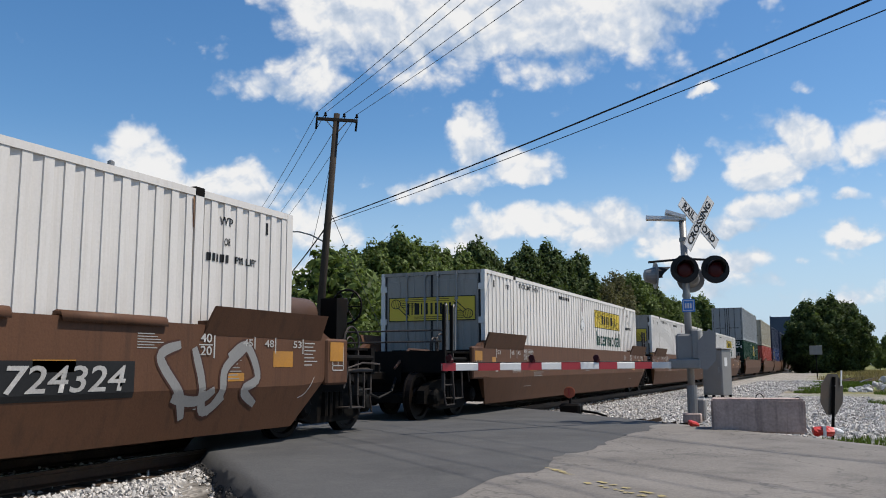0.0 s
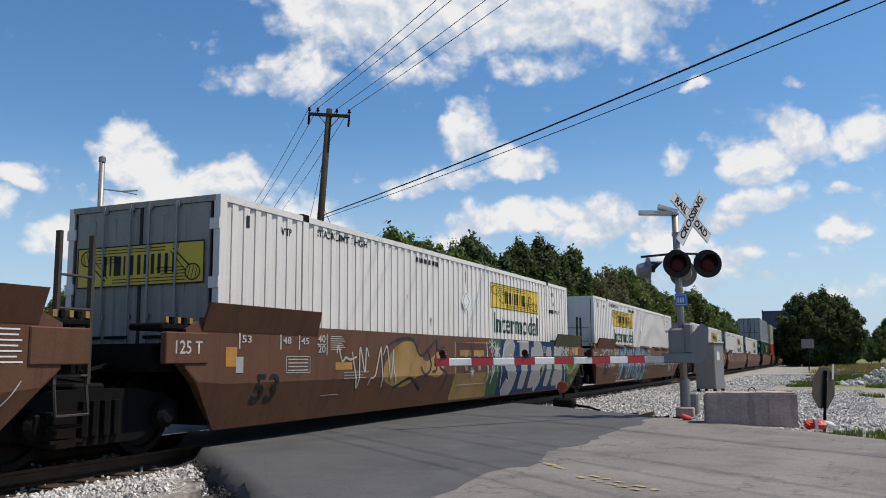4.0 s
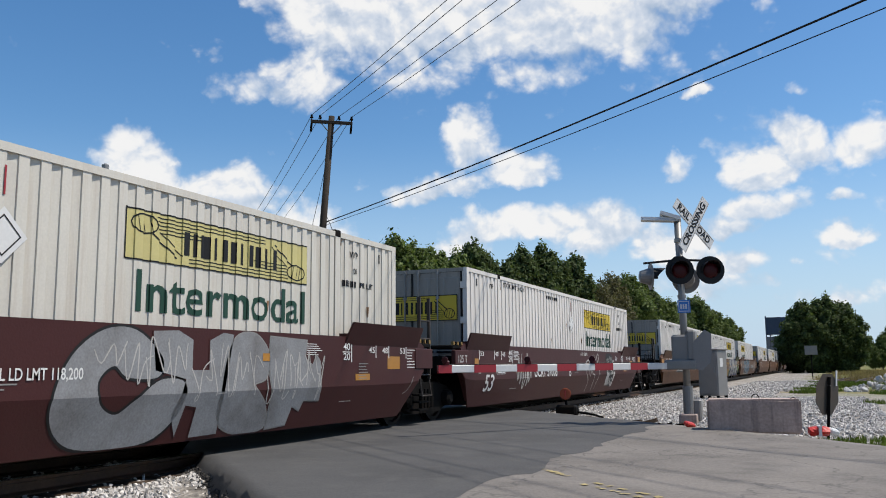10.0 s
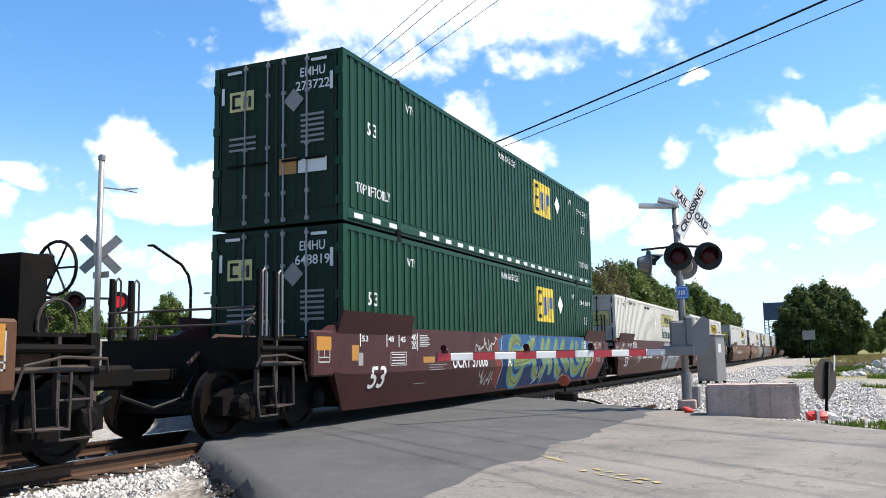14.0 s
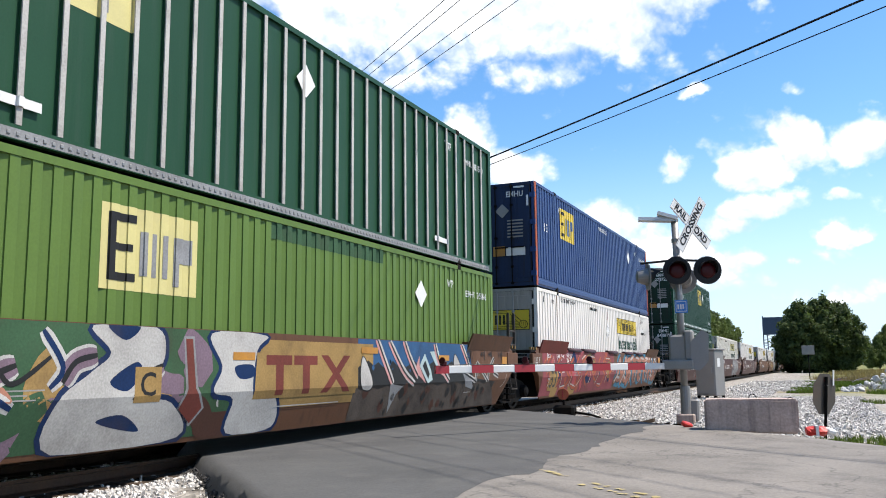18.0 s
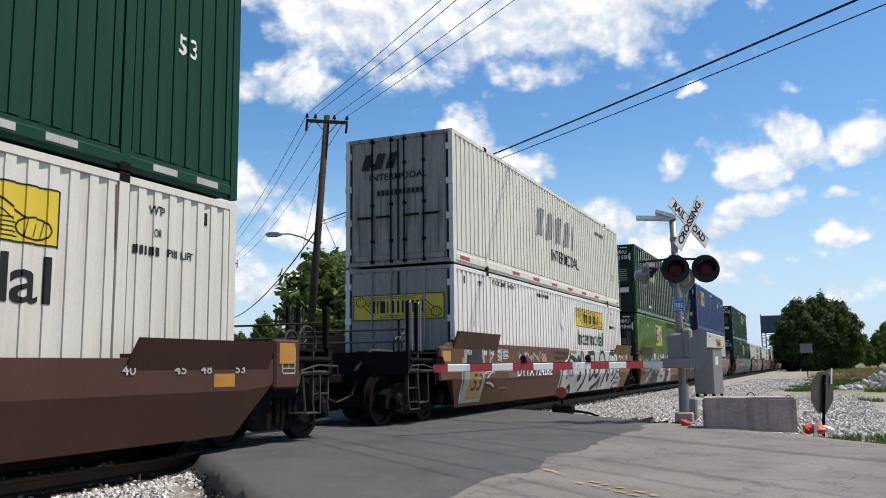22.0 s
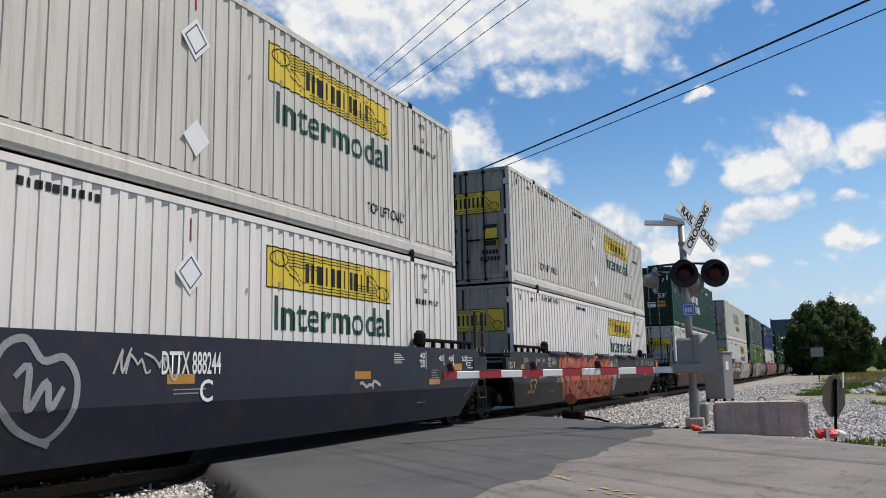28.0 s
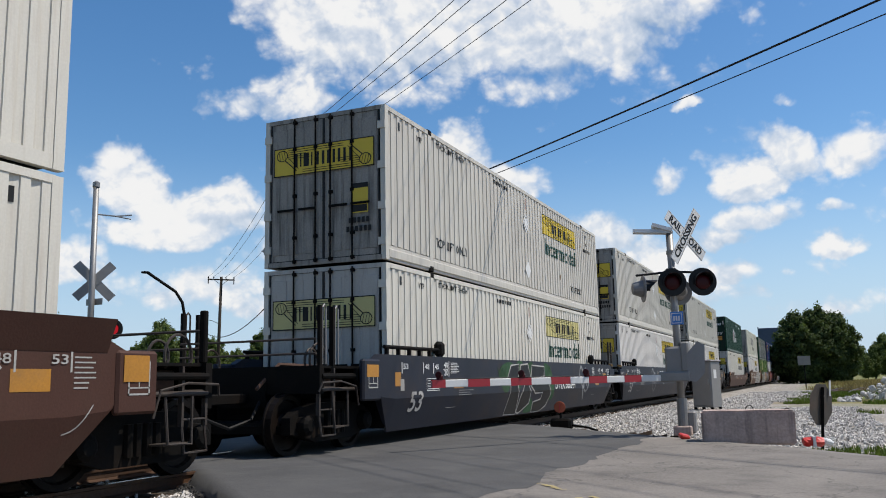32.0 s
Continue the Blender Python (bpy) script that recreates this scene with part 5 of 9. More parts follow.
def sill_point(y, z, off=0.006, top=SILL_TOP):
    """A point on the near face of a side sill, whose lower half leans in."""
    x = SILL_X + off * 0.45
    if z < CREASE:
        x -= (CREASE - z) * 0.165 / 0.51
    return Vector((x, y, z))


def sill_geo(top):
    g = Geo()
    # the web is cut away on a slant at both ends
    st = [(0.78, 1.0, 1.466), (0.55, 0.80, 1.46), (0.04, 0.23, 1.2885)]
    st += [(-C_LEN - y, zb, xb) for y, zb, xb in reversed(st)]
    for y, zb, xb in st:
        cz = max(CREASE, zb + 0.03)
        t = top if zb < 0.9 else min(top, 1.44)
        g.v += [(1.34, y, t), (SILL_X, y, t), (SILL_X, y, cz), (xb, y, zb), (xb - 0.03, y, zb), (1.32, y, cz)]
    n = 6
    for i in range(len(st) - 1):
        g.f += [(i * n + k, i * n + (k + 1) % n, (i + 1) * n + (k + 1) % n, (i + 1) * n + k) for k in range(n)]
    g.f += [tuple(range(n)), tuple(range((len(st) - 1) * n, len(st) * n))]
    return g


def sill_text(root, body, size, mat, y, z, width=0.0, shear=0.0, name="lettering"):
    me = text_mesh(body, size, M[mat], ("sill", mat, y, z, width, shear), lambda a, b, c: sill_point(y + a, z + b, 0.0235), width, shear)
    piece(name, me, root)


def sill_rects(root, name, mat, rects, off=0.008):
    single = name in ("reflector", "mark_tick", "info_card", "panel_block")
    g = Geo()
    for y0, y1, z0, z1 in rects:
        cuts = [z0] + ([CREASE] if z0 < CREASE < z1 else []) + [z1]
        for a, b in zip(cuts, cuts[1:]):
            g.add([sill_point(y0, a, off), sill_point(y1, a, off), sill_point(y1, b, off), sill_point(y0, b, off)], [(0, 1, 2, 3)])
        if single:
            part(name, g, M[mat], root)
            g = Geo()
    if not single:
        part(name, g, M[mat], root)


def stroke(g, path, width, off, samples=0.05):
    """A painted stroke along a path of (y, z) on the sill."""
    pts = [Vector((a, b)) for a, b in path]
    # smooth the path
    dense = []
    for i in range(len(pts) - 1):
        p0, p1, p2, p3 = pts[max(0, i - 1)], pts[i], pts[i + 1], pts[min(len(pts) - 1, i + 2)]
        n = max(2, int((p2 - p1).length / samples))
        for k in range(n):
            t = k / n
            dense.append(0.5 * ((2 * p1) + (p2 - p0) * t + (2 * p0 - 5 * p1 + 4 * p2 - p3) * t * t + (3 * p1 - p0 - 3 * p2 + p3) * t ** 3))
    dense.append(pts[-1])
    row = 7
    base = len(g.v)
    for i, p in enumerate(dense):
        d = (dense[min(i + 1, len(dense) - 1)] - dense[max(i - 1, 0)])
        d = d.normalized() if d.length > 1e-6 else Vector((1, 0))
        nrm = Vector((-d.y, d.x))
        e = i / max(1, len(dense) - 1)
        w = width * (0.72 + 0.28 * min(1, 6 * min(e, 1 - e)))
        lift = off + 0.0005 * e
        for k in range(row):
            q = p + nrm * w * (k / (row - 1) - 0.5)
            z = min(1.535, max(0.24, q.y))
            g.v.append(tuple(sill_point(q.x, z, lift)))
    for i in range(len(dense) - 1):
        for k in range(row - 1):
            a = base + i * row + k
            g.f.append((a, a + 1, a + row + 1, a + row))


def spray(root, name, mat, paths, width, off=0.010):
    for k, p in enumerate(paths):
        g = Geo()
        stroke(g, p, width, off + 0.0006 * (k % 5))
        part(name, g, M[mat], root)


def bend(points, n=5):
    """A closed rounded outline through a few corners."""
    out, m = [], len(points)
    for i in range(m):
        p0, p1, p2, p3 = (Vector(points[(i + k) % m]) for k in (-1, 0, 1, 2))
        for j in range(n):
            t = j / n
            q = 0.5 * ((2 * p1) + (p2 - p0) * t + (2 * p0 - 5 * p1 + 4 * p2 - p3) * t * t + (3 * p1 - p0 - 3 * p2 + p3) * t ** 3)
            out.append((q.x, q.y))
    return out


def flat(root, name, mat, outlines, off, rounded=False):
    """Painted areas on the sill, each folded over its crease."""
    for k, o in enumerate(outlines):
        o = [(a, min(1.532, max(0.245, b))) for a, b in (bend(o) if rounded else o)]
        g = Geo()
        for above in (True, False):
            c = cut(o, CREASE, above)
            if len(c) > 2:
                g.add([sill_point(a, b, off + 0.0004 * (k % 6)) for a, b in c], tessellate_polygon([[Vector((a, b, 0)) for a, b in c]]))
        part(name, g, M[mat], root)


def grown(outline, by):
    """An outline pushed outwards all round."""
    area = sum(a * d - c * b for (a, b), (c, d) in zip(outline, outline[1:] + outline[:1]))
    sg = 1 if area > 0 else -1
    out, m = [], len(outline)
    for i in range(m):
        p, q, r_ = Vector(outline[i - 1]), Vector(outline[i]), Vector(outline[(i + 1) % m])
        e, f = (q - p).normalized(), (r_ - q).normalized()
        nrm = Vector((e.y + f.y, -e.x - f.x)) * sg
        nrm = nrm.normalized() if nrm.length > 0.2 else Vector((e.y, -e.x)) * sg
        out.append(tuple(q + nrm * by))
    return out


def outlined(root, outlines, fill, line, halo=None, by=0.035, rounded=False, off=0.012):
    """Painted forms with an edge line and, if wanted, a wider halo behind."""
    shaped = [bend(o) if rounded else o for o in outlines]
    if halo:
        flat(root, "graffiti_cloud", halo, [grown(o, by * 2.6) for o in shaped], off - 0.006)
    flat(root, "graffiti_outline", line, [grown(o, by) for o in shaped], off)
    flat(root, "graffiti_fill", fill, shaped, off + 0.004)


def wild_forms(y0, y1, z0, z1, n, seed):
    """Paths of n interlocking abstract sprayed forms: bows, wedges and hooks."""
    r = random.Random(seed)
    out = []
    w = (y1 - y0) / n
    for i in range(n):
        c = y0 + (i + 0.5) * w

        def P(a, b):
            return (c + (a - 0.5) * w * 1.15 + r.uniform(-0.06, 0.06), z0 + min(1, max(0, b + r.uniform(-0.08, 0.08))) * (z1 - z0))
        lean = r.uniform(-0.3, 0.3)
        out.append([P(0.2 - lean, 0.0), P(0.25, 0.4), P(0.1 + lean, 0.75), P(0.45 + lean, 1.0)])
        k = r.randrange(3)
        if k == 0:
            out.append([P(0.3, 0.9), P(0.75, 0.95), P(0.95, 0.6), P(0.6, 0.35), P(0.95, 0.08)])
        elif k == 1:
            out.append([P(0.5, 0.98), P(0.62, 0.55), P(0.8, 0.1), P(1.1, 0.25)])
            out.append([P(0.15, 0.3), P(0.55, 0.2), P(0.9, 0.45)])
        else:
            out.append([P(0.3, 0.1), P(0.7, 0.0), P(0.9, 0.3), P(0.7, 0.6), P(0.95, 0.95)])
    return out


def mural(root, y0, y1, z0, z1, n, seed, fill, line, halo=None, accent=None, w=0.17):
    paths = wild_forms(y0, y1, z0, z1, n, seed)
    r = random.Random(seed + 9)
    if halo:
        spray(root, "graffiti_cloud", halo, paths, w * 2.6, 0.0085)
    spray(root, "graffiti_outline", line, paths, w * 1.45, 0.012)
    spray(root, "graffiti_fill", fill, paths, w, 0.0155)
    if accent:
        spray(root, "graffiti_accent", accent, [[(a + 0.02, b + 0.03) for a, b in p[:max(2, len(p) // 2)]] for p in paths], w * 0.35, 0.019)


def patches(root, y0, y1, mats, n, seed, size=0.34):
    """Overlapping flat patches of many colours."""
    r = random.Random(seed)
    for k in range(n):
        y = y0 + (y1 - y0) * (k + r.random()) / n
        z = r.uniform(0.45, 1.35)
        path = [(y, z)]
        for i in range(r.randrange(2, 4)):
            path.append((path[-1][0] + r.uniform(-0.5, 0.5), min(1.4, max(0.4, path[-1][1] + r.uniform(-0.45, 0.45)))))
        spray(root, "graffiti_patch", mats[k % len(mats)], [path], size * r.uniform(0.6, 1.3), 0.0085 + 0.0007 * (k % 5))


def tag_lines(root, y0, y1, z0, z1, n, seed, mat, w=0.035):
    """Thin looping signature-like spray lines."""
    r = random.Random(seed)
    paths = []
    for k in range(n):
        y = y0 + (y1 - y0) * k / n
        p = []
        for i in range(6):
            p.append((y + (y1 - y0) / n * (i / 5) * 1.2 + r.uniform(-0.08, 0.08), r.uniform(z0, z1)))
        paths.append(p)
    spray(root, "spray_line", mat, paths, w, 0.0195)


def kings(root):
    """Large letters, half blue and half grey, edged in black over plum shade and a pale rim."""
    flat(root, "graffiti_cloud", "beige", [[(-13.3, 0.26), (-13.35, 1.53), (-10.0, 1.53), (-9.95, 0.26)]], 0.006)
    flat(root, "graffiti_shade", "plum", [[(-13.27, 0.34), (-13.3, 1.53), (-12.05, 1.53), (-11.98, 1.2), (-12.25, 1.0), (-11.9, 0.8), (-11.72, 0.3)], [(-11.95, 0.30), (-12.0, 1.53), (-10.85, 1.53), (-10.7, 1.2), (-10.65, 1.53), (-10.05, 1.53), (-9.98, 0.32), (-10.6, 0.30)]], 0.009)
    stems = [(-13.16, -12.72, 0.34, 1.5), (-11.92, -11.45, 0.36, 1.53), (-11.36, -11.02, 0.38, 1.53), (-10.44, -10.12, 0.36, 1.5)]
    for y0, y1, z0, z1 in stems:
        ym = (y0 + y1) / 2
        flat(root, "graffiti_outline", "ink", [[(y0 - 0.03, z0 - 0.03), (y0 - 0.03, z1 - 0.06), (ym - 0.1, z1 + 0.03), (y1 + 0.03, z1 + 0.03), (y1 + 0.03, z0 - 0.03)]], 0.012)
        flat(root, "graffiti_fill", "skyblue", [[(y0, z0 + 0.05), (y0, z1 - 0.08), (ym - 0.09, z1), (ym - 0.015, z1 - 0.2), (ym - 0.015, z0 + 0.22)]], 0.016)
        flat(root, "graffiti_fill", "silver", [[(ym + 0.015, z0 + 0.22), (ym + 0.015, z1 - 0.2), (y1 - 0.06, z1 - 0.05), (y1, z1 - 0.1), (y1, z0 + 0.08)]], 0.016)
        flat(root, "graffiti_fill", "greypaint", [[(y0 + 0.03, z0), (ym, z0 + 0.17), (y1 - 0.03, z0 + 0.02), (y1 - 0.1, z0)]], 0.0165)
        flat(root, "graffiti_fill", "plum", [[(ym - 0.05, z1), (ym, z1 - 0.15), (y1 - 0.05, z1)]], 0.0165)
    bars_ = [([(-12.62, 1.02), (-12.4, 1.28), (-12.1, 1.44)], 0.26), ([(-12.66, 0.98), (-12.3, 0.9), (-12.0, 0.68), (-11.95, 0.36)], 0.3), ([(-11.2, 1.42), (-10.9, 0.95), (-10.62, 0.42)], 0.28)]
    bars_ += [([(-9.42, 1.2), (-9.5, 1.4), (-9.78, 1.36), (-9.95, 1.0), (-9.93, 0.55), (-9.72, 0.32), (-9.42, 0.42), (-9.32, 0.72), (-9.6, 0.82)], 0.36)]
    bars_ += [([(-8.42, 1.18), (-8.55, 1.40), (-8.85, 1.36), (-9.0, 1.12), (-8.72, 0.88), (-8.5, 0.62), (-8.62, 0.35), (-8.95, 0.32), (-9.08, 0.5)], 0.36)]
    for p, w in bars_:
        spray(root, "graffiti_shade", "plum", [[(a + 0.09, b - 0.03) for a, b in p]], w * 1.5, 0.0085)
        spray(root, "graffiti_outline", "ink", [p], w * 1.22, 0.012)
        spray(root, "graffiti_fill", "skyblue", [p], w, 0.0155)
        spray(root, "graffiti_accent", "silver", [[(a + w * 0.2, b) for a, b in p]], w * 0.42, 0.019)
        spray(root, "graffiti_crease", "ink", [p], 0.028, 0.0225)
    sill_rects(root, "reflector", "orange", [(-12.70, -12.2, 0.97, 1.08), (-9.95, -9.55, 0.86, 0.96)], 0.027)
    spray(root, "graffiti_drip", "skyblue", [[(-8.2, 1.3), (-8.0, 1.15), (-8.15, 0.95), (-7.95, 0.8)], [(-8.15, 0.62), (-7.9, 0.5)], [(-7.95, 1.3), (-7.8, 1.15)]], 0.15, 0.012)
    tag_lines(root, -7.75, -7.2, 1.32, 1.47, 4, 5, "chalk", 0.025)
    tag_lines(root, -7.7, -7.15, 1.12, 1.27, 4, 15, "chalk", 0.025)
    tag_lines(root, -8.0, -7.4, 0.40, 0.62, 3, 6, "silver", 0.02)
    sill_rects(root, "stencil_line", "chalk", [(-8.7, -7.35, 0.60, 0.612)], 0.026)


# stroke forms of capital letters in a unit box
LETTERS = {
    "S": [[(0.9, 0.85), (0.5, 1.0), (0.12, 0.8), (0.5, 0.52), (0.9, 0.25), (0.5, 0.0), (0.1, 0.15)]],
    "T": [[(0.0, 0.97), (1.0, 0.97)], [(0.5, 0.97), (0.48, 0.0)]],
    "R": [[(0.12, 0.0), (0.12, 0.98)], [(0.12, 0.96), (0.75, 0.92), (0.85, 0.72), (0.2, 0.5)], [(0.35, 0.5), (0.9, 0.0)]],
    "I": [[(0.5, 0.0), (0.5, 1.0)]],
    "K": [[(0.12, 0.0), (0.12, 1.0)], [(0.9, 1.0), (0.2, 0.5)], [(0.25, 0.52), (0.92, 0.0)]],
    "C": [[(0.95, 0.85), (0.55, 1.0), (0.12, 0.7), (0.12, 0.3), (0.55, 0.0), (0.95, 0.2)]],
    "H": [[(0.1, 0.0), (0.1, 1.0)], [(0.88, 0.0), (0.88, 1.0)], [(0.1, 0.5), (0.88, 0.5)]],
    "E": [[(0.12, 0.0), (0.12, 1.0)], [(0.12, 0.97), (0.9, 0.97)], [(0.12, 0.5), (0.75, 0.5)], [(0.12, 0.03), (0.9, 0.03)]],
    "B": [[(0.12, 0.0), (0.12, 1.0)], [(0.12, 0.97), (0.75, 0.9), (0.8, 0.65), (0.2, 0.52)], [(0.2, 0.52), (0.85, 0.4), (0.85, 0.1), (0.12, 0.03)]],
    "L": [[(0.12, 1.0), (0.12, 0.03)], [(0.12, 0.03), (0.9, 0.03)]],
    "U": [[(0.1, 1.0), (0.1, 0.25), (0.5, 0.0), (0.88, 0.25), (0.88, 1.0)]],
    "N": [[(0.1, 0.0), (0.1, 1.0)], [(0.1, 1.0), (0.88, 0.0)], [(0.88, 0.0), (0.88, 1.0)]],
    "1": [[(0.2, 0.75), (0.55, 1.0), (0.55, 0.0)]],
    "2": [[(0.1, 0.75), (0.5, 1.0), (0.88, 0.72), (0.15, 0.05)], [(0.15, 0.04), (0.95, 0.04)]],
    "5": [[(0.85, 0.97), (0.2, 0.97)], [(0.2, 0.97), (0.15, 0.55), (0.6, 0.62), (0.9, 0.32), (0.5, 0.0), (0.1, 0.12)]],
    "F": [[(0.12, 0.0), (0.12, 1.0)], [(0.12, 0.97), (0.9, 0.97)], [(0.12, 0.5), (0.75, 0.5)]],
}


def wheel_mesh(r=0.46):
    prof = [(-0.07, 0.10), (-0.07, 0.17), (-0.03, 0.19), (-0.02, r - 0.10), (-0.055, r - 0.075), (-0.055, r + 0.025), (-0.03, r + 0.025), (-0.02, r), (0.075, r - 0.006), (0.075, r - 0.075), (0.03, r - 0.10), (0.02, 0.2), (0.05, 0.17), (0.05, 0.10)]
    return Geo().lathe(prof, (0, 0, 0), (1, 0, 0), 24).mesh("wheel", M["wheel"])


def frame_mesh():
    """Cast side frame of a truck."""
    out = [(-1.22, 0.34), (-1.22, 0.58), (-0.98, 0.70), (-0.5, 0.78), (0.5, 0.78), (0.98, 0.70), (1.22, 0.58), (1.22, 0.34), (1.0, 0.32), (0.55, 0.20), (-0.55, 0.20), (-1.0, 0.32)]
    g = Geo().prism(out, 0.93, 1.08, lambda a, b, c: (c, a, b))
    for y in (-0.9, 0.9):
        g.lathe([(0.0, 0.17), (0.16, 0.15), (0.2, 0.09)], (1.04, y, 0.46), (1, 0, 0), 12)
    for y in (-0.22, -0.08, 0.08, 0.22):
        g.tube((1.09, y, 0.30), (1.09, y, 0.66), 0.06, n=8)
    return g.mesh("side_frame", M["black"])


def truck(root, y):
    """Two axles, four wheels, two side frames and a bolster, under one end."""
    base = piece("truck", cached("bolster", lambda: Geo().soft_box(-0.95, 0.95, -0.22, 0.22, 0.42, 0.84, 0.03).mesh("truck", M["black"])), root, "two-axle freight truck")
    base.matrix_basis = Matrix.Translation((0, y, 0))
    wm, fm = cached("wheel", wheel_mesh), cached("frame", frame_mesh)
    am = cached("axle", lambda: Geo().tube((-0.95, 0, 0), (0.95, 0, 0), 0.075, n=10).mesh("axle", M["wheel"]))
    for dy in (-0.9, 0.9):
        a = piece("axle", am, base)
        a.matrix_basis = Matrix.Translation((0, dy, 0.46))
        for x, t in ((0.755, 0), (-0.755, 180)):
            k = piece("wheel", wm, base)
            k.matrix_basis = Matrix.Translation((x, dy, 0.46)) @ pose(0, 0, 0, 0, 0, t)
    for t in (0, 180):
        piece("side_frame", fm, base).matrix_basis = pose(0, 0, 0, 0, 0, t)


def ladder(root, x, y, z0, z1, mat, name="ladder"):
    """Grab-iron ladder: two stiles and rungs, with a bent stirrup below."""
    g = Geo()
    s = 1 if x > 0 else -1
    for dy in (-0.21, 0.21):
        g.box(x - 0.03, x + 0.03, y + dy - 0.02, y + dy + 0.02, z0 + 0.3, z1)
    z = z0 + 0.38
    while z < z1 - 0.1:
        g.tube((x + s * 0.02, y - 0.2, z), (x + s * 0.02, y + 0.2, z), 0.014, n=6)
        z += 0.33
    g.pipe([(x, y - 0.2, z0 + 0.35), (x + s * 0.05, y - 0.2, z0), (x + s * 0.05, y + 0.2, z0), (x, y + 0.2, z0 + 0.35)], 0.018)
    part(name, g, M[mat], root)


def coupler_end(root, sgn, y_end, colour, wheel, tank, brake=True):
    """Platform, headstock, coupler, handrails and ladder of a car's outer end. sgn +1: front."""
    def Y(d):
        return y_end + sgn * d
    c = M[colour]

    def two(a, b):
        return (min(a, b), max(a, b))
    g = Geo()
    a, b = two(Y(0.2), Y(2.35))
    g.box(-0.42, 0.42, a, b, 0.72, 1.10)
    a, b = two(Y(0.25), Y(0.75))
    g.box(-1.32, 1.32, a, b, 0.95, 1.32)
    part("end_sill", g, M["black"], root)
    g = Geo()
    a, b = two(Y(0.5), Y(2.25))
    g.box(-1.30, 1.30, a, b, 1.30, 1.34)
    part("end_platform", g, M["black"], root)
    a, b = two(Y(2.2), Y(2.32))
    part("end_beam", Geo().box(-1.36, 1.36, a, b, 0.92, 1.34), M["black"], root)
    for x in (1, -1):
        for z, r_ in ((1.18, 0.045), (0.98, 0.03)):
            part("side_rail", Geo().tube((x * 1.34, Y(0.6), z), (x * 1.34, Y(2.25), z), r_, n=8), M["ladder" if r_ < 0.04 else "black"], root)
        part("release_lever", Geo().pipe([(x * 1.42, Y(1.25), 0.72), (x * 1.43, Y(1.35), 1.02), (x * 1.43, Y(1.8), 1.10), (x * 1.43, Y(2.35), 1.08), (x * 1.40, Y(2.4), 0.95)], 0.016), M["ladder"], root)
    # coupler
    g = Geo()
    a, b = two(Y(2.2), Y(3.3))
    g.soft_box(-0.10, 0.10, a, b, 0.78, 0.94, 0.02)
    a, b = two(Y(3.25), Y(3.72))
    g.soft_box(-0.17, 0.17, a, b, 0.70, 1.0, 0.05)
    part("coupler", g, M["black"], root)
    g = Geo()
    g.pipe([(0.3, Y(2.3), 0.85), (0.34, Y(2.6), 0.55), (0.32, Y(3.1), 0.45), (0.25, Y(3.6), 0.62)], 0.025)
    part("air_hose", g, M["cable"], root)
    for x in (1.3, -1.3):
        ladder(root, x, Y(2.05), 0.30, 1.30, "ladder")
        for d in (1.85, 2.22):
            if sgn > 0:
                if d > 2 and not wheel:
                    part("post", Geo().soft_box(x - 0.045, x + 0.045, Y(d) - 0.04, Y(d) + 0.04, 1.34, 1.98, 0.015), M["black"], root)
                continue
            part("post", Geo().box(x - 0.028, x + 0.028, Y(d) - 0.03, Y(d) + 0.03, 1.34, 2.25), M["black"], root)
            y2 = Y(d) + 0.07
            part("grab_rail", Geo().pipe([(x, y2, 1.36), (x, y2, 2.22), (x, y2 + 0.05, 2.27), (x, y2 + 0.1, 2.22), (x, y2 + 0.1, 1.36)], 0.016), M["alu"] if x > 0 else M["ladder"], root)
    # brake gear, hoses, steps and guards on the end
    part("brake_cylinder", Geo().lathe([(0, 0.06), (0.03, 0.15), (0.45, 0.15), (0.5, 0.08), (0.75, 0.03)], (0.78, Y(0.9), 1.12), (0, sgn, 0), 14), M["tank"], root, "brown brake cylinder", smooth=True)
    part("valve_box", Geo().soft_box(0.62, 1.12, Y(1.75) - 0.2, Y(1.75) + 0.2, 0.98, 1.26, 0.03), M["tank"], root, "rusty brown valve box")
    for k, (x, r_) in enumerate(((1.12, 0.24), (0.92, 0.18), (-1.1, 0.22))):
        c0 = Vector((x, Y(1.98 - 0.12 * k), 1.42))
        part("hose_loop", Geo().pipe([c0 + Vector((0, sgn * r_ * math.cos(w), r_ * 1.1 * math.sin(w))) for w in np.linspace(-0.5, 3.7, 12)], 0.019), M["ladder"], root)
    for z, d in ((1.52, 2.3), (1.74, 2.3)):
        part("hand_rail", Geo().tube((-1.28, Y(d), z), (1.28 if not wheel else 0.7, Y(d), z), 0.018, n=6), M["ladder"], root)
    for x in (1.36, -1.36):
        part("stirrup", Geo().pipe([(x, Y(1.5), 0.95), (x * 1.02, Y(1.53), 0.42), (x * 1.02, Y(1.93), 0.40), (x, Y(1.96), 0.95)], 0.02), M["ladder"], root)
        part("foot_board", Geo().soft_box(min(x, x * 0.84), max(x, x * 0.84), min(Y(1.5), Y(1.95)), max(Y(1.5), Y(1.95)), 0.40, 0.425, 0.006), M["ladder"], root)
        part("side_gusset", Geo().prism([(0.55, 1.3), (1.25, 1.3), (1.25, 1.12), (0.85, 0.78), (0.55, 0.78)], x - 0.03, x + 0.03, lambda a_, b_, c_: (c_, Y(a_), b_)), M["black"], root)
    part("brake_beam", Geo().box(-0.9, 0.9, Y(2.52) - 0.06, Y(2.52) + 0.06, 0.34, 0.46), M["black"], root)
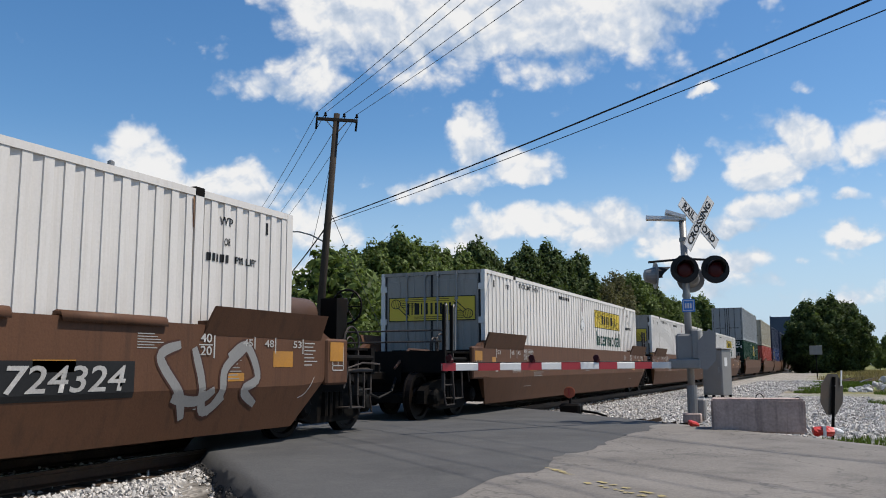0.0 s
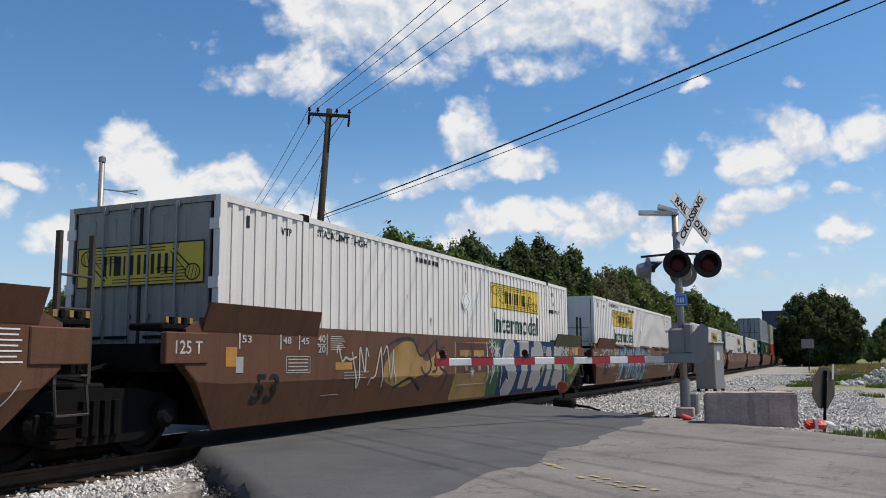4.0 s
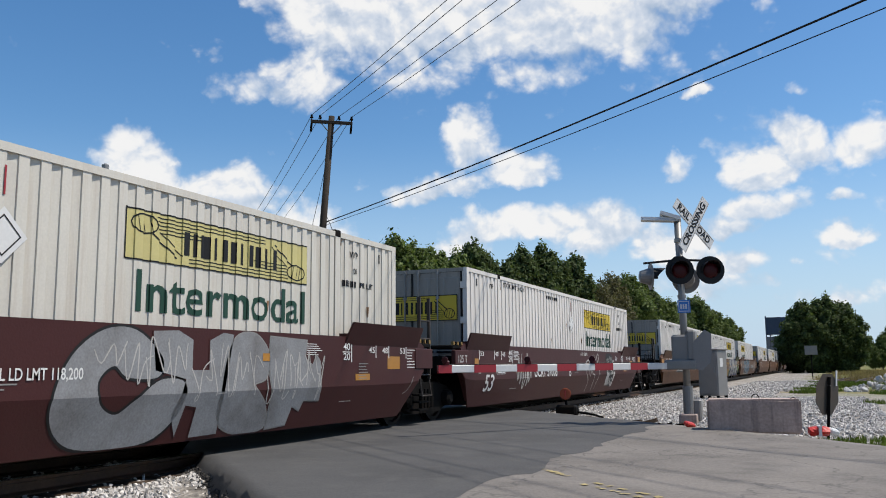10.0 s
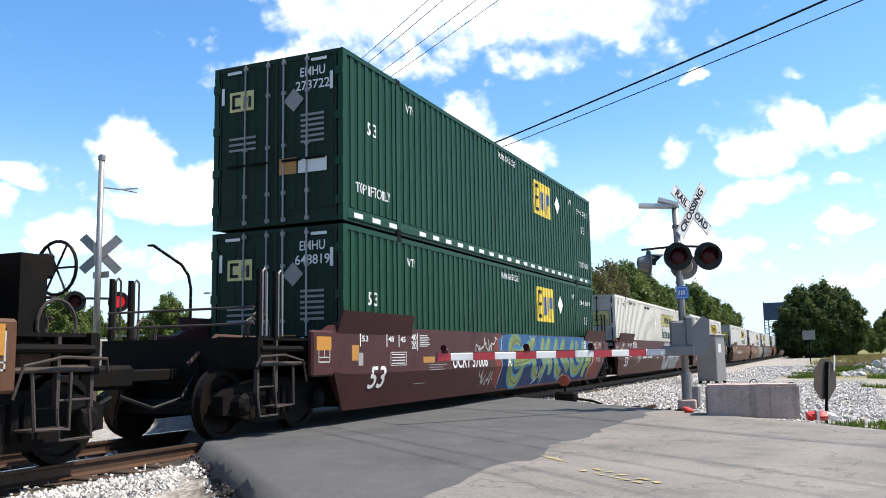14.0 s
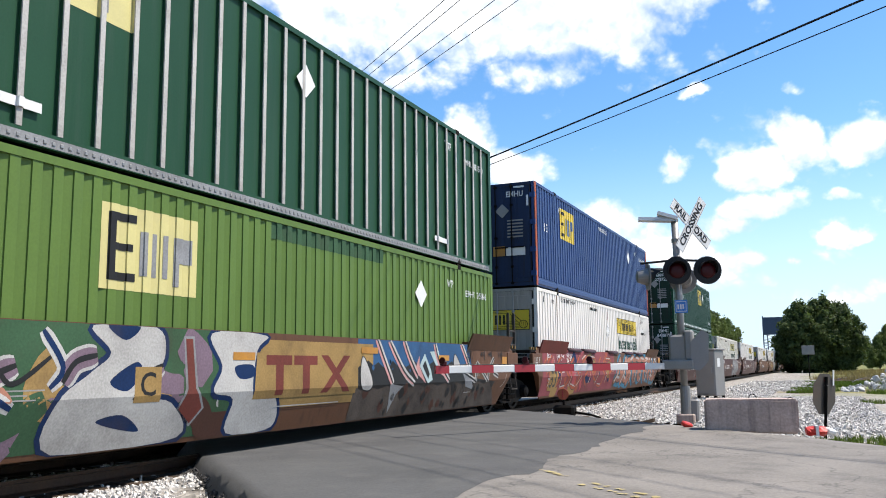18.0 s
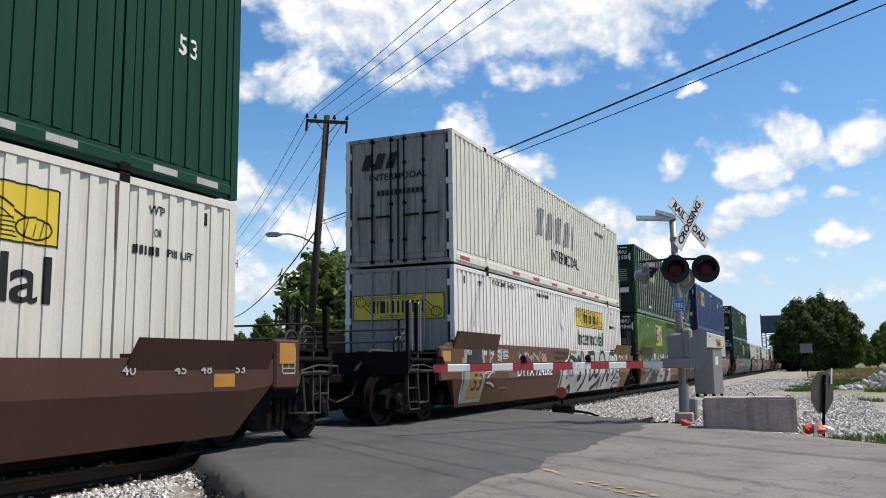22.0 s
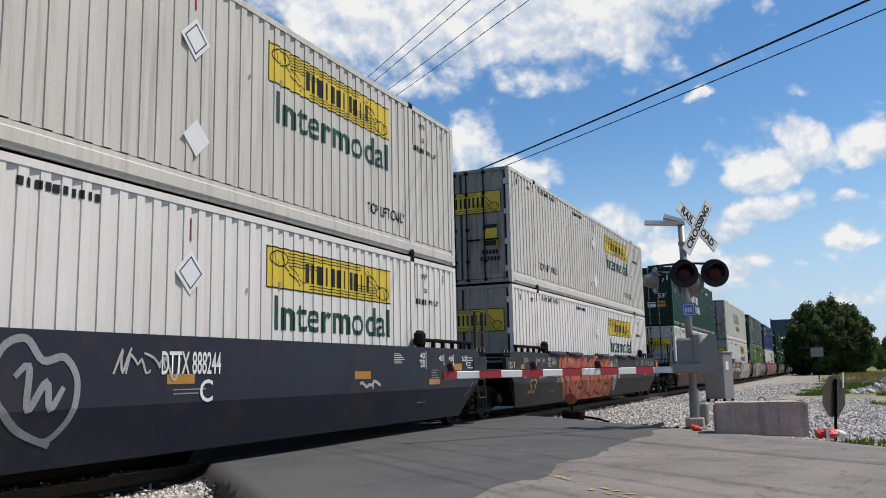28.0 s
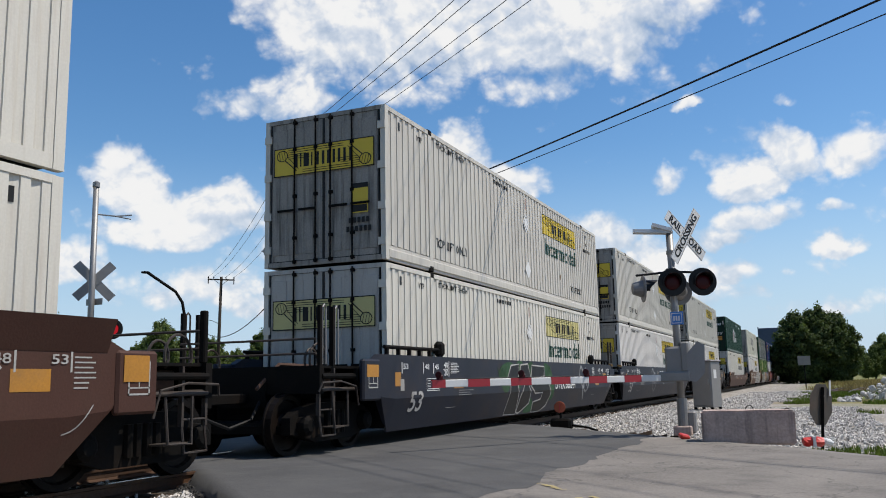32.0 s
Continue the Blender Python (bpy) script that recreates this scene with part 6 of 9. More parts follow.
    part("train_line", Geo().pipe([(0.45, Y(0.4), 1.2), (0.5, Y(1.2), 1.36), (0.42, Y(2.0), 1.38), (0.36, Y(2.5), 1.0)], 0.03), M["tank"], root)
    part("draft_box", Geo().soft_box(-0.62, 0.62, min(Y(0.6), Y(2.2)), max(Y(0.6), Y(2.2)), 0.5, 0.95, 0.03), M["black"], root)
    # boxed panel on the corner with the inspection stencil
    for x in (1, -1):
        a, b = two(Y(0.62), Y(1.22))
        g = Geo()
        g.soft_box(x * 1.455 - 0.05, x * 1.455 + 0.05, a, b, 0.78, 1.45, 0.03)
        pnl = part("corner_panel", g, c, root)
        if x > 0:
            f = Geo()
            m0, m1 = (a + b) / 2 - 0.15, (a + b) / 2 + 0.17
            z0, z1 = 0.98, 1.36
            for r in (rect(m0, m1, z0, z0 + 0.02), rect(m0, m1, z1 - 0.02, z1), rect(m0, m0 + 0.02, z0, z1), rect(m1 - 0.02, m1, z0, z1), rect((m0 + m1) / 2 - 0.008, (m0 + m1) / 2 + 0.008, z0 + 0.08, z1), rect(m0, m1, z0 + 0.07, z0 + 0.085)):
                f.add([(1.509, p, q) for p, q in r], [(0, 1, 2, 3)])
            part("stencil_frame", f, M["chalk"], pnl)
            part("reflector", Geo().box(1.506, 1.510, a + 0.1, b - 0.1, 1.16, 1.36) if sgn < 0 else Geo().box(1.512, 1.514, a + 0.08, b - 0.15, 1.12, 1.40), M["orange"], pnl)
    if tank:
        g = Geo()
        a, b = two(Y(0.35), Y(1.55))
        g.lathe([(0, 0.05), (0.02, 0.2), (0.10, 0.26), (1.1, 0.26), (1.18, 0.2), (1.2, 0.05)], (0.55, a, 1.86), (0, 1, 0), 18)
        part("air_reservoir", g, M["tank"], root, "brown cylindrical air reservoir", smooth=True)
        g = Geo()
        for y in (Y(0.5), Y(1.35)):
            g.box(0.25, 0.85, y - 0.05, y + 0.05, 1.3, 1.62)
            g.box(0.28, 0.36, y - 0.04, y + 0.04, 1.14, 1.35)
            g.box(0.74, 0.82, y - 0.04, y + 0.04, 1.14, 1.35)
        part("reservoir_cradle", g, M["black"], root)
    if wheel:
        g = Geo()
        c0 = Vector((0.95, Y(2.1), 2.02))
        g.ring(c0, (0, 1, 0), 0.28, 0.018, 22, 6)
        for i in range(6):
            w = math.pi * 2 * i / 6
            g.tube(c0, c0 + Vector((math.cos(w) * 0.28, 0, math.sin(w) * 0.28)), 0.012, n=5)
        g.soft_box(0.86, 1.04, Y(1.95) - 0.06, Y(1.95) + 0.06, 1.9, 2.15, 0.02)
        part("brake_wheel", g, M["wheel"], root, "spoked hand brake wheel")
        g = Geo()
        g.box(0.80, 1.1, Y(1.7) - 0.16, Y(1.7) + 0.16, 1.15, 2.12)
        g.pipe([(0.95, Y(1.9), 2.0), (0.95, Y(2.1), 2.02)], 0.025)
        part("brake_stand", g, M["black"], root)
    truck(root, Y(1.45))


def joint_end(root, sgn, y_end, colour, with_truck):
    """End of a unit at an articulated joint: bulkhead, arm, ladder and cross steps."""
    def Y(d):
        return y_end + sgn * d

    def two(a, b):
        return (min(a, b), max(a, b))
    g = Geo()
    a, b = two(Y(0.2), Y(1.15))
    g.box(-1.30, 1.30, a, b, 0.95, 1.25)
    a, b = two(Y(0.8), Y(1.72))
    g.box(-0.35, 0.35, a, b, 0.80, 1.15)
    part("end_sill", g, M["black"], root)
    end_plates(root, colour, sgn, y_end, sgn < 0)
    for x in (1.38, -1.38):
        if sgn < 0:
            break
        ladder(root, x, Y(0.98), 0.55, 2.35, "ladder")
        g = Geo()
        a, b = two(Y(0.78), Y(1.18))
        for z in (0.28, 0.42, 0.55):
            g.box(min(x, x * 0.86), max(x, x * 0.86), a, b, z, z + 0.03)
        part("step", g, M["black"], root)
    g = Geo()
    for x in (-0.9, 0.9):
        part("brake_rod", Geo().tube((x, Y(0.5), 1.2), (x * 0.7, Y(1.5), 0.95), 0.03, n=6), M["black"], root)
    g = Geo()
    g.pipe([(0.6, Y(0.9), 1.1), (0.5, Y(1.3), 0.85), (0.45, Y(1.66), 0.9)], 0.025)
    part("brake_pipe", g, M["black"], root)
    if with_truck:
        truck(root, Y(1.66))


CARS = []


def lip_geo(top):
    """A short rolled-over lip on the sill's top edge."""
    g = Geo()
    prof = [(1.36, 0.0), (1.37, 0.045), (1.42, 0.062), (1.48, 0.052), (1.505, 0.015), (1.515, -0.05), (1.50, -0.05), (1.49, 0.01), (1.47, 0.004)]
    n = len(prof)
    for y in (-0.72, 0.72):
        g.v += [(a, y, top + b) for a, b in prof]
    g.f = [(i, (i + 1) % n, n + (i + 1) % n, n + i) for i in range(n)] + [tuple(range(n)), tuple(range(n, 2 * n))]
    return g


def end_plates(root, colour, sgn, y_end, mark):
    """Dark pad plate standing proud of the sill at a joint, with its load stencil, and the teeth of the joint above."""
    for x in (1, -1):
        a, b = sorted((y_end + sgn * 0.40, y_end + sgn * 1.12))
        p = part("pad_plate", Geo().soft_box(min(x * 1.40, x * 1.492), max(x * 1.40, x * 1.492), a, b, 1.04, 1.40, 0.012), M[colour], root)
        if x > 0 and mark:
            me = text_mesh("125 T", 0.21, M["chalk"], ("pad", colour, sgn, y_end), lambda u, v, w: Vector((1.496, (a + b) / 2 + u, 1.22 + v)), 0.46)
            piece("lettering", me, p)
        a, b = sorted((y_end + sgn * 0.62, y_end + sgn * 1.15))
        part("joint_casting", Geo().soft_box(min(x * 0.95, x * 1.44), max(x * 0.95, x * 1.44), a, b, 1.42, 1.50, 0.02), M["black"], root)
        for k in range(5):
            t = a + 0.06 + 0.1 * k
            part("casting_tooth", Geo().box(min(x * 1.38, x * 1.445), max(x * 1.38, x * 1.445), t, t + 0.05, 1.502, 1.57), M["sand"] if k % 2 == 0 else M["black"], root)


def well_car(u, colour, label, front, rear, top=SILL_TOP, guide="plate", wheel=False, tank=False, seed=0, lips=None):
    """One unit of a well car: its front container end is y = 0, its wheels run at z = 0."""
    root = thing("well_car", label, "rail car", group="well cars of the train")
    c = M[colour]
    sm = cached(("sill", colour, top), lambda: sill_geo(top).mesh("side_sill", c))
    piece("side_sill", sm, root)
    piece("side_sill", sm, root).matrix_basis = Matrix.Translation((0, -C_LEN, 0)) @ pose(0, 0, 0, 0, 0, 180)
    # raised guides at the ends of the well
    for y0, y1 in ((-2.1, 0.5), (-14.05, -16.65)):
        for x in (1, -1):
            g = Geo()
            a, b = min(y0, y1), max(y0, y1)
            lo = 0.25 if a < -10 else 0.12
            hi = 0.12 if a < -10 else 0.25
            if guide == "plate":
                h = top + 0.20
                # the plate flares outwards from below the sill's top edge
                f0, f1 = (0.0, 0.14) if b < -10 else (0.14, 0.0)
                foot, rim = top - 0.12, h + 0.02
                for k, (xa, xb) in enumerate(((SILL_X + 0.005, SILL_X + 0.13), (SILL_X - 0.035, SILL_X + 0.09))):
                    g.v += [(x * xa, a + f0 * 0.4, foot), (x * xa, b - f1 * 0.4, foot), (x * xb, b - f1, rim), (x * xb, a + f0, rim)]
                g.f += [(0, 1, 2, 3), (7, 6, 5, 4), (0, 4, 5, 1), (1, 5, 6, 2), (2, 6, 7, 3), (3, 7, 4, 0)]
                g.box(min(1.34 * x, 1.47 * x), max(1.34 * x, 1.47 * x), a + 0.1, b - 0.1, top + 0.004, top + 0.05)
                part("end_guide", g, c, root)
            else:
                rail_y = [(x * 1.44, a + 0.1, top + 0.13), (x * 1.44, b - 0.1, top + 0.13)]
                g.tube(rail_y[0], rail_y[1], 0.035, n=8)
                for t in np.linspace(a + 0.2, b - 0.2, 6):
                    g.box(x * 1.44 - 0.03, x * 1.44 + 0.03, t - 0.03, t + 0.03, top, top + 0.14)
                e = b - 0.12 if b < -10 else a + 0.12
                g.soft_box(x * 1.42 - 0.08, x * 1.42 + 0.08, e - 0.14, e + 0.14, top, top + 0.30, 0.06)
                part("end_guide", g, M["black"], root, "tubular guide rail with a black block")
    # hinged lips along the top edge
    lip = cached(("lip", lips, top), lambda: lip_geo(top).mesh("guide_lip", M[lips], True)) if lips else None
    for y in (-3.4, -5.4, -8.1, -11.4, -13.2) if lips else ():
        piece("guide_lip", lip, root).matrix_basis = Matrix.Translation((0, y, 0))
        piece("guide_lip", lip, root).matrix_basis = Matrix.Translation((0, y, 0)) @ pose(0, 0, 0, 0, 0, 180)
    cm = cached(("bearer", colour), lambda: Geo().box(-1.16, 1.16, -0.18, 0.18, 0.24, 0.30).mesh("cross_bearer", c))
    for y in (-0.9, -4.4, -8.08, -11.7, -15.2):
        piece("cross_bearer", cm, root).matrix_basis = Matrix.Translation((0, y, 0))
    wall = cached("wellend", lambda: Geo().box(-1.31, 1.31, 0.03, 0.16, 0.30, 1.30).mesh("well_bulkhead", M["black"]))
    piece("well_bulkhead", wall, root)
    piece("well_bulkhead", wall, root).matrix_basis = Matrix.Translation((0, -C_LEN - 0.19, 0))
    if front == "coupler":
        coupler_end(root, 1, 0.0, colour, wheel, tank)
    else:
        joint_end(root, 1, 0.0, colour, True)
    if rear == "coupler":
        coupler_end(root, -1, -C_LEN, colour, False, False)
    else:
        joint_end(root, -1, -C_LEN, colour, False)
    CARS.append((root, u))
    return root


def paint_guide(root, front, mat):
    """Graffiti that runs up over the end guides."""
    for ob in root.children:
        if ob.name.startswith("end_guide") and (ob.data.vertices[0].co.y > -8) == front:
            ob.data.materials[0] = M[mat]


def standard_marks(root, light="whitepaint", number="", y_num=0.0, w_num=2.0, plate=None, shear=0.0, letter="", y_letter=0.0, fifty="whitepaint", load=True, z_num=0.92, front=True):
    """Stencils, reflective patches and numbers common to the well cars."""
    sill_rects(root, "reflector", "orange", [(-13.6, -13.1, 0.93, 1.04), (-8.5, -8.05, 1.0, 1.11), (-4.4, -3.9, 1.0, 1.12), (-16.2, -15.98, 1.0, 1.24)])
    if front:
        sill_rects(root, "reflector", "orange", [(-0.65, -0.2, 1.04, 1.25), (-1.72, -1.26, 0.87, 0.97)])
    if fifty:
        sill_text(root, "53", 0.5, fifty, -15.35, 0.70, 0.55, 0.1)
    for y, tx in ((-15.95, "53"), (-15.05, "48"), (-14.6, "45")):
        sill_text(root, tx, 0.13, light, y + 0.16, 1.34, 0.2)
        sill_rects(root, "mark_tick", light, [(y, y + 0.03, 1.22, 1.42)], 0.011)
    for y in (-14.0, -2.0):
        sill_text(root, "40", 0.15, light, y, 1.38, 0.2)
        sill_text(root, "20", 0.15, light, y, 1.23, 0.2)
    for y, tx in ((-1.2, "45"), (-0.75, "48"), (-0.1, "53")):
        sill_text(root, tx, 0.13, light, y, 1.34, 0.2)
        sill_rects(root, "mark_tick", light, [(y + 0.13, y + 0.155, 1.22, 1.42)], 0.011)
    for y in (-14.0, -2.0):
        sill_rects(root, "mark_tick", light, [(y + 0.14, y + 0.165, 1.15, 1.46), (y - 0.12, y + 0.12, 1.298, 1.312)], 0.011)
    if number:
        if plate:
            sill_rects(root, "number_panel", plate, [(y_num - w_num / 2 - 0.15, y_num + w_num / 2 + 0.15, z_num - 0.19, z_num + 0.19)], 0.008)
        sill_text(root, number, 0.36, light, y_num, z_num, w_num, shear)
    if letter:
        sill_text(root, letter, 0.36, light, y_letter, 0.9)
    if front:
        rr = random.Random(int(abs(y_num) * 10) + 3)
        for k in range(7):
            sill_rects(root, "stencil_line", light, [(0.08, 0.08 + rr.uniform(0.18, 0.34), 1.36 - 0.05 * k, 1.375 - 0.05 * k)], 0.011)
    sill_rects(root, "stencil_line", "chalk", [(-13.9, -13.4, 0.555, 0.565), (-2.1, -1.75, 0.555, 0.565)], 0.0115)
    for y, z, n_, w in ((-13.35, 0.88, 3, 0.8), (-1.62, 1.12, 6, 0.3), (-8.4, 0.93, 2, 0.55)):
        for k in range(n_):
            sill_rects(root, "stencil_line", "greypaint", [(y, y + w * (1.0 - 0.12 * ((k * 5) % 3)), z - 0.045 * k, z + 0.014 - 0.045 * k)], 0.0112)
    spray(root, "scrape", "chalk", [[(0.0, 0.62), (0.16, 0.68), (0.34, 0.9)]], 0.014, 0.013)
    if load:
        sill_rects(root, "stencil_bar", light, [(-13.75, -13.42 + 0.05 * ((i * 7) % 3), 1.42 - 0.032 * i, 1.432 - 0.032 * i) for i in range(7)] + [(-3.1, -2.85 + 0.05 * ((i * 5) % 4), 1.40 - 0.03 * i, 1.41 - 0.03 * i) for i in range(6)], 0.011)
        sill_rects(root, "stencil_frame", light, [(-14.9, -14.3, 1.12, 1.13), (-14.9, -14.3, 0.90, 0.91), (-14.9, -14.89, 0.9, 1.13), (-14.31, -14.3, 0.9, 1.13)] + [(-14.85, -14.35, 1.08 - 0.05 * i, 1.095 - 0.05 * i) for i in range(4)], 0.011)
        sill_rects(root, "info_card", "chalk", [(-16.0, -15.85, 0.92, 1.12)], 0.011)


# distance of each unit's front container end behind the reference end, and what it carries
U = {-8: -167.0, -7: -147.5, -6: -124.1, -5: -104.6, -4: -85.2, -3: -62.4, -2: -38.9, -1: -19.45, 0: 0.0, 1: 23.61, 2: 43.06, 3: 62.53, 4: 85.97, 5: 105.44, 6: 124.89, 7: 148.38, 8: 167.94, 9: 187.49, 10: 210.92, 11: 234.3, 12: 253.89, 13: 273.3, 14: 296.57}
BROWN, MAROON = "rusty brown steel well car with", "maroon steel well car with"


def build_train():
    for k, lower, upper in ((-8, "grey", "navyc"), (-7, "navyc", "red"), (-6, "navyc", "navyc"), (-5, "blue", "navyc"), (-4, "red", "beige"), (-3, "green", "grey")):
        r = well_car(U[k], "brown", "brown well car far along the train", "joint", "joint")
        container(lower, U[k], 0)
        container(upper, U[k], 1)
    for k, f, r_ in ((-2, "coupler", "joint"), (-1, "joint", "joint"), (0, "joint", "coupler")):
        r = well_car(U[k], "brown", "rusty brown steel well car with faded stencils", f, r_)
        standard_marks(r, "chalk", "", fifty="")
        container("white", U[k], 0)
    # three brown units
    r = well_car(U[1], "brown", BROWN + " blue graffiti lettering", "coupler", "joint", tank=True, wheel=True, lips="brown")
    standard_marks(r, "chalk", "DTTX 724324", -4.72, 2.9, "ink", 0.15, fifty="ink")
    kings(r)
    mural(r, -15.6, -14.2, 0.75, 1.4, 2, 3, "silver", "brown", None, None, 0.08)
    mural(r, -2.6, -1.0, 0.45, 1.3, 2, 8, "greypaint", "dkbrown", None, None, 0.12)
    container("panel", U[1], 0)
    r = well_car(U[2], "brown", BROWN + " grey and green graffiti", "joint", "joint")
    standard_marks(r, "chalk", "", fifty="ink", front=False)
    sill_rects(r, "number_panel", "dkbrown", [(-8.95, -6.75, 0.80, 1.42)], 0.012)
    sill_rects(r, "panel_block", "sand", [(-8.75, -8.15, 1.15, 1.27), (-8.5, -8.35, 0.85, 1.15), (-8.0, -7.4, 1.15, 1.27), (-7.75, -7.6, 0.85, 1.15)], 0.0155)
    flat(r, "graffiti_ground", "sand", [[(-9.02, 0.27), (-9.0, 1.42), (-6.9, 1.45), (-6.7, 0.27)]], 0.005)
    flat(r, "graffiti_ground", "forest", [[(-7.0, 0.27), (-7.25, 1.2), (-6.95, 1.53), (-5.9, 1.53), (-5.9, 0.27)]], 0.0065)
    flat(r, "graffiti_ground", "moss", [[(-1.3, 0.27), (-1.2, 1.53), (0.52, 1.44), (0.5, 0.85), (0.2, 0.5), (0.05, 0.27)]], 0.0065)
    flat(r, "graffiti_outline", "cobalt", [[(-6.35, 0.26), (-6.45, 0.9), (-6.3, 1.53), (-0.95, 1.53), (-1.3, 1.15), (-0.6, 0.26)]], 0.0075)
    word = []
    for i, ch in enumerate("STRIK"):
        for p in LETTERS[ch]:
            word.append([(-6.22 + 1.04 * (i + 0.17 + 0.68 * a), 0.36 + 1.04 * b) for a, b in p])
    spray(r, "graffiti_edge", "chalk", word, 0.46, 0.0105)
    spray(r, "graffiti_fill", "greypaint", word, 0.40, 0.0145)
    flat(r, "graffiti_core", "lime", [bend([(-3.2, 1.15), (-3.08, 1.22), (-3.05, 0.75), (-3.18, 0.6)]), bend([(-2.12, 1.2), (-2.0, 1.25), (-2.02, 0.5), (-2.12, 0.45)]), bend([(-1.35, 0.95), (-1.15, 1.1), (-1.1, 0.8)])], 0.0105)
    spray(r, "graffiti_edge", "chalk", [[(-6.15, 0.45), (-6.3, 0.9), (-6.1, 1.3), (-5.7, 1.5)], [(-5.2, 1.5), (-4.3, 1.5)], [(-1.15, 1.45), (-1.3, 1.1), (-0.9, 0.62), (-0.7, 0.4)]], 0.04, 0.019)
    spray(r, "graffiti_shade", "cobalt", [[(-1.05, 1.45), (-1.35, 1.1), (-1.0, 0.72), (-0.6, 0.5), (-0.5, 0.35), (-0.7, 0.32)]], 0.14, 0.0165)
    spray(r, "graffiti_shape", "lime", [[(-0.8, 1.35), (-0.85, 0.9), (-0.55, 0.72), (-0.1, 0.78), (0.1, 1.1)], [(-0.2, 1.45), (-0.05, 1.2)], [(-1.0, 0.7), (-0.6, 0.55)], [(-0.1, 0.5), (0.1, 0.4)]], 0.15, 0.012)
    spray(r, "graffiti_shape", "coral", [[(-0.55, 1.32), (-0.2, 1.3)], [(-0.5, 1.24), (-0.25, 1.22)]], 0.10, 0.015)
    star = [((-0.9, 1.25), 0.22), ((0.15, 1.05), 0.25), ((-3.1, 0.98), 0.16), ((-6.9, 1.4), 0.2), ((-6.6, 1.25), 0.24), ((-8.1, 0.8), 0.12), ((-1.05, 1.0), 0.14)]
    for (cy, cz), q in star:
        spray(r, "graffiti_star", "chalk", [[(cy + q * math.cos(w), cz + q * math.sin(w)), (cy - q * math.cos(w), cz - q * math.sin(w))] for w in (0.4, 1.2, 2.0, 2.7)], 0.03, 0.0225)
    tag_lines(r, -7.2, -6.4, 0.5, 1.45, 4, 22, "chalk", 0.03)
    sill_rects(r, "stencil_line", "chalk", [(-8.83, -7.2, 0.56, 0.575), (-2.75, -2.2, 0.56, 0.57)], 0.026)
    sill_rects(r, "reflector", "orange", [(-9.33, -8.98, 0.98, 1.10), (-6.5, -6.1, 0.93, 1.02), (-3.5, -3.0, 0.98, 1.1), (-1.7, -1.25, 0.98, 1.06), (0.1, 0.45, 1.2, 1.42)], 0.0255)
    flat(r, "graffiti_ground", "sand", [bend([(-12.1, 0.8), (-11.6, 1.3), (-10.9, 1.38), (-10.4, 1.05), (-9.9, 1.2), (-9.5, 1.3), (-9.55, 0.95), (-9.8, 0.75), (-10.6, 0.8), (-11.3, 0.6)])], 0.005)
    spray(r, "graffiti_outline", "charcoal", [[(-12.1, 0.75), (-11.9, 1.3), (-11.0, 1.45), (-10.6, 1.15), (-10.1, 1.35), (-9.9, 1.45), (-9.85, 1.25), (-9.5, 1.3), (-9.75, 0.95), (-9.4, 0.8), (-9.55, 0.45)], [(-10.5, 1.1), (-10.3, 1.25), (-10.15, 0.95), (-10.4, 0.8), (-10.6, 0.95)], [(-9.95, 1.2), (-9.9, 0.9), (-10.1, 0.85)], [(-11.6, 0.6), (-11.0, 0.75), (-10.5, 0.55)]], 0.05, 0.0115)
    tag_lines(r, -13.6, -11.6, 0.55, 1.3, 4, 24, "chalk")
    paint_guide(r, True, "moss")
    container("white", U[2], 0)
    r = well_car(U[3], "brown", BROWN + " white number on black", "joint", "coupler")
    standard_marks(r, "whitepaint", "DTTX 724324", -11.46, 2.75, "ink", 0.15, fifty="dkbrown", letter="A", y_letter=-9.4)
    container("white", U[3], 0)
    # three maroon units
    r = well_car(U[4], "maroon", MAROON + " white spray tags", "coupler", "joint", wheel=False)
    standard_marks(r, "whitepaint", "UCRY 57008", -11.2, 2.0, letter="B", y_letter=-8.9)
    sill_text(r, "WELL LD LMT 118,200", 0.14, "whitepaint", -7.25, 0.98, 1.05)
    sill_text(r, "S-2034-11 REEFER CLEARANCE", 0.14, "chalk", -0.9, 1.66, 1.7)
    spray(r, "spray_line", "chalk", [[(-6.83, 0.28), (-6.70, 0.6), (-7.03, 0.85), (-7.08, 1.15), (-6.78, 1.25), (-6.63, 1.1), (-6.68, 0.85), (-6.53, 0.75)]], 0.04, 0.0195)
    spray(r, "spray_line", "chalk", [[(-6.63, 1.35), (-6.40, 1.2), (-6.18, 1.42)], [(-6.53, 1.3), (-6.43, 0.85), (-6.23, 1.15), (-6.28, 0.85), (-5.98, 0.75), (-6.13, 0.3)]], 0.04, 0.0195)
    spray(r, "spray_line", "chalk", [[(-5.93, 1.42), (-5.96, 1.2), (-5.58, 1.45), (-5.48, 1.3), (-5.78, 1.1), (-5.46, 1.12), (-5.68, 0.98), (-5.38, 0.88), (-5.73, 0.35)]], 0.04, 0.0195)
    flat(r, "graffiti_ground", "ink", [bend([(-4.45, 1.42), (-3.6, 1.42), (-3.4, 1.05), (-3.15, 0.85), (-3.3, 0.5), (-4.0, 0.4), (-4.4, 0.75)])], 0.009)
    rb = random.Random(32)
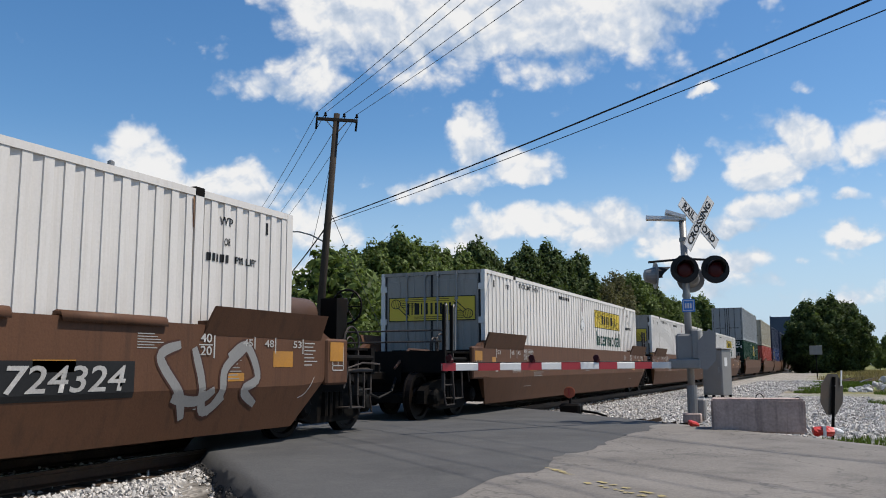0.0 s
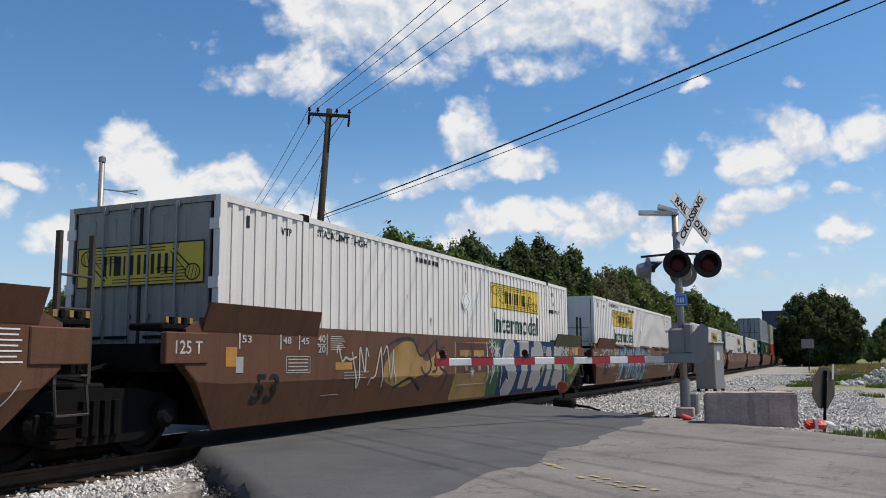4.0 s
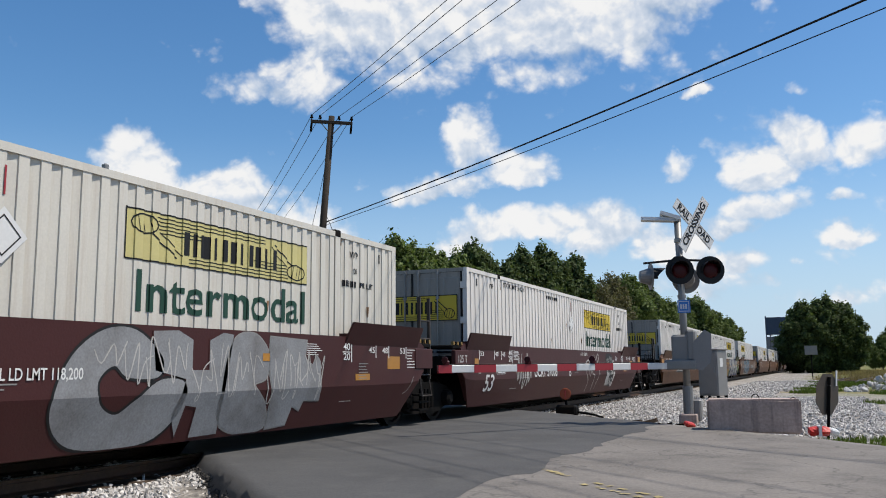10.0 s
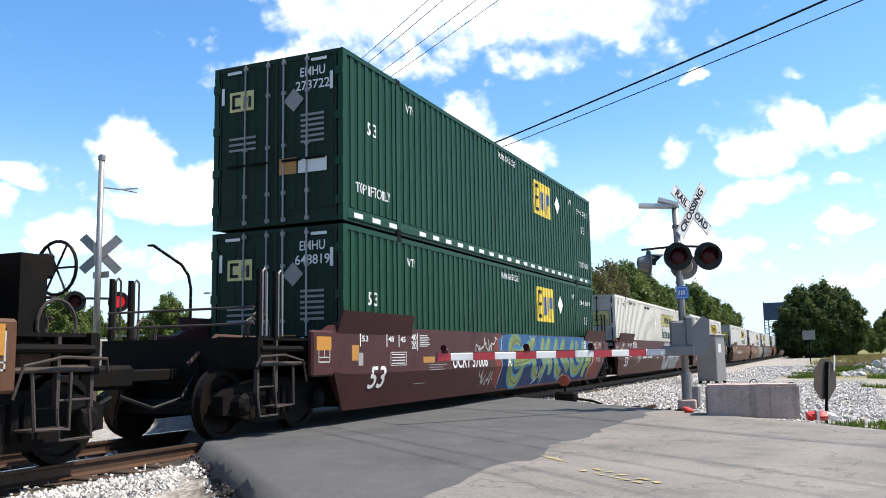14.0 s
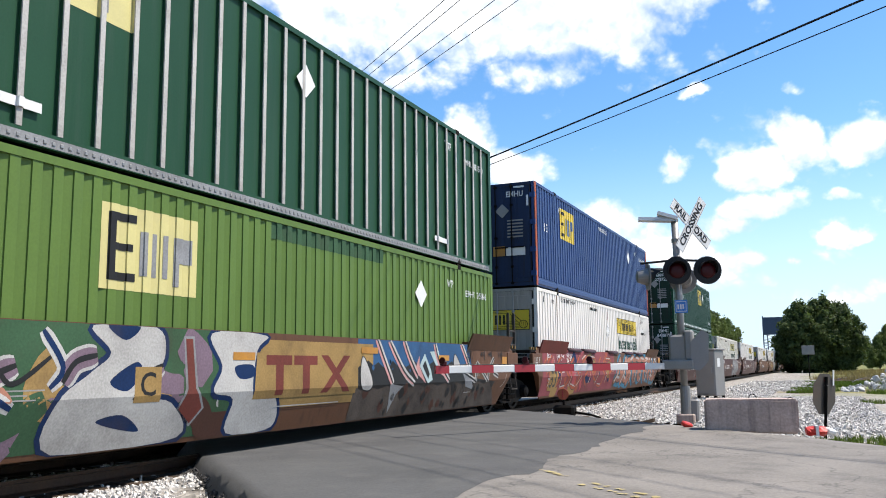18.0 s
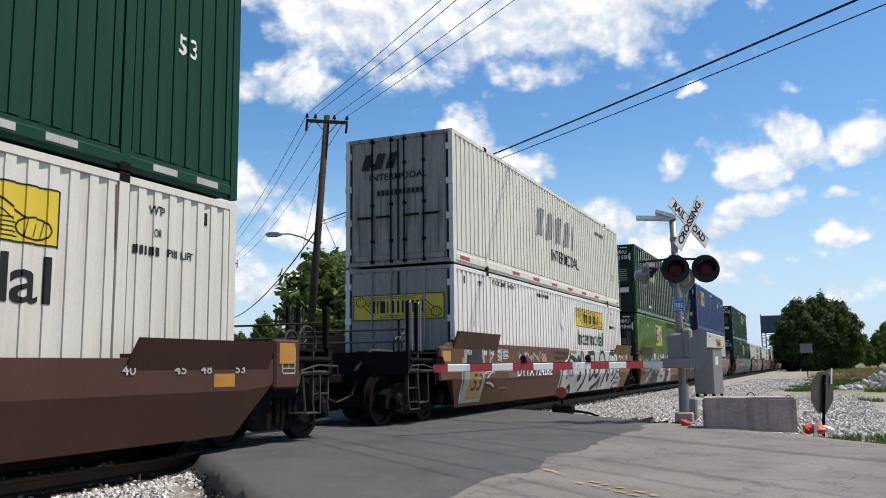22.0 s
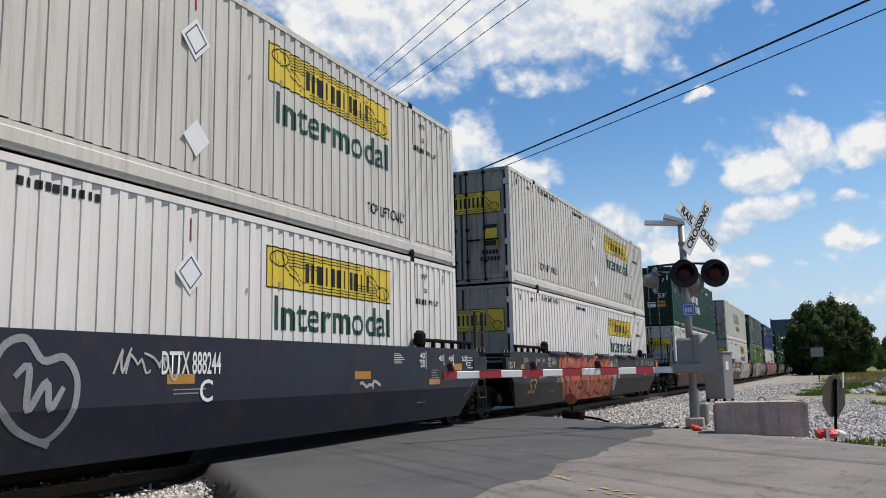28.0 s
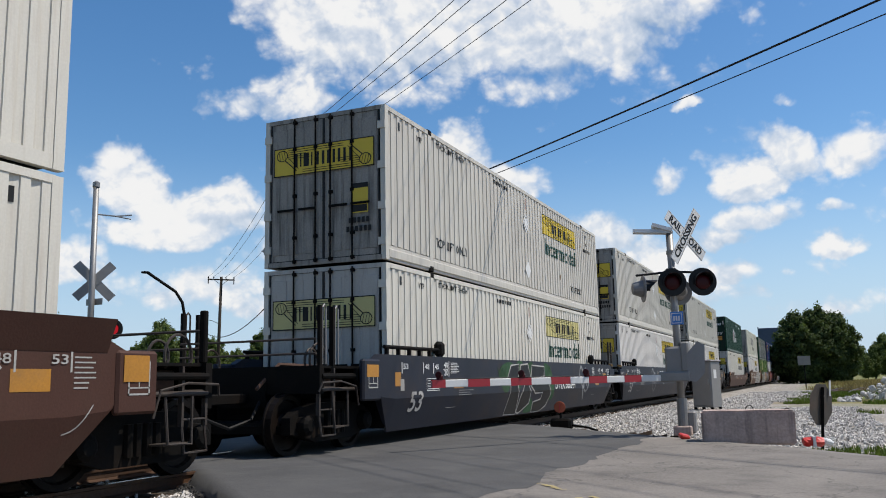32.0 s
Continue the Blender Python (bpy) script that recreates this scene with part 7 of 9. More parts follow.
    flat(r, "graffiti_spot", "chalk", [bend([(cy - w, cz), (cy, cz + w * 1.2), (cy + w, cz), (cy, cz - w * 1.2)]) for cy, cz, w in [(-4.3 + 0.19 * (k % 6) + rb.uniform(-0.03, 0.03), 0.5 + 0.16 * (k // 6) + rb.uniform(-0.04, 0.04), rb.uniform(0.035, 0.085)) for k in range(34)]], 0.0135)
    flat(r, "graffiti_spot", "chalk", [bend([(-4.4, 0.6), (-4.1, 0.85), (-3.95, 0.55), (-4.15, 0.42)]), bend([(-3.4, 0.85), (-3.15, 0.82), (-3.3, 0.55)])], 0.0165)
    sill_text(r, "UCRY 57008 B", 0.13, "whitepaint", -7.3, 1.42, 0.75)
    tag_lines(r, -13.6, -12.5, 0.5, 1.4, 3, 33, "chalk", 0.05)
    container("white", U[4], 0)
    r = well_car(U[5], "maroon", MAROON + " large silver graffiti letters", "joint", "joint")
    standard_marks(r, "whitepaint", "UCRY 57008", -11.2, 2.0, letter="C", y_letter=-9.0)
    sill_text(r, "WELL LD LMT 118,200", 0.16, "whitepaint", -7.7, 1.02, 1.2)
    outlined(r, [[(-7.45, 0.75), (-7.25, 1.2), (-6.85, 1.47), (-6.4, 1.48), (-6.0, 1.2), (-6.05, 0.98), (-6.5, 0.98), (-6.7, 1.1), (-6.9, 0.95), (-6.85, 0.72), (-6.6, 0.6), (-6.35, 0.75), (-6.0, 0.95), (-5.6, 0.9), (-5.65, 0.55), (-6.05, 0.27), (-6.9, 0.26), (-7.3, 0.42)]], "silver", "ink", None, 0.03, True)
    outlined(r, [[(-6.15, 1.48), (-5.75, 1.5), (-5.5, 1.4), (-5.5, 1.05), (-5.2, 1.05), (-5.2, 1.4), (-4.95, 1.5), (-4.75, 1.48), (-4.9, 0.8), (-4.85, 0.28), (-5.35, 0.27), (-5.35, 0.62), (-5.55, 0.65), (-5.6, 0.3), (-5.75, 0.55), (-5.6, 0.95), (-6.1, 1.05)]], "silver", "maroon", None, 0.02)
    outlined(r, [[(-4.95, 0.5), (-4.9, 1.1), (-4.7, 1.45), (-4.3, 1.5), (-4.0, 1.25), (-4.05, 0.95), (-4.3, 0.85), (-4.0, 0.6), (-3.9, 0.3), (-4.5, 0.26)]], "silver", "greypaint", None, 0.02, True)
    outlined(r, [[(-4.0, 1.05), (-3.98, 1.48), (-3.1, 1.45), (-3.15, 1.2), (-2.95, 1.1), (-2.85, 1.25), (-2.75, 1.15), (-2.7, 0.6), (-3.1, 0.62), (-3.15, 0.48), (-3.35, 0.55), (-3.4, 0.3), (-3.85, 0.27), (-3.9, 0.75)]], "silver", "greypaint", None, 0.02)
    tag_lines(r, -6.9, -5.6, 0.85, 1.45, 4, 43, "chalk", 0.018)
    tag_lines(r, -5.5, -4.2, 0.7, 1.4, 5, 44, "chalk", 0.018)
    tag_lines(r, -4.0, -2.7, 0.6, 1.35, 7, 45, "chalk", 0.02)
    sill_rects(r, "reflector", "orange", [(-4.15, -4.0, 1.16, 1.26)], 0.027)
    tag_lines(r, -13.5, -12.6, 0.65, 1.25, 3, 42, "chalk", 0.05)
    container("faded", U[5], 0)
    r = well_car(U[6], "maroon", MAROON + " blue and green graffiti mural", "joint", "coupler")
    standard_marks(r, "whitepaint", "UCRY 57008", -11.3, 1.9, letter="A", y_letter=-8.9, front=False)
    sill_rects(r, "graffiti_ground", "cobalt", [(-9.4, -1.5, 0.29, 1.53)], 0.007)
    spray(r, "graffiti_shape", "brick", [[(-9.75, 0.4), (-9.6, 0.8), (-9.75, 1.1), (-9.55, 1.48)]], 0.34, 0.004)
    spray(r, "graffiti_outline", "chalk", [[(-9.5, 0.3), (-9.42, 0.8), (-9.48, 1.1), (-9.38, 1.5)]], 0.03, 0.020)
    flat(r, "graffiti_ground", "azure", [bend([(-9.3, 1.0), (-9.3, 1.5), (-5.5, 1.52), (-1.6, 1.5), (-1.7, 1.1), (-3.5, 1.0), (-5.5, 1.15), (-7.5, 0.95)])], 0.0085)
    forms = [[(-8.1, 1.3), (-8.4, 1.42), (-8.78, 1.28), (-8.85, 0.9), (-8.75, 0.55), (-8.3, 0.40), (-8.0, 0.6), (-7.95, 0.85)], [(-8.75, 1.08), (-8.1, 1.05), (-7.5, 1.2), (-6.95, 1.42)], [(-8.6, 0.86), (-8.0, 0.9), (-7.3, 0.98)], [(-7.25, 1.1), (-7.05, 0.85), (-7.0, 0.65), (-6.65, 0.5)], [(-6.2, 1.45), (-6.35, 1.1), (-6.15, 0.8), (-6.4, 0.45)], [(-5.65, 1.45), (-5.95, 1.1), (-5.6, 0.75), (-5.55, 0.5)], [(-4.95, 1.45), (-5.2, 1.05), (-4.95, 0.62), (-4.5, 0.5)], [(-4.2, 1.42), (-4.6, 1.05), (-4.1, 0.8), (-3.75, 0.6)], [(-3.3, 1.42), (-3.6, 1.0), (-3.3, 0.62), (-2.8, 0.55), (-2.35, 0.8), (-2.2, 1.42)], [(-2.9, 1.4), (-2.95, 1.0), (-2.6, 0.9)]]
    spray(r, "graffiti_edge", "skyblue", forms, 0.36, 0.0115)
    spray(r, "graffiti_fill", "lime", forms, 0.24, 0.015)
    spray(r, "graffiti_crease", "ink", [[(a + 0.07, b - 0.03) for a, b in p] for p in forms], 0.02, 0.0185)
    spray(r, "graffiti_edge", "chalk", [[(-7.0, 0.3), (-6.5, 0.5), (-6.6, 0.75)], [(-6.3, 0.28), (-6.1, 0.6), (-6.3, 0.85)], [(-4.7, 0.3), (-4.2, 0.5)], [(-7.4, 1.5), (-7.1, 1.42), (-6.9, 1.5)]], 0.022, 0.0205)
    spray(r, "graffiti_shape", "lime", [[(-2.0, 0.35), (-1.9, 0.7), (-1.45, 0.95), (-1.3, 1.45)]], 0.34, 0.012)
    spray(r, "graffiti_shape", "brick", [[(-1.2, 0.35), (-1.1, 0.6), (-0.85, 0.85), (-0.55, 1.15), (-0.3, 1.45)], [(-0.8, 0.4), (-0.5, 0.8)]], 0.62, 0.014)
    spray(r, "graffiti_outline", "ink", [[(-1.58, 0.3), (-1.5, 0.62), (-1.22, 0.75), (-1.1, 1.05), (-0.75, 1.2), (-0.5, 1.5)]], 0.09, 0.0185)
    spray(r, "graffiti_outline", "chalk", [[(-1.5, 0.3), (-1.42, 0.62), (-1.14, 0.75), (-1.02, 1.02), (-0.68, 1.17), (-0.42, 1.5)]], 0.035, 0.021)
    tag_lines(r, -0.7, -0.15, 0.7, 1.3, 5, 55, "chalk", 0.022)
    tag_lines(r, -11.1, -9.8, 1.1, 1.45, 5, 52, "chalk", 0.035)
    tag_lines(r, -10.8, -9.9, 0.4, 0.75, 4, 53, "chalk", 0.03)
    container("green", U[6], 0)
    container("green", U[6], 1)
    # three brown units with murals
    r = well_car(U[7], "brown", BROWN + " pink and copper graffiti", "coupler", "joint", tank=True, wheel=True, lips="plum")
    sill_rects(r, "graffiti_ground", "pink", [(-16.4, -8.0, 0.29, 1.53)], 0.007)
    patches(r, -16.1, -8.2, ["coral", "pink", "redpaint", "cobalt", "sand", "pink"], 30, 64, 0.28)
    mural(r, -16.0, -8.4, 0.45, 1.38, 7, 61, "coral", "ink", None, "chalk", 0.10)
    mural(r, -7.6, -0.2, 0.42, 1.38, 7, 62, "peach", "ink", "skyblue", "chalk", 0.22)
    standard_marks(r, "whitepaint", "", fifty="")
    sill_rects(r, "number_panel", "sand", [(-15.75, -15.0, 0.42, 0.98)], 0.0225)
    sill_text(r, "53", 0.62, "ink", -15.38, 0.70, 0.58)
    paint_guide(r, False, "brick")
    container("white", U[7], 0)
    container("blue", U[7], 1)
    r = well_car(U[8], "brown", BROWN + " a many-coloured mural", "joint", "joint")
    sill_rects(r, "graffiti_ground", "forest", [(-16.3, -9.5, 0.29, 1.53)], 0.007)
    sill_rects(r, "graffiti_ground", "sand", [(-9.5, -6.1, 0.55, 1.45)], 0.0075)
    patches(r, -16.1, -9.4, ["mauve", "forest", "sand", "forest", "mauve", "dkbrown", "forest", "chalk"], 34, 71)
    for k in range(5):
        c = -15.2 + 0.95 * k
        for w, mt, o in ((0.26, "chalk", 0.0125), (0.19, "mauve", 0.0155), (0.06, "ink", 0.0185)):
            spray(r, "graffiti_leaf", mt, [[(c, 0.75 + 0.2 * (k % 2)), (c + 0.15, 1.0 + 0.15 * (k % 2)), (c + 0.42, 1.12 + 0.1 * (k % 2))]], w, o)
    outlined(r, [[(-12.0, 1.52), (-11.1, 1.53), (-10.95, 1.25), (-11.1, 1.0), (-11.35, 0.78), (-10.8, 0.7), (-10.55, 0.3), (-12.3, 0.26), (-12.4, 0.75), (-12.0, 1.05), (-11.75, 1.25)], [(-10.15, 1.5), (-9.05, 1.5), (-9.25, 1.3), (-9.3, 0.72), (-8.8, 0.7), (-8.7, 0.3), (-9.65, 0.28), (-9.7, 0.7), (-10.1, 0.8), (-9.95, 1.1)]], "chalk", "cobalt", None, 0.06, True, 0.0125)
    flat(r, "graffiti_shade", "cobalt", [bend([(-11.75, 0.95), (-11.4, 1.15), (-11.3, 1.05), (-11.5, 0.85)]), bend([(-11.85, 0.55), (-11.5, 0.6), (-11.2, 0.42), (-11.5, 0.45)]), bend([(-9.7, 1.1), (-9.35, 1.12), (-9.3, 0.98), (-9.6, 0.95)]), bend([(-11.8, 1.53), (-11.55, 1.38), (-11.35, 1.53)])], 0.0185)
    outlined(r, [[(-10.62, 1.42), (-10.5, 1.42), (-10.42, 0.85), (-10.25, 0.62), (-10.4, 0.45), (-10.65, 0.62), (-10.55, 0.85)]], "brick", "silver", None, 0.04, False, 0.0125)
    flat(r, "graffiti_shape", "peach", [bend([(-13.6, 0.9), (-13.25, 1.05), (-12.9, 0.8), (-13.2, 0.65)])], 0.0125)
    for q in ([(-13.7, 1.28), (-13.3, 0.95), (-12.9, 0.72)], [(-14.5, 1.02), (-14.3, 1.2), (-14.0, 1.0), (-14.2, 0.6), (-14.5, 0.75)], [(-12.6, 1.45), (-12.35, 1.1), (-12.5, 0.9)], [(-15.7, 1.2), (-15.2, 1.15), (-14.9, 0.95)]):
        spray(r, "graffiti_edge", "chalk", [q], 0.15, 0.0125)
        spray(r, "graffiti_core", "cobalt", [q], 0.06, 0.0165)
    spray(r, "graffiti_outline", "ink", [[(-13.6, 0.9), (-13.4, 1.25), (-13.1, 1.1), (-12.9, 0.95), (-12.5, 1.2)], [(-14.0, 0.3), (-13.7, 0.6), (-13.4, 0.3)]], 0.05, 0.0175)
    flat(r, "number_panel", "sand", [[(-9.3, 0.68), (-9.25, 1.28), (-6.72, 1.3), (-6.65, 0.68)]], 0.0185)
    sill_rects(r, "panel_block", "brick", [(-9.05, -8.45, 1.12, 1.25), (-8.83, -8.65, 0.72, 1.12), (-8.4, -7.8, 1.12, 1.25), (-8.18, -8.0, 0.72, 1.12)], 0.022)
    flat(r, "panel_block", "brick", [[(-7.7, 0.72), (-7.05, 1.26), (-6.85, 1.26), (-7.5, 0.72)], [(-7.7, 1.26), (-7.5, 1.26), (-6.85, 0.72), (-7.05, 0.72)]], 0.022)
    # blue sky over a black ragged band over mottled brown
    flat(r, "graffiti_ground", "azure", [[(-6.6, 0.8), (-6.6, 1.53), (-2.0, 1.53), (-1.75, 1.0), (-2.4, 0.8)]], 0.006)
    ragged = [(-6.6, 0.5)] + [(-6.6 + 0.17 * k, 1.08 + 0.11 * ((k * 7) % 5) / 4) for k in range(29)] + [(-1.7, 0.85), (-0.4, 0.75), (-0.6, 0.5)]
    flat(r, "graffiti_ground", "ink", [ragged], 0.0085)
    flat(r, "graffiti_ground", "taupe", [[(-6.7, 0.25), (-6.7, 0.78)] + [(-6.5 + 0.3 * k, 0.72 + 0.05 * (k % 2)) for k in range(20)] + [(-0.5, 0.6), (-0.2, 0.25)]], 0.011)
    rr = random.Random(74)
    flat(r, "graffiti_patch", "dkbrown", [bend([(cy - w, cz), (cy, cz + w * 1.3), (cy + w, cz), (cy, cz - w)]) for cy, cz, w in [(rr.uniform(-6.3, -1.0), rr.uniform(0.32, 0.68), rr.uniform(0.04, 0.11)) for _ in range(22)]], 0.0135)
    flat(r, "graffiti_patch", "ink", [bend([(cy - w, cz), (cy, cz + w), (cy + w, cz), (cy, cz - w)]) for cy, cz, w in [(rr.uniform(-6.3, -1.0), rr.uniform(0.32, 0.72), rr.uniform(0.04, 0.10)) for _ in range(22)]], 0.0165)
    flat(r, "graffiti_patch", "azure", [bend([(cy - w, cz), (cy, cz + w), (cy + w, cz), (cy, cz - w)]) for cy, cz, w in [(rr.uniform(-6.3, -2.0), rr.uniform(0.98, 1.2), rr.uniform(0.02, 0.06)) for _ in range(16)]], 0.0135)
    outlined(r, [[(-6.5, 0.8), (-6.45, 1.25), (-6.15, 0.9), (-6.2, 0.72)], [(-2.76, 1.12), (-2.7, 1.32), (-2.46, 1.12), (-2.6, 1.05)]], "chalk", "ink", None, 0.02, True, 0.0145)
    flat(r, "graffiti_fill", "ice", [[(-4.35, 1.1), (-4.12, 1.33), (-3.85, 1.02), (-3.78, 0.84), (-4.0, 0.78)], [(-3.9, 1.36), (-3.5, 1.38), (-3.38, 1.12), (-3.62, 1.1)]], 0.0165)
    flat(r, "graffiti_core", "ink", [[(-4.22, 1.1), (-4.1, 1.2), (-3.92, 0.95), (-3.98, 0.86)]], 0.0195)
    flat(r, "graffiti_fill", "rose", [[(-4.5, 1.08), (-4.35, 1.28), (-4.35, 1.1), (-4.08, 0.78), (-4.42, 0.95)], [(-3.6, 1.12), (-3.35, 1.05), (-3.1, 0.85), (-3.4, 0.95)]], 0.0165)
    flat(r, "graffiti_fill", "silver", [[(-2.3, 0.95), (-1.9, 0.85), (-1.6, 0.6), (-2.1, 0.68)], [(-5.5, 0.8), (-5.35, 0.3), (-5.2, 0.62), (-5.0, 0.75)]], 0.0165)
    diag = [[(-5.95, 1.52), (-5.75, 1.25), (-5.4, 0.8)], [(-5.5, 1.5), (-5.2, 1.2), (-4.9, 0.95), (-4.55, 0.78)], [(-4.95, 1.52), (-4.75, 1.25), (-4.4, 0.9)], [(-3.65, 1.5), (-3.45, 1.15), (-3.0, 0.8)], [(-2.35, 1.52), (-2.1, 1.25), (-1.88, 0.98)]]
    spray(r, "graffiti_edge", "chalk", diag, 0.15, 0.0135)
    spray(r, "graffiti_fill", "rose", [[(a - 0.06, b) for a, b in p] for p in diag], 0.06, 0.0175)
    spray(r, "graffiti_crease", "ink", diag, 0.04, 0.0205)
    zig = [[(-2.15, 0.93), (-1.6, 0.78)], [(-1.6, 0.76), (-1.5, 1.17)], [(-1.5, 1.17), (-0.9, 0.78)], [(-0.88, 0.76), (-0.8, 1.0), (-0.48, 1.27)], [(-0.55, 0.95), (-0.22, 0.86)]]
    spray(r, "graffiti_edge", "chalk", zig, 0.11, 0.0135)
    spray(r, "graffiti_core", "ink", zig, 0.045, 0.0175)
    sill_rects(r, "reflector", "orange", [(-9.75, -9.3, 1.18, 1.28), (-6.5, -5.95, 1.3, 1.4), (-3.5, -3.0, 1.2, 1.3), (0.05, 0.35, 1.12, 1.3)], 0.026)
    sill_rects(r, "stencil_line", "chalk", [(-8.8, -7.1, 0.56, 0.575)], 0.026)
    sill_rects(r, "number_panel", "sand", [(-15.85, -15.1, 0.32, 0.98)], 0.0215)
    sill_rects(r, "number_panel", "sand", [(-11.4, -11.0, 0.72, 1.1)], 0.0215)
    sill_text(r, "53", 0.72, "ink", -15.47, 0.66, 0.62)
    standard_marks(r, "ink", "", fifty="", front=False, load=False, letter="C", y_letter=-11.2)
    paint_guide(r, False, "moss")
    container("olive", U[8], 0)
    container("sheet", U[8], 1)
    r = well_car(U[9], "brown", BROWN + " white block graffiti letters", "joint", "coupler")
    standard_marks(r, "whitepaint", "DTTX 724282", -11.3, 2.9, "dkbrown", fifty="ink", letter="", front=False)
    flat(r, "graffiti_outline", "whitepaint", [[(-8.92, 0.24), (-8.98, 1.0), (-8.4, 1.2), (-8.05, 1.35), (-8.0, 1.53), (-1.7, 1.53), (-1.55, 0.9), (-2.2, 0.24)]], 0.007)
    flat(r, "graffiti_fill", "chalk", [[(-8.7, 0.24), (-8.72, 0.92), (-8.2, 1.08), (-7.75, 1.3), (-7.7, 1.5), (-1.85, 1.5), (-1.75, 0.9), (-2.3, 0.24)]], 0.0105)
    strokes = [[(-8.75, 0.24), (-8.82, 0.9), (-8.45, 1.02), (-8.0, 1.22), (-7.85, 1.5)], [(-8.1, 0.24), (-7.85, 0.45), (-7.6, 0.28)], [(-7.85, 1.3), (-7.3, 1.2), (-7.0, 1.0), (-6.75, 1.1), (-6.65, 1.5)], [(-6.5, 1.5), (-6.3, 1.1), (-6.15, 0.85), (-6.25, 0.55), (-6.7, 0.26)], [(-7.15, 1.12), (-6.95, 1.3), (-6.85, 1.1), (-7.1, 1.08)], [(-7.05, 0.65), (-6.85, 0.82), (-6.75, 0.7), (-7.0, 0.6)], [(-5.75, 1.5), (-5.65, 1.0), (-5.55, 0.62), (-5.2, 0.75), (-4.95, 1.0)], [(-5.72, 1.42), (-5.0, 1.45)], [(-4.95, 1.45), (-5.0, 0.85), (-4.75, 0.7), (-4.45, 0.85), (-4.2, 1.42)], [(-5.2, 0.3), (-4.5, 0.45), (-4.2, 0.62), (-4.25, 0.3)], [(-4.15, 1.45), (-3.7, 1.47), (-3.3, 0.9), (-3.0, 0.55), (-2.95, 1.0), (-2.85, 1.42)], [(-3.75, 0.35), (-3.5, 0.8), (-3.3, 0.9)], [(-2.75, 1.45), (-2.1, 1.42), (-1.8, 1.1), (-1.95, 0.7), (-2.3, 0.45)], [(-2.6, 1.05), (-2.35, 1.12), (-2.3, 0.85), (-2.55, 0.72)]]
    spray(r, "graffiti_outline", "ink", strokes, 0.15, 0.0145)
    tag_lines(r, -8.3, -7.6, 0.68, 1.0, 4, 84, "ink", 0.03)
    for q in (1.36, 1.22, 1.06):
        tag_lines(r, -9.6, -8.2, q, q + 0.1, 7, int(q * 100), "ink", 0.028)
    sill_text(r, "A", 0.34, "ink", -9.3, 0.9, 0.24)
    sill_rects(r, "number_panel", "sand", [(-8.0, -7.2, 1.40, 1.50), (-7.9, -6.7, 0.98, 1.05)], 0.020)
    sill_text(r, "LD LMT 181000 PER UNIT", 0.07, "ink", -7.3, 1.015, 1.1)
    sill_rects(r, "reflector", "orange", [(-5.65, -5.25, 1.22, 1.31), (-10.75, -10.3, 1.16, 1.27)], 0.0255)
    sill_rects(r, "stencil_line", "chalk", [(-8.6, -7.1, 0.60, 0.615)], 0.0255)
    sill_rects(r, "graffiti_ground", "greypaint", [(-16.1, -14.9, 0.30, 1.40)], 0.010)
    sill_rects(r, "graffiti_ground", "charcoal", [(-15.95, -15.05, 1.05, 1.52)], 0.016)
    sill_rects(r, "number_panel", "sand", [(-15.75, -15.05, 0.4, 0.95)], 0.022)
    spray(r, "graffiti_wing", "chalk", [[(-14.85, 0.9), (-14.6, 1.15), (-14.35, 1.35)], [(-14.8, 0.8), (-14.5, 0.92), (-14.2, 1.0)], [(-14.8, 0.7), (-14.5, 0.68), (-14.25, 0.6)], [(-16.1, 0.35), (-16.2, 0.9), (-15.9, 1.4)]], 0.05, 0.022)
    tag_lines(r, -12.6, -10.4, 1.1, 1.45, 6, 83, "chalk", 0.04)
    flat(r, "graffiti_ground", "tan", [[(-1.7, 0.26), (-1.55, 0.9), (-1.75, 1.5), (0.5, 1.42), (0.5, 0.85), (0.2, 0.5), (0.05, 0.27)]], 0.0065)
    flat(r, "graffiti_fill", "chalk", [[(-1.9, 0.26), (-1.95, 1.0), (-1.6, 1.25), (-1.35, 1.05), (-1.2, 0.7), (-0.9, 0.6), (-0.95, 0.27)]], 0.0095)
    spray(r, "graffiti_outline", "ink", [[(-1.6, 1.28), (-1.38, 1.05), (-1.2, 0.72), (-0.88, 0.6), (-0.95, 0.3)]], 0.07, 0.0145)
    for q in (1.12, 0.92):
        tag_lines(r, -1.15, -0.25, q, q + 0.12, 5, int(q * 100) + 1, "ink", 0.028)
    for q in (0.75, 0.55, 0.38):
        tag_lines(r, -1.8, -1.3, q, q + 0.1, 4, int(q * 100) + 2, "ink", 0.03)
    paint_guide(r, True, "tan")
    container("white", U[9], 0)
    container("swift", U[9], 1)
    # a single lower car
    r = well_car(U[10], "dkbrown", "dark reddish brown well car with low sides", "coupler", "coupler", top=1.18)
    sill_text(r, "FEC 71165", 0.34, "chalk", -11.2, 0.98, 1.9)
    sill_text(r, "FEC 71165", 0.13, "chalk", -8.0, 1.06, 0.6)
    sill_text(r, "LD LMT 160000", 0.13, "chalk", -7.0, 0.9, 0.9)
    sill_rects(r, "reflector", "orange", [(-10.0, -9.7, 0.84, 0.98), (-6.4, -6.0, 0.82, 0.9), (-16.9, -16.4, 0.82, 0.98), (-0.6, -0.2, 0.84, 1.0)])
    sill_rects(r, "stencil_bar", "chalk", [(-10.4, -9.9, 1.08, 1.12), (-4.8, -4.4, 1.02, 1.05), (-16.2, -15.8, 1.06, 1.1)], 0.011)
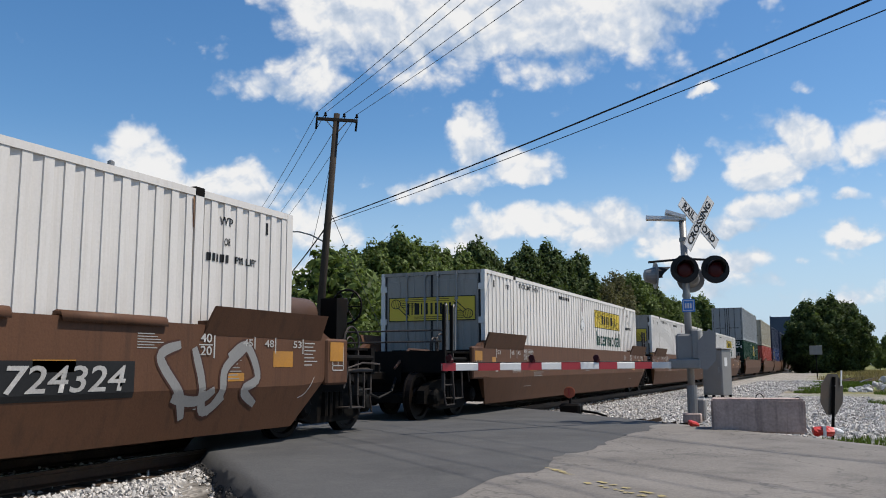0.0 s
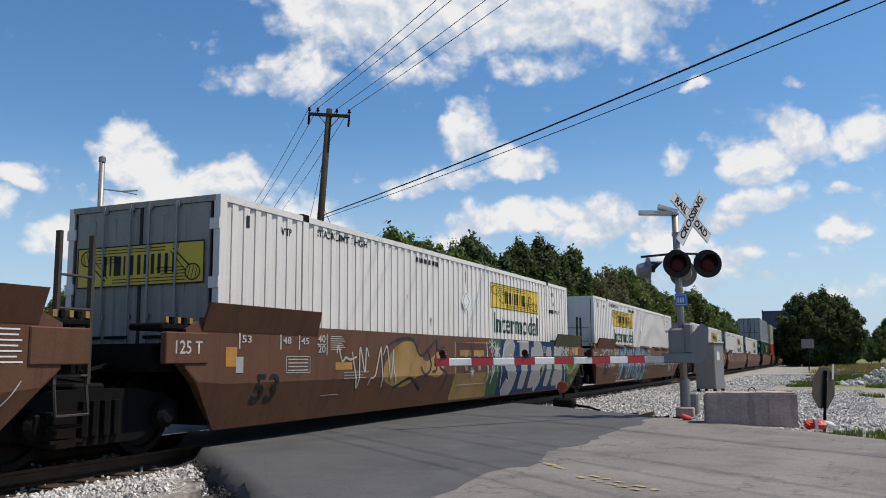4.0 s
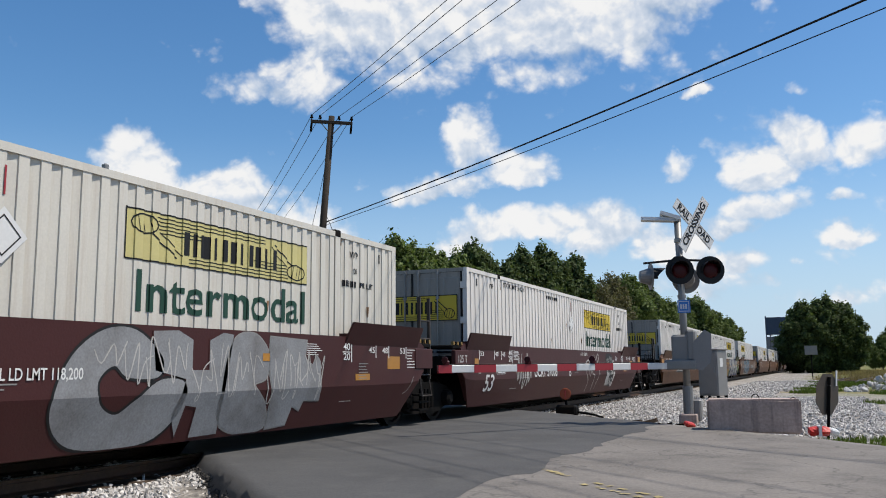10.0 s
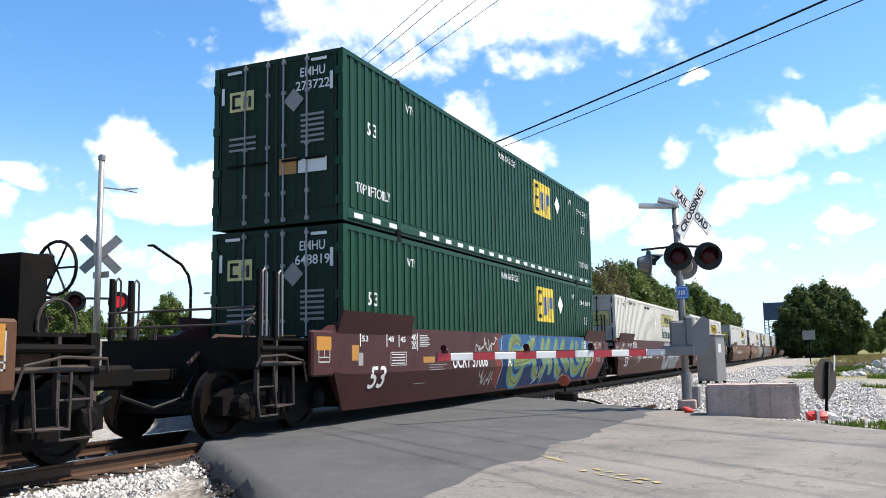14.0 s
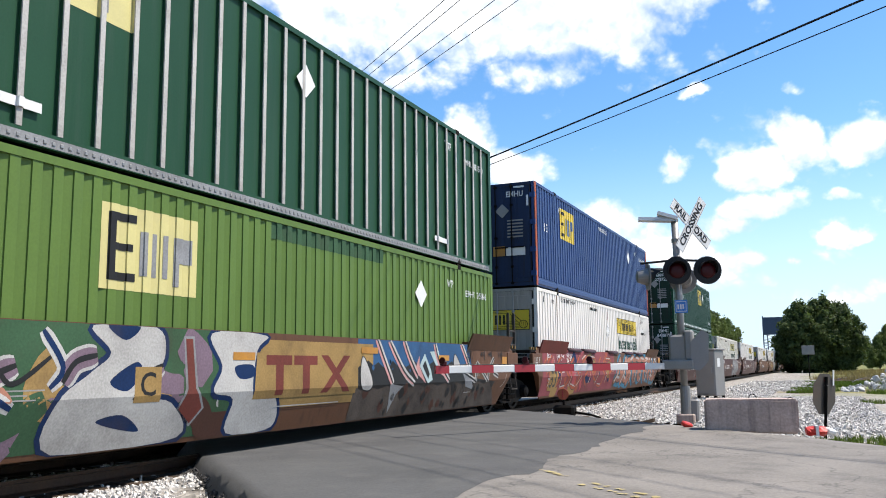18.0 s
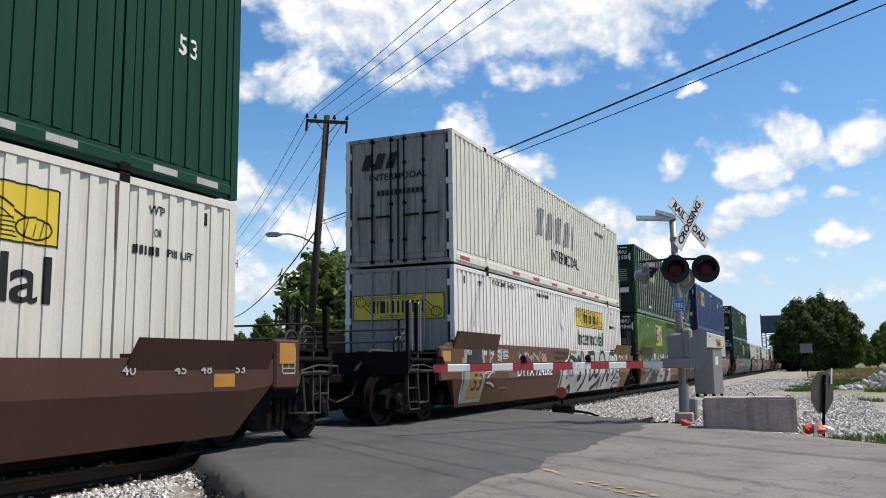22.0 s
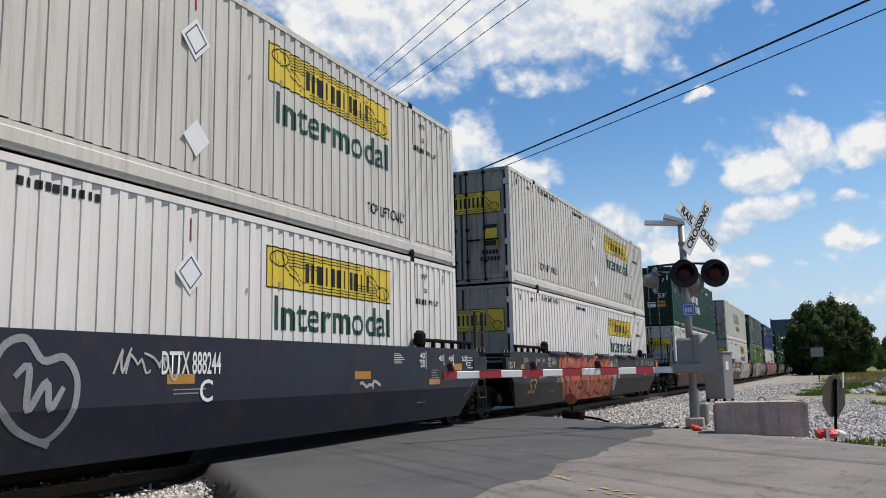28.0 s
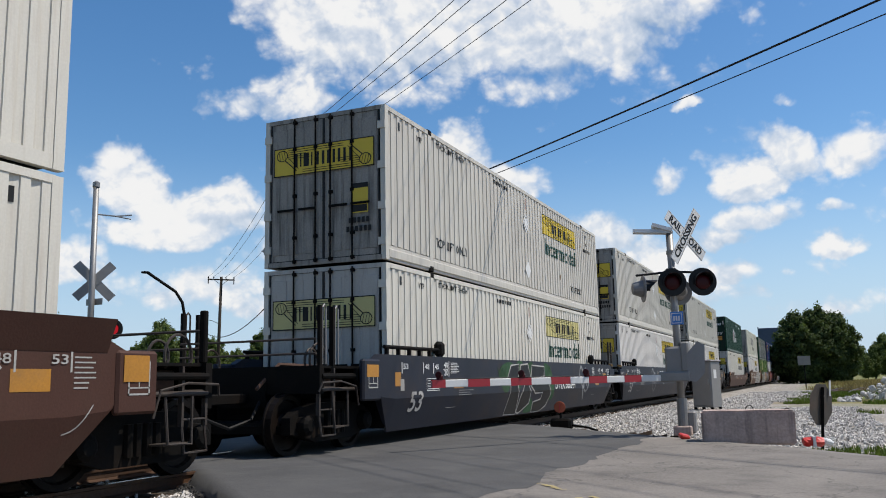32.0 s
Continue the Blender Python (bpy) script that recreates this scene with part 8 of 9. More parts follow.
    for y, tx in ((-2.0, "40"), (-1.2, "45"), (-0.75, "48"), (-0.1, "53")):
        sill_text(r, tx, 0.15, "chalk", y, 1.05, 0.2)
    container("cream", U[10], 0)
    container("hub", U[10], 1)
    # three dark units
    r = well_car(U[11], "charcoal", "charcoal steel well car with orange graffiti", "coupler", "joint", guide="rail", tank=True, wheel=True, lips="navy")
    standard_marks(r, "chalk", "", fifty="sand", letter="B", y_letter=-6.05)
    mural(r, -12.5, -7.2, 0.40, 1.38, 5, 91, "coral", "ink", "coral", "peach", 0.3)
    tag_lines(r, -7.2, -6.3, 0.4, 1.4, 4, 92, "chalk", 0.04)
    tag_lines(r, -3.6, -2.3, 1.0, 1.45, 7, 93, "taupe", 0.03)
    container("white", U[11], 0)
    container("offwhite", U[11], 1)
    r = well_car(U[12], "navy", "dark blue-grey well car with white spray tags", "joint", "joint", guide="rail")
    standard_marks(r, "whitepaint", "DTTX 888244", -8.1, 1.0, fifty="chalk", letter="C", y_letter=-7.85, z_num=1.22)
    spray(r, "graffiti_heart", "silver", [[(-9.95, 0.45), (-10.4, 0.65), (-10.68, 1.0), (-10.6, 1.35), (-10.35, 1.45), (-10.15, 1.25), (-9.9, 1.28), (-9.74, 1.05), (-9.8, 0.7), (-10.0, 0.5), (-10.2, 0.55)], [(-10.45, 1.1), (-10.3, 1.2), (-10.3, 0.8), (-10.1, 1.05), (-10.05, 0.8), (-9.9, 1.0)]], 0.075, 0.013)
    tag_lines(r, -9.3, -8.3, 1.05, 1.4, 4, 101, "chalk", 0.03)
    tag_lines(r, -4.2, -3.6, 0.8, 1.0, 2, 102, "chalk", 0.05)
    container("white", U[12], 0)
    container("offwhite", U[12], 1)
    r = well_car(U[13], "navy", "dark blue-grey well car with green edged graffiti", "joint", "coupler", guide="rail")
    standard_marks(r, "whitepaint", "DTTX 888244", -5.35, 2.1, fifty="chalk")
    spray(r, "graffiti_heart", "silver", [[(-3.1, 0.45), (-3.4, 0.8), (-3.7, 1.2), (-3.5, 1.45), (-3.2, 1.25), (-2.9, 1.3), (-2.65, 1.0), (-2.9, 0.7), (-3.2, 0.75)], [(-3.5, 0.85), (-3.4, 1.1), (-3.3, 0.8), (-3.1, 1.1), (-2.9, 0.85)]], 0.085, 0.013)
    flat(r, "graffiti_cloud", "forest", [bend([(-10.6, 0.8), (-10.95, 1.25), (-10.4, 1.48), (-9.8, 1.4), (-10.2, 0.9)]), bend([(-9.7, 1.45), (-9.2, 1.5), (-9.3, 1.0), (-9.55, 0.9)]), bend([(-8.8, 1.42), (-8.4, 1.5), (-8.5, 1.0)]), bend([(-7.4, 1.45), (-6.9, 1.4), (-6.6, 1.1), (-6.5, 0.6), (-6.9, 0.6)]), bend([(-8.8, 0.5), (-8.4, 0.6), (-8.2, 0.3), (-8.8, 0.27)])], 0.008)
    outlined(r, [[(-10.45, 1.0), (-10.08, 1.4), (-9.5, 1.44), (-9.62, 1.0), (-9.42, 0.26), (-10.28, 0.28), (-10.12, 0.95)], [(-9.5, 1.02), (-9.35, 1.42), (-8.8, 1.45), (-8.62, 1.15), (-8.75, 0.9), (-8.6, 0.78), (-8.55, 0.5), (-9.2, 0.28), (-9.38, 0.3), (-9.3, 0.7), (-8.98, 1.08)], [(-8.6, 0.95), (-8.45, 1.42), (-7.42, 1.4), (-7.42, 1.18), (-7.9, 1.14), (-7.85, 1.02), (-7.1, 1.02), (-6.78, 0.7), (-7.0, 0.4), (-7.5, 0.26), (-8.15, 0.26), (-8.2, 0.5), (-7.6, 0.55), (-7.55, 0.75), (-8.2, 0.75)]], "ink", "chalk", None, 0.042, False, 0.0125)
    tag_lines(r, -10.95, -10.55, 1.1, 1.4, 3, 113, "forest", 0.03)
    tag_lines(r, -7.3, -6.9, 1.2, 1.45, 3, 114, "forest", 0.03)
    tag_lines(r, -1.9, -1.2, 0.9, 1.2, 3, 112, "chalk", 0.05)
    container("faded", U[13], 0)
    container("offwhite", U[13], 1)
    r = well_car(U[14], "dkbrown", BROWN + " scratched white writing", "coupler", "joint")
    standard_marks(r, "chalk", "", fifty="")
    tag_lines(r, -2.2, -0.8, 1.25, 1.45, 6, 121, "chalk", 0.03)
    container("cream", U[14], 0)
    container("cream", U[14], 1)


build_train()


def train_at(t):
    """How far the reference end has come along the track after t seconds."""
    return 33.674 + 8.5511 * t - 0.00278 * t * t - 0.000051 * t ** 3

# ---------------------------------------------------------------- crossing signals


def crossbuck(root, at, turn, front=True, name="crossbuck", tilt=0.0):
    """Two crossed blades; the face looks along the local -y."""
    base = pose(*at, 0, tilt, turn)
    for k, (ang, word) in enumerate(((-45, "RAIL   ROAD"), (45, "CROSSING"))):
        m = base @ pose(0, -0.012 * k, 0, 0, -ang, 0)
        g = Geo().box(-0.61, 0.61, -0.004, 0.004, -0.114, 0.114, m)
        b = part("blade", g, M["whitepaint"] if front else M["galv"], root, "white crossbuck blade with black letters" if front else "bare back of a crossbuck blade")
        if front:
            me = text_mesh(word, 0.19, M["ink"], ("buck", at, turn, k), lambda a, c, d, m=m: m @ Vector((a, -0.007, c)), 1.02)
            piece("lettering", me, b)
            f = Geo()
            for x0, x1, z0, z1 in ((-0.6, 0.6, 0.094, 0.104), (-0.6, 0.6, -0.104, -0.094)):
                f.add([m @ Vector(p) for p in ((x0, -0.006, z0), (x1, -0.006, z0), (x1, -0.006, z1), (x0, -0.006, z1))], [(0, 1, 2, 3)])
            part("blade_edge", f, M["greypaint"], b)


def flasher(root, at, turn, back="ink", lens="lens"):
    """Round background, hood and red lens; looks along the local -y."""
    m = pose(*at, 0, 0, turn)
    o = m @ Vector((0, 0, 0))
    ax = (m.to_3x3() @ Vector((0, -1, 0)))
    head = part("background_disc", Geo().lathe([(-0.012, 0.255), (0.0, 0.26), (0.012, 0.255)], o, ax, 28), M[back], root, "round black background disc")
    part("lamp_body", Geo().lathe([(-0.22, 0.05), (-0.2, 0.11), (-0.012, 0.17)], o, ax, 18), M["alu"] if back != "ink" else M["ink"], head)
    part("lens", Geo().lathe([(0.012, 0.15), (0.03, 0.14), (0.045, 0.10), (0.05, 0.03)], o, ax, 22), M[lens], head, "dark red lens" if lens == "lens" else "glowing red lens", smooth=True)
    g = Geo()
    n = 15
    for i in range(n):
        a = math.pi * (-0.12 + 1.24 * i / (n - 1))
        c, s = math.cos(a) * 0.16, math.sin(a) * 0.16
        d = 0.10 + 0.18 * max(0, math.sin(a))
        g.v += [tuple(m @ Vector((c, -0.012, s))), tuple(m @ Vector((c, -d, s * 0.97))), tuple(m @ Vector((c * 1.05, -0.012, s * 1.05))), tuple(m @ Vector((c * 1.05, -d, s * 1.02)))]
    for i in range(n - 1):
        k = i * 4
        g.f += [(k, k + 4, k + 5, k + 1), (k + 2, k + 3, k + 7, k + 6), (k + 1, k + 5, k + 7, k + 3)]
    part("hood", g, M["ink"], head)


MAST = (5.82, 16.33)


def near_signal():
    x, y = MAST
    z0 = 0.06
    root = thing("crossing_signal", "galvanised crossing signal mast with crossbuck and red flashers", "railway signal")
    lean = 0.012

    def P(dx, dy, z):
        return (x + dx - lean * (z - z0), y + dy, z)
    part("mast", Geo().tube(P(0, 0, z0 + 0.3), P(0, 0, 3.80), 0.066, n=14), M["galv"], root, smooth=True)
    part("mast_cap", Geo().lathe([(0, 0.075), (0.04, 0.07), (0.07, 0.02)], P(0, 0, 3.76), (0, 0, 1), 12), M["galv"], root)
    g = Geo().soft_box(x - 0.16, x + 0.16, y - 0.16, y + 0.16, z0 - 0.05, z0 + 0.12, 0.02)
    part("base_plate", g, M["concrete"], root)
    part("base_sleeve", Geo().tube((x, y, z0 + 0.1), (x, y, z0 + 0.62), 0.095, n=14), M["galv"], root)
    part("base_guard", Geo().soft_box(x + 0.06, x + 0.22, y + 0.02, y + 0.25, z0 - 0.02, z0 + 0.38, 0.03), M["alu"], root, "pale metal foot guard")
    # the crossbuck faces traffic on the road; a second one is set flat to the other way
    crossbuck(root, P(0.31, -0.13, 3.66), 58.0, True, tilt=-8.5)
    for a, b, w in (((-0.66, -0.1, 3.83), (0.05, -0.02, 3.77), 0.05), ((-0.30, -0.06, 3.92), (0.06, -0.02, 3.79), 0.07)):
        p, q = Vector(P(*a)), Vector(P(*b))
        m = look(tuple(p), tuple(q))
        part("bent_blade", Geo().box(-w, w, -0.035, 0.035, -(q - p).length, 0, m @ pose(0, 0, 0, 0, 0, 14)), M["whitepaint"], root, "bent white blade seen along its edge")
    arm = Geo().pipe([P(-0.66, -0.10, 2.98), P(0, 0, 3.02), P(0.58, 0.02, 2.97)], 0.022)
    arm.soft_box(x - 0.14, x + 0.06, y - 0.1, y + 0.1, 2.9, 3.08, 0.02)
    part("cross_arm", arm, M["ink"], root)
    flasher(root, P(0.02, -0.20, 2.80), 18)
    flasher(root, P(0.55, -0.08, 2.79), 22)
    flasher(root, P(-0.55, -0.02, 2.73), 112, "alu")
    flasher(root, P(0.06, 0.22, 2.66), 200, "alu")
    # small blue notice
    n = part("notice", Geo().soft_box(x - 0.10, x + 0.13, y - 0.10, y - 0.085, 2.02, 2.26, 0.005), M["noticeblue"], root, "small blue emergency notice")
    f = Geo()
    for r in (rect(-0.08, 0.11, 2.225, 2.235), rect(-0.08, 0.11, 2.045, 2.055), rect(-0.08, -0.07, 2.05, 2.23), rect(0.10, 0.11, 2.05, 2.23)) + tuple(rect(-0.05 + 0.045 * i, -0.02 + 0.045 * i, 2.09, 2.18) for i in range(3)):
        f.add([(x + a, y - 0.103, b) for a, b in r], [(0, 1, 2, 3)])
    part("notice_border", f, M["whitepaint"], n)
    part("clamp", Geo().tube(P(0, 0, 3.35), P(0, 0, 3.42), 0.08, n=12), M["galv"], root)
    part("clamp", Geo().tube(P(0, 0, 2.3), P(0, 0, 2.36), 0.08, n=12), M["galv"], root)


near_signal()


def gate():
    """Lowered gate: mechanism on the mast, counterweight and striped arm."""
    x, y = MAST
    root = thing("crossing_gate", "lowered crossing gate arm striped red and white", "barrier")
    z = 1.04
    part("gate_mechanism", Geo().soft_box(x - 0.24, x + 0.10, y - 0.16, y + 0.26, 1.12, 1.62, 0.04), M["alu"], root, "grey gate mechanism housing")
    part("mechanism_lid", Geo().soft_box(x + 0.05, x + 0.20, y - 0.2, y + 0.1, 1.15, 1.70, 0.03), M["greypaint"], root, "grey side cover")
    part("clamp", Geo().soft_box(x - 0.12, x + 0.12, y - 0.12, y + 0.12, 1.02, 1.14, 0.02), M["galv"], root)
    weight = [(-0.02, -0.18), (0.14, -0.22), (0.30, -0.05), (0.32, 0.44), (0.20, 0.52), (0.0, 0.30)]
    m = pose(x + 0.16, y - 0.16, z + 0.14, 0, 0, 8)
    part("counterweight", Geo().prism(weight, -0.05, 0.05, lambda a, b, c: m @ Vector((a, c, b))), M["alu"], root, "grey counterweight arm")
    part("arm_bracket", Geo().soft_box(x - 0.36, x + 0.2, y - 0.24, y - 0.1, z - 0.06, z + 0.12, 0.02), M["galv"], root)
    p = Vector((x - 0.30, y - 0.18, z + 0.01))
    tip = Vector((2.74, 12.0, z - 0.01))
    d = tip - p
    length = d.length
    ang = math.degrees(math.atan2(d.y, d.x))
    m = Matrix.Translation(p) @ pose(0, 0, 0, 0, -math.degrees(math.asin(d.z / length)), ang)
    arm = part("gate_arm", Geo().soft_box(0, length, -0.022, 0.022, -0.058, 0.058, 0.008, m), M["whitepaint"], root, "white gate arm")
    s, k = length - 0.12, 0
    while s > 0.9:
        e = s - (0.12 if k == 0 else 0.42)
        if k % 2 == 0:
            g = Geo().box(max(e, 0.3), s + (0.12 if k == 0 else 0), -0.025, 0.025, -0.060, 0.060, m)
            part("stripe", g, M["redpaint"], arm)
        s, k = e, k + 1
    for s in (length - 0.15, length - 1.75, length - 3.15):
        g = Geo().soft_box(s - 0.05, s + 0.05, -0.035, 0.035, 0.055, 0.13, 0.015, m)
        g.lathe([(0, 0.03), (0.05, 0.055), (0.06, 0.05)], m @ Vector((s, 0.0, 0.13)), (0, -1, 0.15), 12)
        part("arm_lamp", g, M["lens"], arm, "small dark red arm lamp")
    g = Geo().pipe([m @ Vector((t * length, 0, 0.068)) for t in np.linspace(0.1, 0.97, 8)], 0.008, 5)
    part("lamp_cable", g, M["cable"], arm)


gate()


def far_signal():
    """The mast across the tracks, seen from behind."""
    x, y = -8.36, 16.0
    root = thing("crossing_signal", "grey signal mast across the tracks, seen from behind", "railway signal")
    part("mast", Geo().tube((x, y, -0.1), (x, y, 6.2), 0.085, 0.07, n=12), M["galv"], root, smooth=True)
    part("mast_cap", Geo().lathe([(0, 0.09), (0.12, 0.09), (0.16, 0.03)], (x, y, 6.15), (0, 0, 1), 12), M["galv"], root)
    crossbuck(root, (x - 0.05, y + 0.12, 3.75), 226.0, False)
    part("track_sign", Geo().box(x - 0.27, x + 0.27, y + 0.09, y + 0.10, 3.14, 3.30, None), M["galv"], root, "bare back of a small plate")
    g = Geo().pipe([(x, y, 5.45), (x + 0.35, y + 0.35, 5.42), (x + 0.62, y + 0.62, 5.47)], 0.02)
    g.pipe([(x + 0.3, y + 0.3, 5.43), (x + 0.64, y + 0.58, 5.35)], 0.015)
    part("bracket_arm", g, M["galv"], root)
    part("cross_arm", Geo().pipe([(x - 0.42, y - 0.42, 2.62), (x + 0.42, y + 0.42, 2.62)], 0.03), M["ink"], root)
    flasher(root, (x - 0.36, y - 0.36, 2.54), 46)
    flasher(root, (x + 0.36, y + 0.36, 2.54), 46, lens="litlens")
    part("gate_mechanism", Geo().soft_box(x - 0.3, x + 0.3, y - 0.3, y + 0.3, 0.9, 1.6, 0.04), M["alu"], root)
    part("base_plate", Geo().soft_box(x - 0.3, x + 0.3, y - 0.3, y + 0.3, -0.4, 0.02, 0.03), M["concrete"], root)


far_signal()


def cabinet():
    x, y = 3.95, 36.5
    z = ground_height(x, y)
    root = thing("relay_cabinet", "plain grey metal signal cabinet on short legs", "cabinet")
    m = pose(x, y, z, 0, 0, -20) @ Matrix.Diagonal((1.7, 1.7, 1.28, 1))
    part("body", Geo().soft_box(-0.25, 0.25, -0.24, 0.24, 0.10, 1.52, 0.015, m), M["alu"], root)
    part("roof", Geo().soft_box(-0.28, 0.28, -0.27, 0.27, 1.522, 1.57, 0.02, m), M["alu"], root)
    d = part("door", Geo().soft_box(-0.23, 0.23, -0.258, -0.242, 0.16, 1.48, 0.008, m), M["alu"], root)
    part("handle", Geo().soft_box(0.16, 0.19, -0.29, -0.258, 0.80, 0.98, 0.008, m), M["galv"], d)
    part("label", Geo().box(0.252, 0.256, -0.12, 0.02, 1.0, 1.27, m), M["whitepaint"], root, "white paper label")
    for a in (-0.21, 0.21):
        for b in (-0.2, 0.2):
            part("leg", Geo().box(a - 0.03, a + 0.03, b - 0.03, b + 0.03, -0.1, 0.102, m), M["black"], root)


cabinet()


def barrier_block():
    m = pose(7.03, 14.98, 0.0, 0, 0, 6)
    z = -0.02
    root = thing("concrete_block", "stained grey concrete barrier block with wire lifting loop", "concrete block")
    bm = bmesh.new()
    bmesh.ops.create_cube(bm, size=1.0)
    bmesh.ops.scale(bm, vec=(1.42, 0.62, 0.54), verts=bm.verts)
    bmesh.ops.bevel(bm, geom=list(bm.edges), offset=0.03, segments=2, affect="EDGES")
    bmesh.ops.subdivide_edges(bm, edges=list(bm.edges), cuts=4, use_grid_fill=True)
    for v in bm.verts:
        v.co += Vector((noise.noise(v.co * 6), noise.noise(v.co * 6 + Vector((5, 0, 0))), noise.noise(v.co * 6 + Vector((0, 7, 0))))) * 0.012
    bmesh.ops.transform(bm, matrix=m @ Matrix.Translation((0, 0, z + 0.26)), verts=bm.verts)
    me = bpy.data.meshes.new("block")
    bm.to_mesh(me)
    bm.free()
    me.materials.append(M["concrete"])
    piece("block", me, root)
    pts = [m @ Vector((0.05 + 0.06 * math.cos(a), 0.05, z + 0.52 + 0.08 * math.sin(a))) for a in np.linspace(0, math.pi, 8)]
    part("lifting_loop", Geo().pipe(pts, 0.008, 5), M["black"], root)
    pts = [m @ Vector((0.62 + 0.05 * math.cos(a), 0.0, z + 0.50 + 0.05 * math.sin(a))) for a in np.linspace(0, math.pi, 6)]
    part("lifting_loop", Geo().pipe(pts, 0.008, 5), M["black"], root)


barrier_block()


def stop_sign():
    x, y = 8.12, 16.4
    z = ground_height(x, y)
    root = thing("stop_sign", "dark weathered back of an octagonal sign on a leaning post", "road sign")
    m = pose(x, y, z, 0, 4.5, 0)
    part("post", Geo().box(-0.025, 0.025, -0.02, 0.02, -0.1, 1.1, m), M["black"], root)
    out = [(0.38 * math.cos(a), 0.80 + 0.38 * math.sin(a)) for a in np.linspace(math.pi / 8, 2 * math.pi + math.pi / 8, 9)[:-1]]
    mm = m @ pose(0, 0, 0, 0, 0, 60)
    part("plate", Geo().prism(out, 0.028, 0.034, lambda a, b, c: mm @ Vector((a, c, b))), M["signback"], root)
    part("bolt", Geo().tube(mm @ Vector((0, -0.03, 0.95)), mm @ Vector((0, 0.03, 0.95)), 0.012), M["galv"], root)
    part("marker_strip", Geo().box(0.22, 0.26, 0.0, 0.012, 0.95, 1.22, mm), M["whitepaint"], root, "white strip")


stop_sign()


def small_sign(x, y, h, turn):
    z = ground_height(x, y)
    root = thing("whistle_sign", "small pale square sign on a dark post by the line", "sign")
    part("post", Geo().tube((x, y, z - 0.1), (x, y, z + h), 0.05, n=8), M["black"], root)
    m = pose(x, y, z + h, 0, 0, turn)
    part("plate", Geo().soft_box(-0.55, 0.55, -0.08, -0.055, -0.45, 0.4, 0.01, m), M["greypaint"], root)


small_sign(7.0, 88.0, 2.7, -3)


def red_barrel():
    """Crushed red plastic drum lying beside the block, and its loose scraps."""
    root = thing("crushed_barrel", "crushed red plastic drum lying in the grass", "debris")
    g = Geo()
    m = pose(8.0, 14.2, 0.06, 0, 0, 12) @ Matrix.Scale(0.68, 4)
    n, rows = 14, 9
    rnd = random.Random(3)
    for i in range(rows):
        a = -0.2 + 0.42 * i / (rows - 1)
        for k in range(n):
            w = 2 * math.pi * k / n
            r = 0.15 * (1 - 0.25 * rnd.random()) * (0.8 if i in (0, rows - 1) else 1)
            g.v.append(tuple(m @ Vector((a, r * 1.1 * math.cos(w), max(-0.11, r * 0.8 * math.sin(w))))))
    for i in range(rows - 1):
        for k in range(n):
            g.f.append((i * n + k, i * n + (k + 1) % n, (i + 1) * n + (k + 1) % n, (i + 1) * n + k))
    g.f += [tuple(range(n)), tuple(range((rows - 1) * n, rows * n))]
    part("shell", g, M["plasticred"], root)
    part("band", Geo().box(-0.02, 0.04, -0.175, 0.175, -0.1, 0.125, m), M["whitepaint"], root, "dirty white band")
    for x, y, s in ((5.98, 15.2, 0.09), (8.2, 14.25, 0.08)):
        r2 = thing("plastic_scrap", "torn scrap of red and white plastic", "debris")
        mm = pose(x, y, 0.05, 20, 15, 40)
        part("scrap", Geo().soft_box(-s, s, -s * 0.7, s * 0.7, -0.03, 0.05, 0.02, mm), M["plasticred"] if x < 7 else M["whitepaint"], r2)


red_barrel()


def switch_stand():
    """Low dark switch machine with a round red target beside the track."""
    x, y = 2.55, 19.9
    root = thing("switch_stand", "low black switch stand with a round red target", "railway switch")
    part("base", Geo().soft_box(x - 0.5, x + 0.5, y - 0.22, y + 0.22, -0.22, -0.10, 0.02), M["tie"], root)
    part("body", Geo().soft_box(x - 0.28, x + 0.22, y - 0.16, y + 0.16, -0.10, 0.16, 0.05), M["black"], root)
    part("lever", Geo().pipe([(x + 0.2, y, 0.0), (x + 0.62, y - 0.1, -0.05), (x + 0.85, y - 0.1, -0.12)], 0.03), M["black"], root)
    part("spindle", Geo().tube((x - 0.05, y, 0.12), (x - 0.05, y, 0.42), 0.03), M["black"], root)
    part("target", Geo().lathe([(0, 0.13), (0.012, 0.135), (0.02, 0.12)], (x - 0.05, y - 0.05, 0.42), (0.35, -1, 0), 20), M["coral"], root, "round faded red target")
    part("target_bar", Geo().box(x - 0.06, x - 0.04, y - 0.085, y - 0.075, 0.34, 0.5), M["redpaint"], root)


switch_stand()


def scrap_ties():
    """Dark broken wood and rubber at the edge of the road."""
    rnd = random.Random(8)
    for i in range(9):
        x = 4.3 + i * 0.17 + rnd.uniform(-0.15, 0.15)
        y = 21.6 - x + rnd.uniform(-0.2, 0.55)
        r = thing("wood_scrap", "dark splintered tie scrap by the roadside", "debris", group="splintered scraps")
        m = pose(x, y, ground_height(x, y) + 0.04, rnd.uniform(-12, 12), rnd.uniform(-14, 14), rnd.uniform(0, 180))
        a = rnd.uniform(0.12, 0.38)
        part("splinter", Geo().prism([(-a, -0.04), (a * 0.8, -0.05), (a, 0.01), (-a * 0.7, 0.05)], -0.03, 0.04, lambda p, q, c: m @ Vector((p, q, c))), M["tie"], r)


scrap_ties()

# ---------------------------------------------------------------- poles and wires


def insulator(g, x, y, z):
    g.lathe([(0, 0.02), (0.06, 0.02), (0.07, 0.06), (0.10, 0.07), (0.13, 0.045), (0.18, 0.05), (0.22, 0.03)], (x, y, z), (0, 0, 1), 10)


